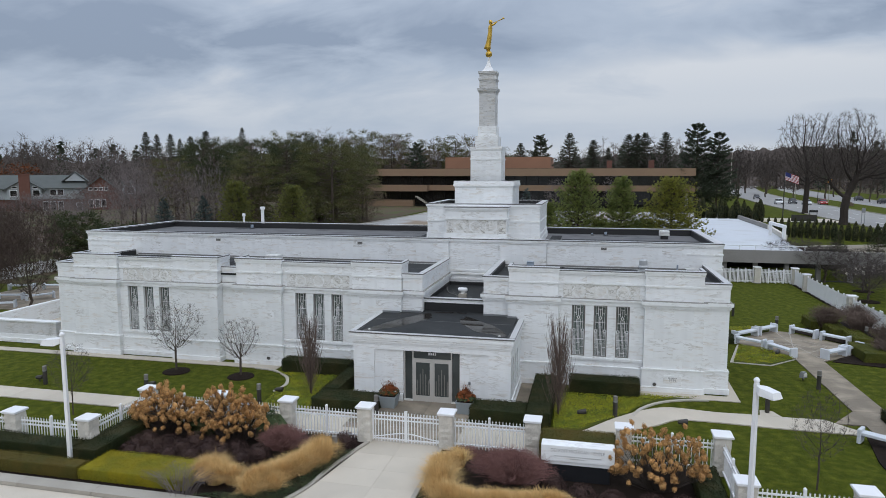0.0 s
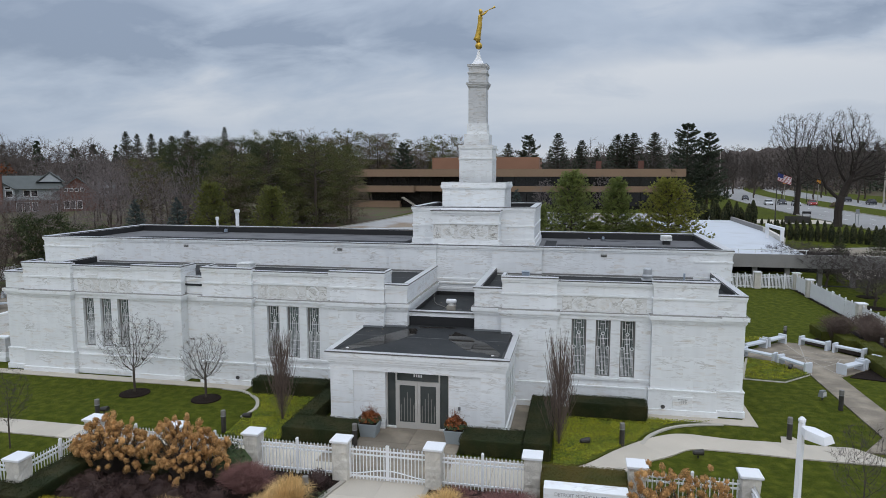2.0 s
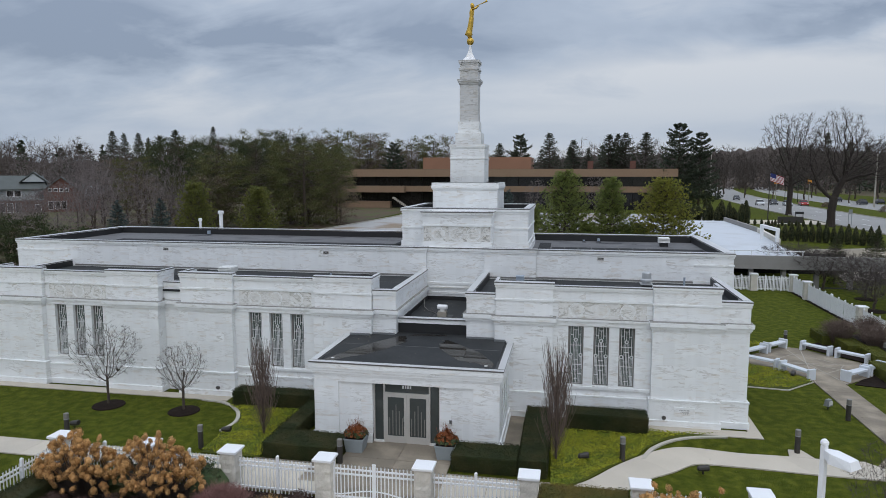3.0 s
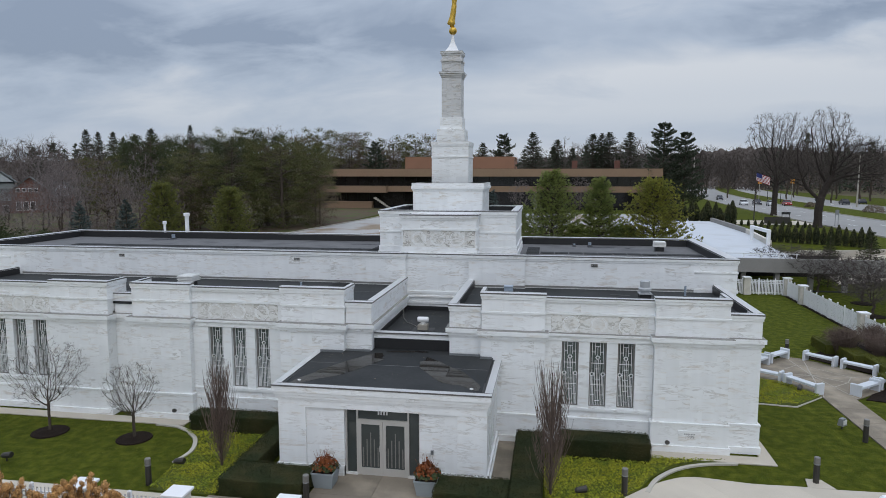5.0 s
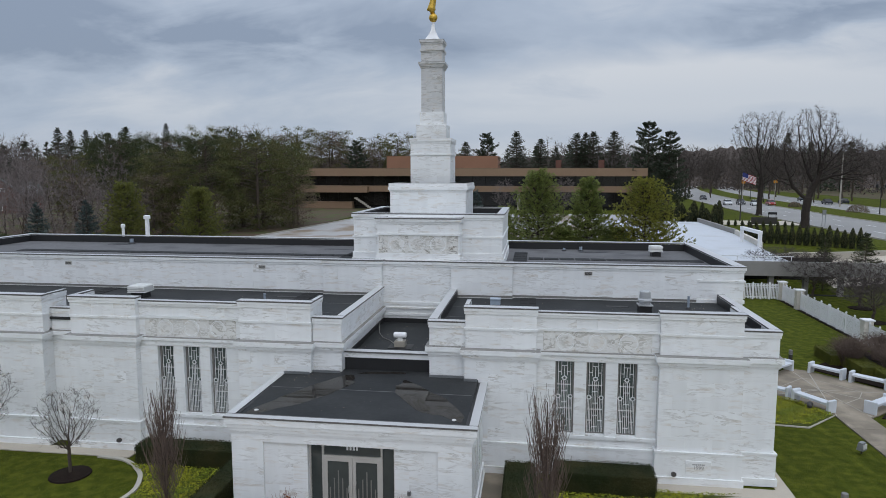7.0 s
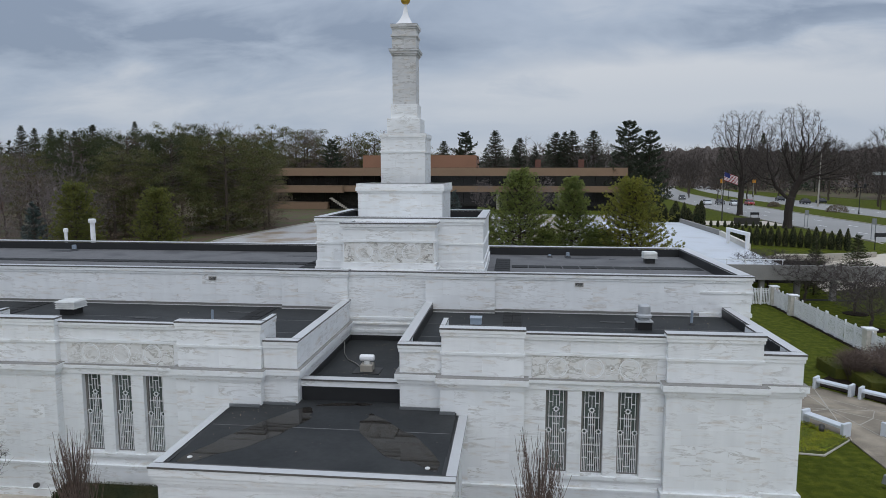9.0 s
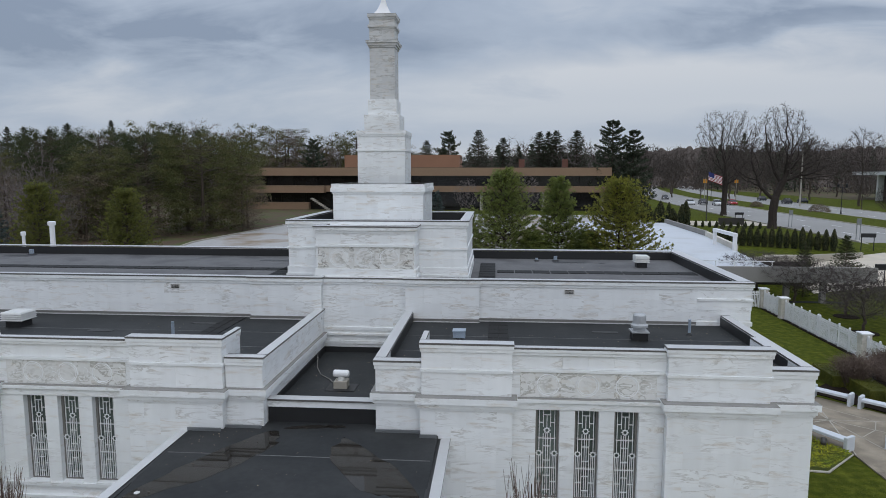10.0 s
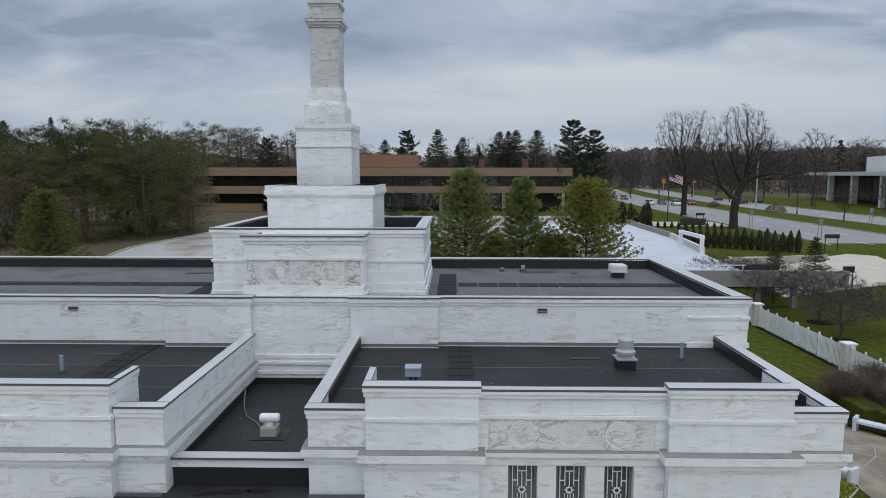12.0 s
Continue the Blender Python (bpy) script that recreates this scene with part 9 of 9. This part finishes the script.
def set_tree(shape, model, x, y, z, wide, h, turn):
    v, f = model
    c, sn = math.cos(turn), math.sin(turn)
    shape.add(np.column_stack((x + wide * (c * v[:, 0] - sn * v[:, 1]), y + wide * (sn * v[:, 0] + c * v[:, 1]), z + h * v[:, 2])).tolist(), f)


for k in range(760):
    a = radians(lerp(-52, 44, (k % 640) / 640)) if k < 640 else radians(rg.choice((rg.uniform(-84, -52), rg.uniform(44, 80))))
    a += rg.gauss(0, 0.012)
    D = rg.uniform(225, 300) if k % 2 else rg.uniform(300, 430)
    x, y = D * math.sin(a), D * math.cos(a)
    if 38 < x - bend(y) < 92 and y < 350:
        D = rg.uniform(390, 460)
        x, y = D * math.sin(a), D * math.cos(a)
    if 88 < x < 155 and 120 < y < 290:
        D = rg.uniform(340, 400)
        x, y = D * math.sin(a), D * math.cos(a)
    far = D / 270
    h = rg.uniform(12.5, 19) * (0.95 + 0.10 * math.sin(a * 9 + 1) + 0.10 * math.sin(a * 23)) * max(0.95, far) * lerp(1.0, 1.04, smooth01((-0.30 - a) / 0.25)) * lerp(1.0, 1.25, smooth01((a - 0.30) / 0.2))
    turn = rg.uniform(0, 6.283)
    if rg.random() < 0.16:
        set_tree(fe, FIRS[k % 3], x, y, 1.5, h * rg.uniform(0.9, 1.3), h * rg.uniform(0.85, 1.08), turn)
        continue
    set_tree(fw, BROAD[k % 4], x, y, 1.5, h * rg.uniform(0.85, 1.2), h, turn)
    for _ in range(56):
        b, q = rg.uniform(0, 6.283), rg.random() ** 1.4
        R = h * 0.32 * math.sqrt(rg.random())
        leaves(fb if rg.random() < 0.12 else fw, (x + R * math.cos(b), y + R * math.sin(b), 1.5 + h * 0.55 * q), (0, -1, 0.4), 0.40 * far, rg, 0.7)
# the wooded rise behind them
ridge = []
for k in range(901):
    a = radians(lerp(-88, 84, k / 900))
    top = 10.7 + 470 * (0.024 + 0.012 * smooth01((a - 0.05) / 0.3) + 0.004 * math.sin(a * 11) + 0.003 * math.sin(a * 29) + rg.uniform(-0.003, 0.003))
    for q in (0.0, 0.55, 1.0):
        D = 470 + 40 * q
        ridge.append((D * math.sin(a), D * math.cos(a), lerp(-2, top, q)))
fw.add(ridge, [(3 * k + c, 3 * k + 3 + c, 3 * k + 4 + c, 3 * k + 1 + c) for k in range(900) for c in (0, 1)])
solid("far_wood", fw, TWIG_WOOD, "hazy leafless woods along the horizon", "woods", kind="stuff")
solid("far_brown_wood", fb, OAK_BROWN, "withered brown leaves in the far woods", "woods", kind="stuff")
solid("far_evergreens", fe, SPRUCE, "dark evergreens scattered in the far woods", "woods", kind="stuff")

# ---- parking deck, office, houses, avenue ----
deck = thing("parking_deck", (15, 80, 0), "low concrete parking deck with pale coated top", "parking deck")
top = [(-5.0, -9.6), (5.8, -9.6), (7.0, 2.2), (8.9, 17.5), (9.4, 39.0), (-5.0, 39.0)]
part("slab", Shape().slab(top, 2.70, 3.0), DECK, deck, "pale grey coated deck")
part("edge_beam", Shape().box(-5.0, 14.0, -9.95, -9.6, 1.78, 3.04), DECK_SIDE, deck, "stained concrete edge beam")
for k in range(6):
    part("column", Shape().box(-4.6 + 2.9 * k, -4.2 + 2.9 * k, -9.5, -9.1, 0, 2.55), DECK_SIDE, deck)
part("back_wall", Shape().box(-5.0, 12.0, -3.0, -2.7, -0.4, 2.55), VOID, deck, "unlit space below the deck")
part("lower_floor", Shape().box(-5.0, 12.0, -9.4, -3.0, -0.05, 0.0), VOID, deck)
rl = Shape()
rl.box(-5.0, 5.9, -9.9, -9.84, 3.46, 3.52)
part("rail", rl, WHITE, deck)
for k in range(8):
    part("rail_post", Shape().box(-4.8 + 1.5 * k, -4.74 + 1.5 * k, -9.9, -9.84, 3.04, 3.46), WHITE, deck)
pw = Shape().ribbon([(7.0, 2.2), (8.9, 17.5)], [(7.35, 2.2), (9.25, 17.5)], 1.8, 3.55)
part("parapet", pw, ROUGH_STONE, deck, "pale stone parapet wall")
pw = Shape().ribbon([(8.9, 17.5), (9.4, 39.0)], [(9.25, 17.5), (9.75, 39.0)], 1.8, 3.6)
part("parapet", pw, DECK_SIDE, deck)
part("low_wall", Shape().ribbon([(7.2, 2.0), (22.0, 7.5)], [(7.2, 1.6), (22.0, 7.1)], 0.0, 2.3), KERB, deck, "low pale retaining wall")
ap = thing("entrance_frame", (21.9, 84.5, 2.4), "plain white rectangular gateway frame", "gateway")
for dy in (-2.6, 3.4):
    part("post", Shape().cbox(-0.17, 0.17, dy - 0.17, dy + 0.17, 0, 2.0, 0.03), WHITE, ap)
part("lintel", Shape().cbox(-0.19, 0.19, -2.8, 3.6, 2.0, 2.34, 0.03), WHITE, ap)

office = thing("office_building", (-21, 165, 2.0), "long low office with tan cladding bands and dark glass", "building")
part("parapet_band", Shape().box(-47, 45, -0.9, 30, 8.05, 9.9), TAN, office)
part("spandrel_band", Shape().box(-34, 45, -0.7, 29, 4.35, 5.75), TAN, office)
part("spandrel_band", Shape().box(-47, -20, -2.6, -0.7, 4.15, 5.75), TAN, office)
part("plinth", Shape().box(-47, -24, -1.2, 29, 0, 1.9), TAN, office)
part("penthouse", Shape().box(-17.5, 10.5, 8, 22, 9.9, 13.0), PENTHOUSE_BRICK, office, "orange-brown brick roof block")
part("roof", Shape().box(-46.5, 44.5, 0, 29, 9.9, 9.95), ROOF, office)
part("core", Shape().box(-46, 44, 0.6, 28.5, 0, 8.05), VOID, office)
for k in range(30):
    for z0, z1 in ((5.76, 8.04), (1.0, 4.34)):
        if k < 6 and z0 < 2:
            z0 = 1.92
        part("window_pane", Shape().box(-45.9 + 3.0 * k, -43.0 + 3.0 * k, 0.3, 0.36, z0, z1), GLASS_FAR, office)
for x in (43.2, 30.0, 16.0, 2.0, -12.0):
    part("column", Shape().box(x - 0.35, x + 0.35, -0.4, 0.25, 0, 4.35), KERB, office)
for x in (25.5, 36.0):
    ch = part("chimney", Shape().cbox(x - 0.7, x + 0.7, 12, 13.2, 9.95, 12.0, 0.05), BRICK, office)
for k in range(10):
    part("stair_tread", Shape().box(-22.6 + 0.45 * k, -22.1 + 0.45 * k, -4.4, -3.0, 0.3 * (9 - k), 0.3 * (10 - k)), KERB, office)

hs = thing("house", (-118, 131, 2.0), "two-storey pale-sided house with brick ground floor and grey-green roof", "house", turn=40)


def gable_roof(x0, x1, y0, y1, ze, zr):
    """Two sloping slabs with thickness over a gable."""
    s = Shape()
    xm = (x0 + x1) / 2
    for xa in (x0, x1):
        a, b = (xa, ze), (xm, zr)
        v = [(a[0], y0, a[1]), (b[0], y0, b[1]), (b[0], y1, b[1]), (a[0], y1, a[1])]
        v += [(x, y, z - 0.22) for x, y, z in v]
        s.add(v, [(0, 1, 2, 3), (7, 6, 5, 4), (0, 4, 5, 1), (1, 5, 6, 2), (2, 6, 7, 3), (3, 7, 4, 0)])
    return s


def gable_wall(x0, x1, y, ze, zr, d=0.3):
    xm = (x0 + x1) / 2
    return Shape().add([(x0, y, ze), (x1, y, ze), (xm, y, zr), (x0, y + d, ze), (x1, y + d, ze), (xm, y + d, zr)], [(0, 1, 2), (5, 4, 3), (0, 3, 4, 1), (0, 2, 5, 3), (1, 4, 5, 2)])


part("wall", Shape().box(-21, 1.6, 0, 9, 2.9, 5.5), HOUSE_SIDING, hs, "pale blue-grey siding")
part("lower_wall", Shape().box(-20.6, 1.4, 0.5, 8.8, -2.5, 2.9), BRICK, hs, "brick ground floor")
part("brick_wall", Shape().box(1.6, 9.0, -1.0, 8, -2.5, 4.3), BRICK, hs, "brick wing")
rf = Shape()
rf.add([(-21.8, -0.8, 5.4), (2.4, -0.8, 5.4), (2.4, 9.8, 5.4), (-21.8, 9.8, 5.4), (-21.0, 4.5, 8.4), (1.6, 4.5, 8.4)], [(0, 1, 5, 4), (2, 3, 4, 5), (1, 2, 5), (3, 0, 4), (0, 3, 2, 1)])
part("roof", rf, SHINGLE, hs)
part("gable", gable_wall(-13.9, -6.8, -0.9, 5.2, 7.3, 0.9), HOUSE_SIDING, hs)
part("bay_wall", Shape().box(-13.7, -7.0, -0.9, 0.0, 2.9, 5.2), HOUSE_SIDING, hs)
part("gable_roof", gable_roof(-14.5, -6.2, -1.3, 4.4, 5.1, 7.6), SHINGLE, hs)
part("gable_roof", gable_roof(-3.0, 2.6, 0.8, 7.0, 7.0, 9.3), SHINGLE, hs)
part("gable", gable_wall(-2.4, 2.0, 1.0, 7.0, 8.9, 4.0), SIDING, hs, "white gable")
part("gable", gable_wall(0.6, 9.6, -1.0, 4.3, 7.9, 0.4), BRICK, hs)
part("gable_roof", gable_roof(-0.1, 10.3, -1.5, 8.4, 3.9, 8.2), SHINGLE, hs)
part("side_wing", Shape().box(9.0, 13.6, 0.5, 7.0, -2.5, 4.2), BRICK, hs)
part("side_roof", Shape().add([(8.6, 0.0, 4.1), (14.2, 0.0, 4.1), (14.2, 7.6, 4.1), (8.6, 7.6, 4.1), (9.6, 3.8, 6.9), (12.8, 3.8, 6.9)], [(0, 1, 5, 4), (2, 3, 4, 5), (1, 2, 5), (3, 0, 4), (0, 3, 2, 1)]), SHINGLE, hs)
dm = part("dormer", Shape().box(9.7, 12.6, -0.4, 3.0, 3.8, 5.3).add([(9.7, -0.4, 5.3), (12.6, -0.4, 5.3), (11.8, -0.4, 6.1), (10.5, -0.4, 6.1), (9.7, 3.0, 5.3), (12.6, 3.0, 5.3), (11.8, 3.0, 6.1), (10.5, 3.0, 6.1)], [(0, 1, 2, 3), (1, 5, 6, 2), (2, 6, 7, 3), (3, 7, 4, 0), (7, 6, 5, 4)]), SIDING, hs, "white arched dormer")
for k in range(3):
    part("pane", Shape().box(10.15 + 0.72 * k, 10.75 + 0.72 * k, -0.46, -0.4, 4.0, 5.4), GLASS_FAR, dm)
part("chimney", Shape().cbox(-11.2, -9.1, -2.1, -0.9, -2.5, 8.5, 0.05).cbox(-11.35, -8.95, -2.2, -0.8, 8.5, 8.75, 0.03), BRICK, hs, "broad brick chimney")
for x, z, y, w, h in ((-12.4, 3.6, -0.9, 0.75, 1.5), (-8.0, 3.6, -0.9, 0.75, 1.5), (-12.2, 5.35, -0.9, 0.6, 0.6), (-8.2, 5.35, -0.9, 0.6, 0.6), (-4.75, 3.7, 0.0, 0.7, 1.45), (-3.3, 3.7, 0.0, 0.7, 1.45), (-6.4, 0.2, 0.5, 0.6, 2.2), (-4.9, 0.2, 0.5, 0.6, 2.2), (-3.4, 0.2, 0.5, 0.6, 2.2), (0.4, -0.6, 0.5, 0.6, 2.6), (2.9, 4.75, -1.0, 0.42, 0.85), (4.0, 4.75, -1.0, 0.42, 0.85), (5.1, 4.75, -1.0, 0.42, 0.85), (6.2, 4.75, -1.0, 0.42, 0.85), (2.9, 0.8, -1.0, 0.55, 1.9), (4.2, 0.8, -1.0, 0.55, 1.9), (5.5, 0.8, -1.0, 0.55, 1.9)):
    wn = part("window", Shape().box(x - w, x + w, y - 0.1, y + 0.02, z, z + h), WHITE, hs)
    part("pane", Shape().box(x - w + 0.13, x + w - 0.13, y - 0.13, y - 0.1, z + 0.13, z + h - 0.13), GLASS_FAR, wn)

bank = thing("pavilion_building", (104.6, 184, 2.2), "low dark-glass building with flat pale canopy on columns", "building", turn=74.6)
part("canopy", Shape().box(-70, 76, -24, 1.2, 7.9, 9.0), BANK_WHITE, bank)
part("upper_block", Shape().box(-70, 37, -24, -7, 9.0, 13.4), BANK_WHITE, bank)
part("wall", Shape().box(-69, 74, -23, -6.2, 0, 7.9), VOID, bank)
for k in range(6):
    part("column", Shape().box(-70 + 23.2 * k - 0.8, -70 + 23.2 * k + 0.8, -1.0, 0.6, 0, 7.9), BANK_WHITE, bank)
for k in range(24):
    part("window_pane", Shape().box(-68.6 + 6 * k, -63.0 + 6 * k, -6.2, -6.1, 0.6, 7.2), GLASS_FAR, bank)

# flag, poles, signs
fp = thing("flagpole", (35.1, 133.0, 2.2), "dark flagpole flying the national flag", "flagpole")
part("pole", Shape().lathe(0, 0, [(0, 0.11), (8.85, 0.06), (8.9, 0.10), (9.05, 0.02)], 8), BRONZE, fp)


def cloth(x0, x1, z0, z1, n=10):
    s = Shape()
    v = []
    for k in range(n + 1):
        x = lerp(x0, x1, k / n)
        y = 0.16 * math.sin(x * 2.6)
        dz = -0.38 * x
        v += [(x, y, z0 + dz), (x, y, z1 + dz)]
    s.add(v, [(2 * k, 2 * k + 2, 2 * k + 3, 2 * k + 1) for k in range(n)])
    s.add([(x, y + 0.02, z) for x, y, z in v], [(2 * k, 2 * k + 1, 2 * k + 3, 2 * k + 2) for k in range(n)])
    return s


H = 1.45
fl = part("flag", cloth(0.08, 2.4, 8.75 - H, 8.75, 12), WHITE, fp, "striped flag with a starred blue corner")
for k in range(0, 13, 2):
    sp = cloth(0.08, 2.4, 8.75 - H * (k + 1) / 13, 8.75 - H * k / 13, 12)
    sp.v = [(x, y + (-0.012 if i < 26 else 0.012), z) for i, (x, y, z) in enumerate(sp.v)]
    part("stripe", sp, RED, fl)
sp = cloth(0.08, 1.05, 8.75 - H * 7 / 13, 8.75, 6)
sp.v = [(x, y + (-0.024 if i < 14 else 0.024), z) for i, (x, y, z) in enumerate(sp.v)]
part("canton", sp, BLUE, fl)
for x, y, h in ((76.0, 189.4, 13.5), (41.4, 245.0, 15.0), (49.5, 256.0, 16.0)):
    t = thing("utility_pole", (x, y, 2.2), "tall grey wooden utility pole", "pole", group="utility poles")
    part("pole", Shape().lathe(0, 0, [(0, 0.22), (h, 0.14)], 8), KERB, t)
    part("crossarm", Shape().box(-1.1, 1.1, -0.06, 0.06, h - 1.0, h - 0.85), BARK, t)
for x, y in ((69.5, 156.4), (66.0, 215.0), (70.0, 240.0)):
    t = thing("street_lamp", (x, y, 2.3), "black double-headed street lamp", "street lamp", group="street lamps")
    part("pole", Shape().lathe(0, 0, [(0, 0.18), (0.8, 0.09), (5.6, 0.06)], 8), BLACK, t)
    part("arm", Shape().box(-0.9, 0.9, -0.04, 0.04, 5.4, 5.48), BLACK, t)
    for dx in (-0.85, 0.85):
        part("lantern", Shape().lathe(dx, 0, [(5.45, 0.1), (5.6, 0.22), (6.1, 0.26), (6.3, 0.1), (6.4, 0.02)], 8), BLACK, t)
for x, y, w, h, z, m in ((39.4, 90.8, 1.6, 0.45, 1.5, BLACK), (33.0, 76.8, 1.0, 0.55, 1.5, BLACK), (35.7, 122.5, 4.0, 1.1, 0.3, BRONZE), (38.5, 127.0, 1.4, 0.4, 1.6, BLACK), (44.6, 122.0, 0.55, 0.8, 1.9, GREY_METAL), (44.3, 102.0, 0.55, 0.75, 2.0, GREY_METAL), (67.1, 128.2, 0.55, 0.75, 2.0, GREY_METAL)):
    t = thing("road_sign", (x, y, gz(x, y)), "plain sign board on two posts", "sign", group="road signs")
    part("board", Shape().box(-w / 2, w / 2, -0.05, 0.05, z, z + h), m, t)
    for dx in (-w * 0.42, w * 0.42):
        part("post", Shape().box(dx - 0.04, dx + 0.04, 0.05, 0.1, 0, z + h * 0.9), m, t)
for x, y in ((57.0, 205.0), (68.0, 212.0)):
    t = thing("traffic_light", (x, y, 2.2), "amber traffic light heads on a span wire", "traffic light", group="traffic lights")
    part("post", Shape().lathe(0, 0, [(0, 0.1), (7.2, 0.07)], 6), KERB, t)
    for k in range(2):
        part("signal_head", Shape().cbox(-0.5 + 0.6 * k, -0.1 + 0.6 * k, -0.25, 0.15, 5.7, 6.9, 0.05), ORANGE, t)


def car(x, y, turn, paint, label, tall=1.45):
    t = thing("car", (x, y, gz(x, y) + 0.03), label, "car", group="cars on the avenue", turn=turn)
    b = Shape()
    prof = [(-2.2, 0.35), (-2.2, 0.78), (-1.95, 0.92), (-1.1, 0.98), (1.25, 0.98), (2.1, 0.82), (2.25, 0.6), (2.25, 0.35)]
    n = len(prof)
    b.add([(px, -0.88, z) for px, z in prof] + [(px, 0.88, z) for px, z in prof], [tuple(range(n)), tuple(range(2 * n - 1, n - 1, -1))] + [(i, n + i, n + (i + 1) % n, (i + 1) % n) for i in range(n)])
    part("body", b, paint, t)
    c = Shape()
    lo, hi = [(-1.7, -0.82), (1.3, -0.82), (1.3, 0.82), (-1.7, 0.82)], [(-1.25, -0.66), (0.55, -0.66), (0.55, 0.66), (-1.25, 0.66)]
    c.add([(px, py, 0.97) for px, py in lo] + [(px, py, tall) for px, py in hi], [(0, 1, 5, 4), (1, 2, 6, 5), (2, 3, 7, 6), (3, 0, 4, 7)])
    part("glasshouse", c, GLASS_FAR, t)
    part("roof", Shape().cbox(-1.27, 0.57, -0.68, 0.68, tall - 0.01, tall + 0.05, 0.03), paint, t)
    for wx in (-1.4, 1.4):
        for wy in (-0.82, 0.82):
            wh = part("wheel", Shape().tube([(wx, wy - 0.1, 0.32), (wx, wy + 0.1, 0.32)], 0.32, 12), RUBBER, t)
            part("rim", Shape().tube([(wx, wy - 0.105, 0.32), (wx, wy + 0.105, 0.32)], 0.19, 10), GREY_METAL, wh)
    for wy in (-0.62, 0.62):
        part("headlight", Shape().cbox(2.16, 2.27, wy - 0.16, wy + 0.16, 0.62, 0.76, 0.02), WHITE, t)


for x, y, a, m, l in ((50.5, 196, -97, CAR_WHITE, "white saloon car on the avenue"), (54.8, 199, -97, CAR_DARK, "black car on the avenue"), (56.6, 193, -97, CAR_WHITE, "silver car on the avenue"), (61.0, 194.5, -97, CAR_RED, "red car on the avenue"), (53.0, 232, -98, CAR_DARK, "dark car far along the avenue"), (80.5, 225, 82, CAR_DARK, "dark car beyond the median"), (79.0, 204, 82, CAR_DARK, "black car beyond the median"), (85.0, 208, 82, CAR_DARK, "dark blue car beyond the median")):
    car(x, y, a, m, l)

# ---- marble blocks of the temple, one by one on the faces nearest the walk ----
BLOCKS = {}


def block_mesh(w, h):
    key = (round(w, 3), round(h, 3))
    if key not in BLOCKS:
        c = 0.002
        BLOCKS[key] = Shape().add([(0, CLAD, 0), (w, CLAD, 0), (w, CLAD, h), (0, CLAD, h), (c, 0, c), (w - c, 0, c), (w - c, 0, h - c), (c, 0, h - c)],
                                  [(4, 5, 6, 7), (0, 1, 5, 4), (1, 2, 6, 5), (2, 3, 7, 6), (3, 0, 4, 7)]).mesh("marble_block", MARBLE)
    return BLOCKS[key]


count = 0
JOINT = 0.0022
for parent, side, a0, a1, z0, z1, plane, course, bw, *stone in PANELS:
    rows = max(1, round((z1 - z0) / course))
    ch = (z1 - z0) / rows
    n = max(1, round((a1 - a0) / bw))
    w = (a1 - a0) / n
    single = not stone and side == "S" and a0 > -13.0 and a1 < 8.0 and count < 300 and plane < 44.1
    joined = Shape()
    for r in range(rows):
        cuts = [a0 + w * k for k in range(n + 1)] if r % 2 == 0 or n == 1 else [a0] + [a0 + w * (k + 0.5) for k in range(n)] + [a1]
        for p, q in zip(cuts[:-1], cuts[1:]):
            ww, hh = q - p - JOINT, ch - JOINT
            me = block_mesh(ww, hh)
            zz = z0 + r * ch + JOINT / 2
            if side == "S":
                at, turn = (p + JOINT / 2, plane, zz), 0
            elif side == "E":
                at, turn = (plane, p + JOINT / 2, zz), 90
            else:
                at, turn = (plane, q - JOINT / 2, zz), -90
            if single:
                ob = part("marble_block", me, None, parent, at=at, turn=turn)
                count += 1
            else:
                m = pose(*at, 0, 0, turn)
                joined.add([m @ v.co for v in me.vertices], [tuple(f.vertices) for f in me.polygons])
    if joined.v:
        tagged(part("marble_cladding", joined, stone[0] if stone else MARBLE, parent), kind="stuff")
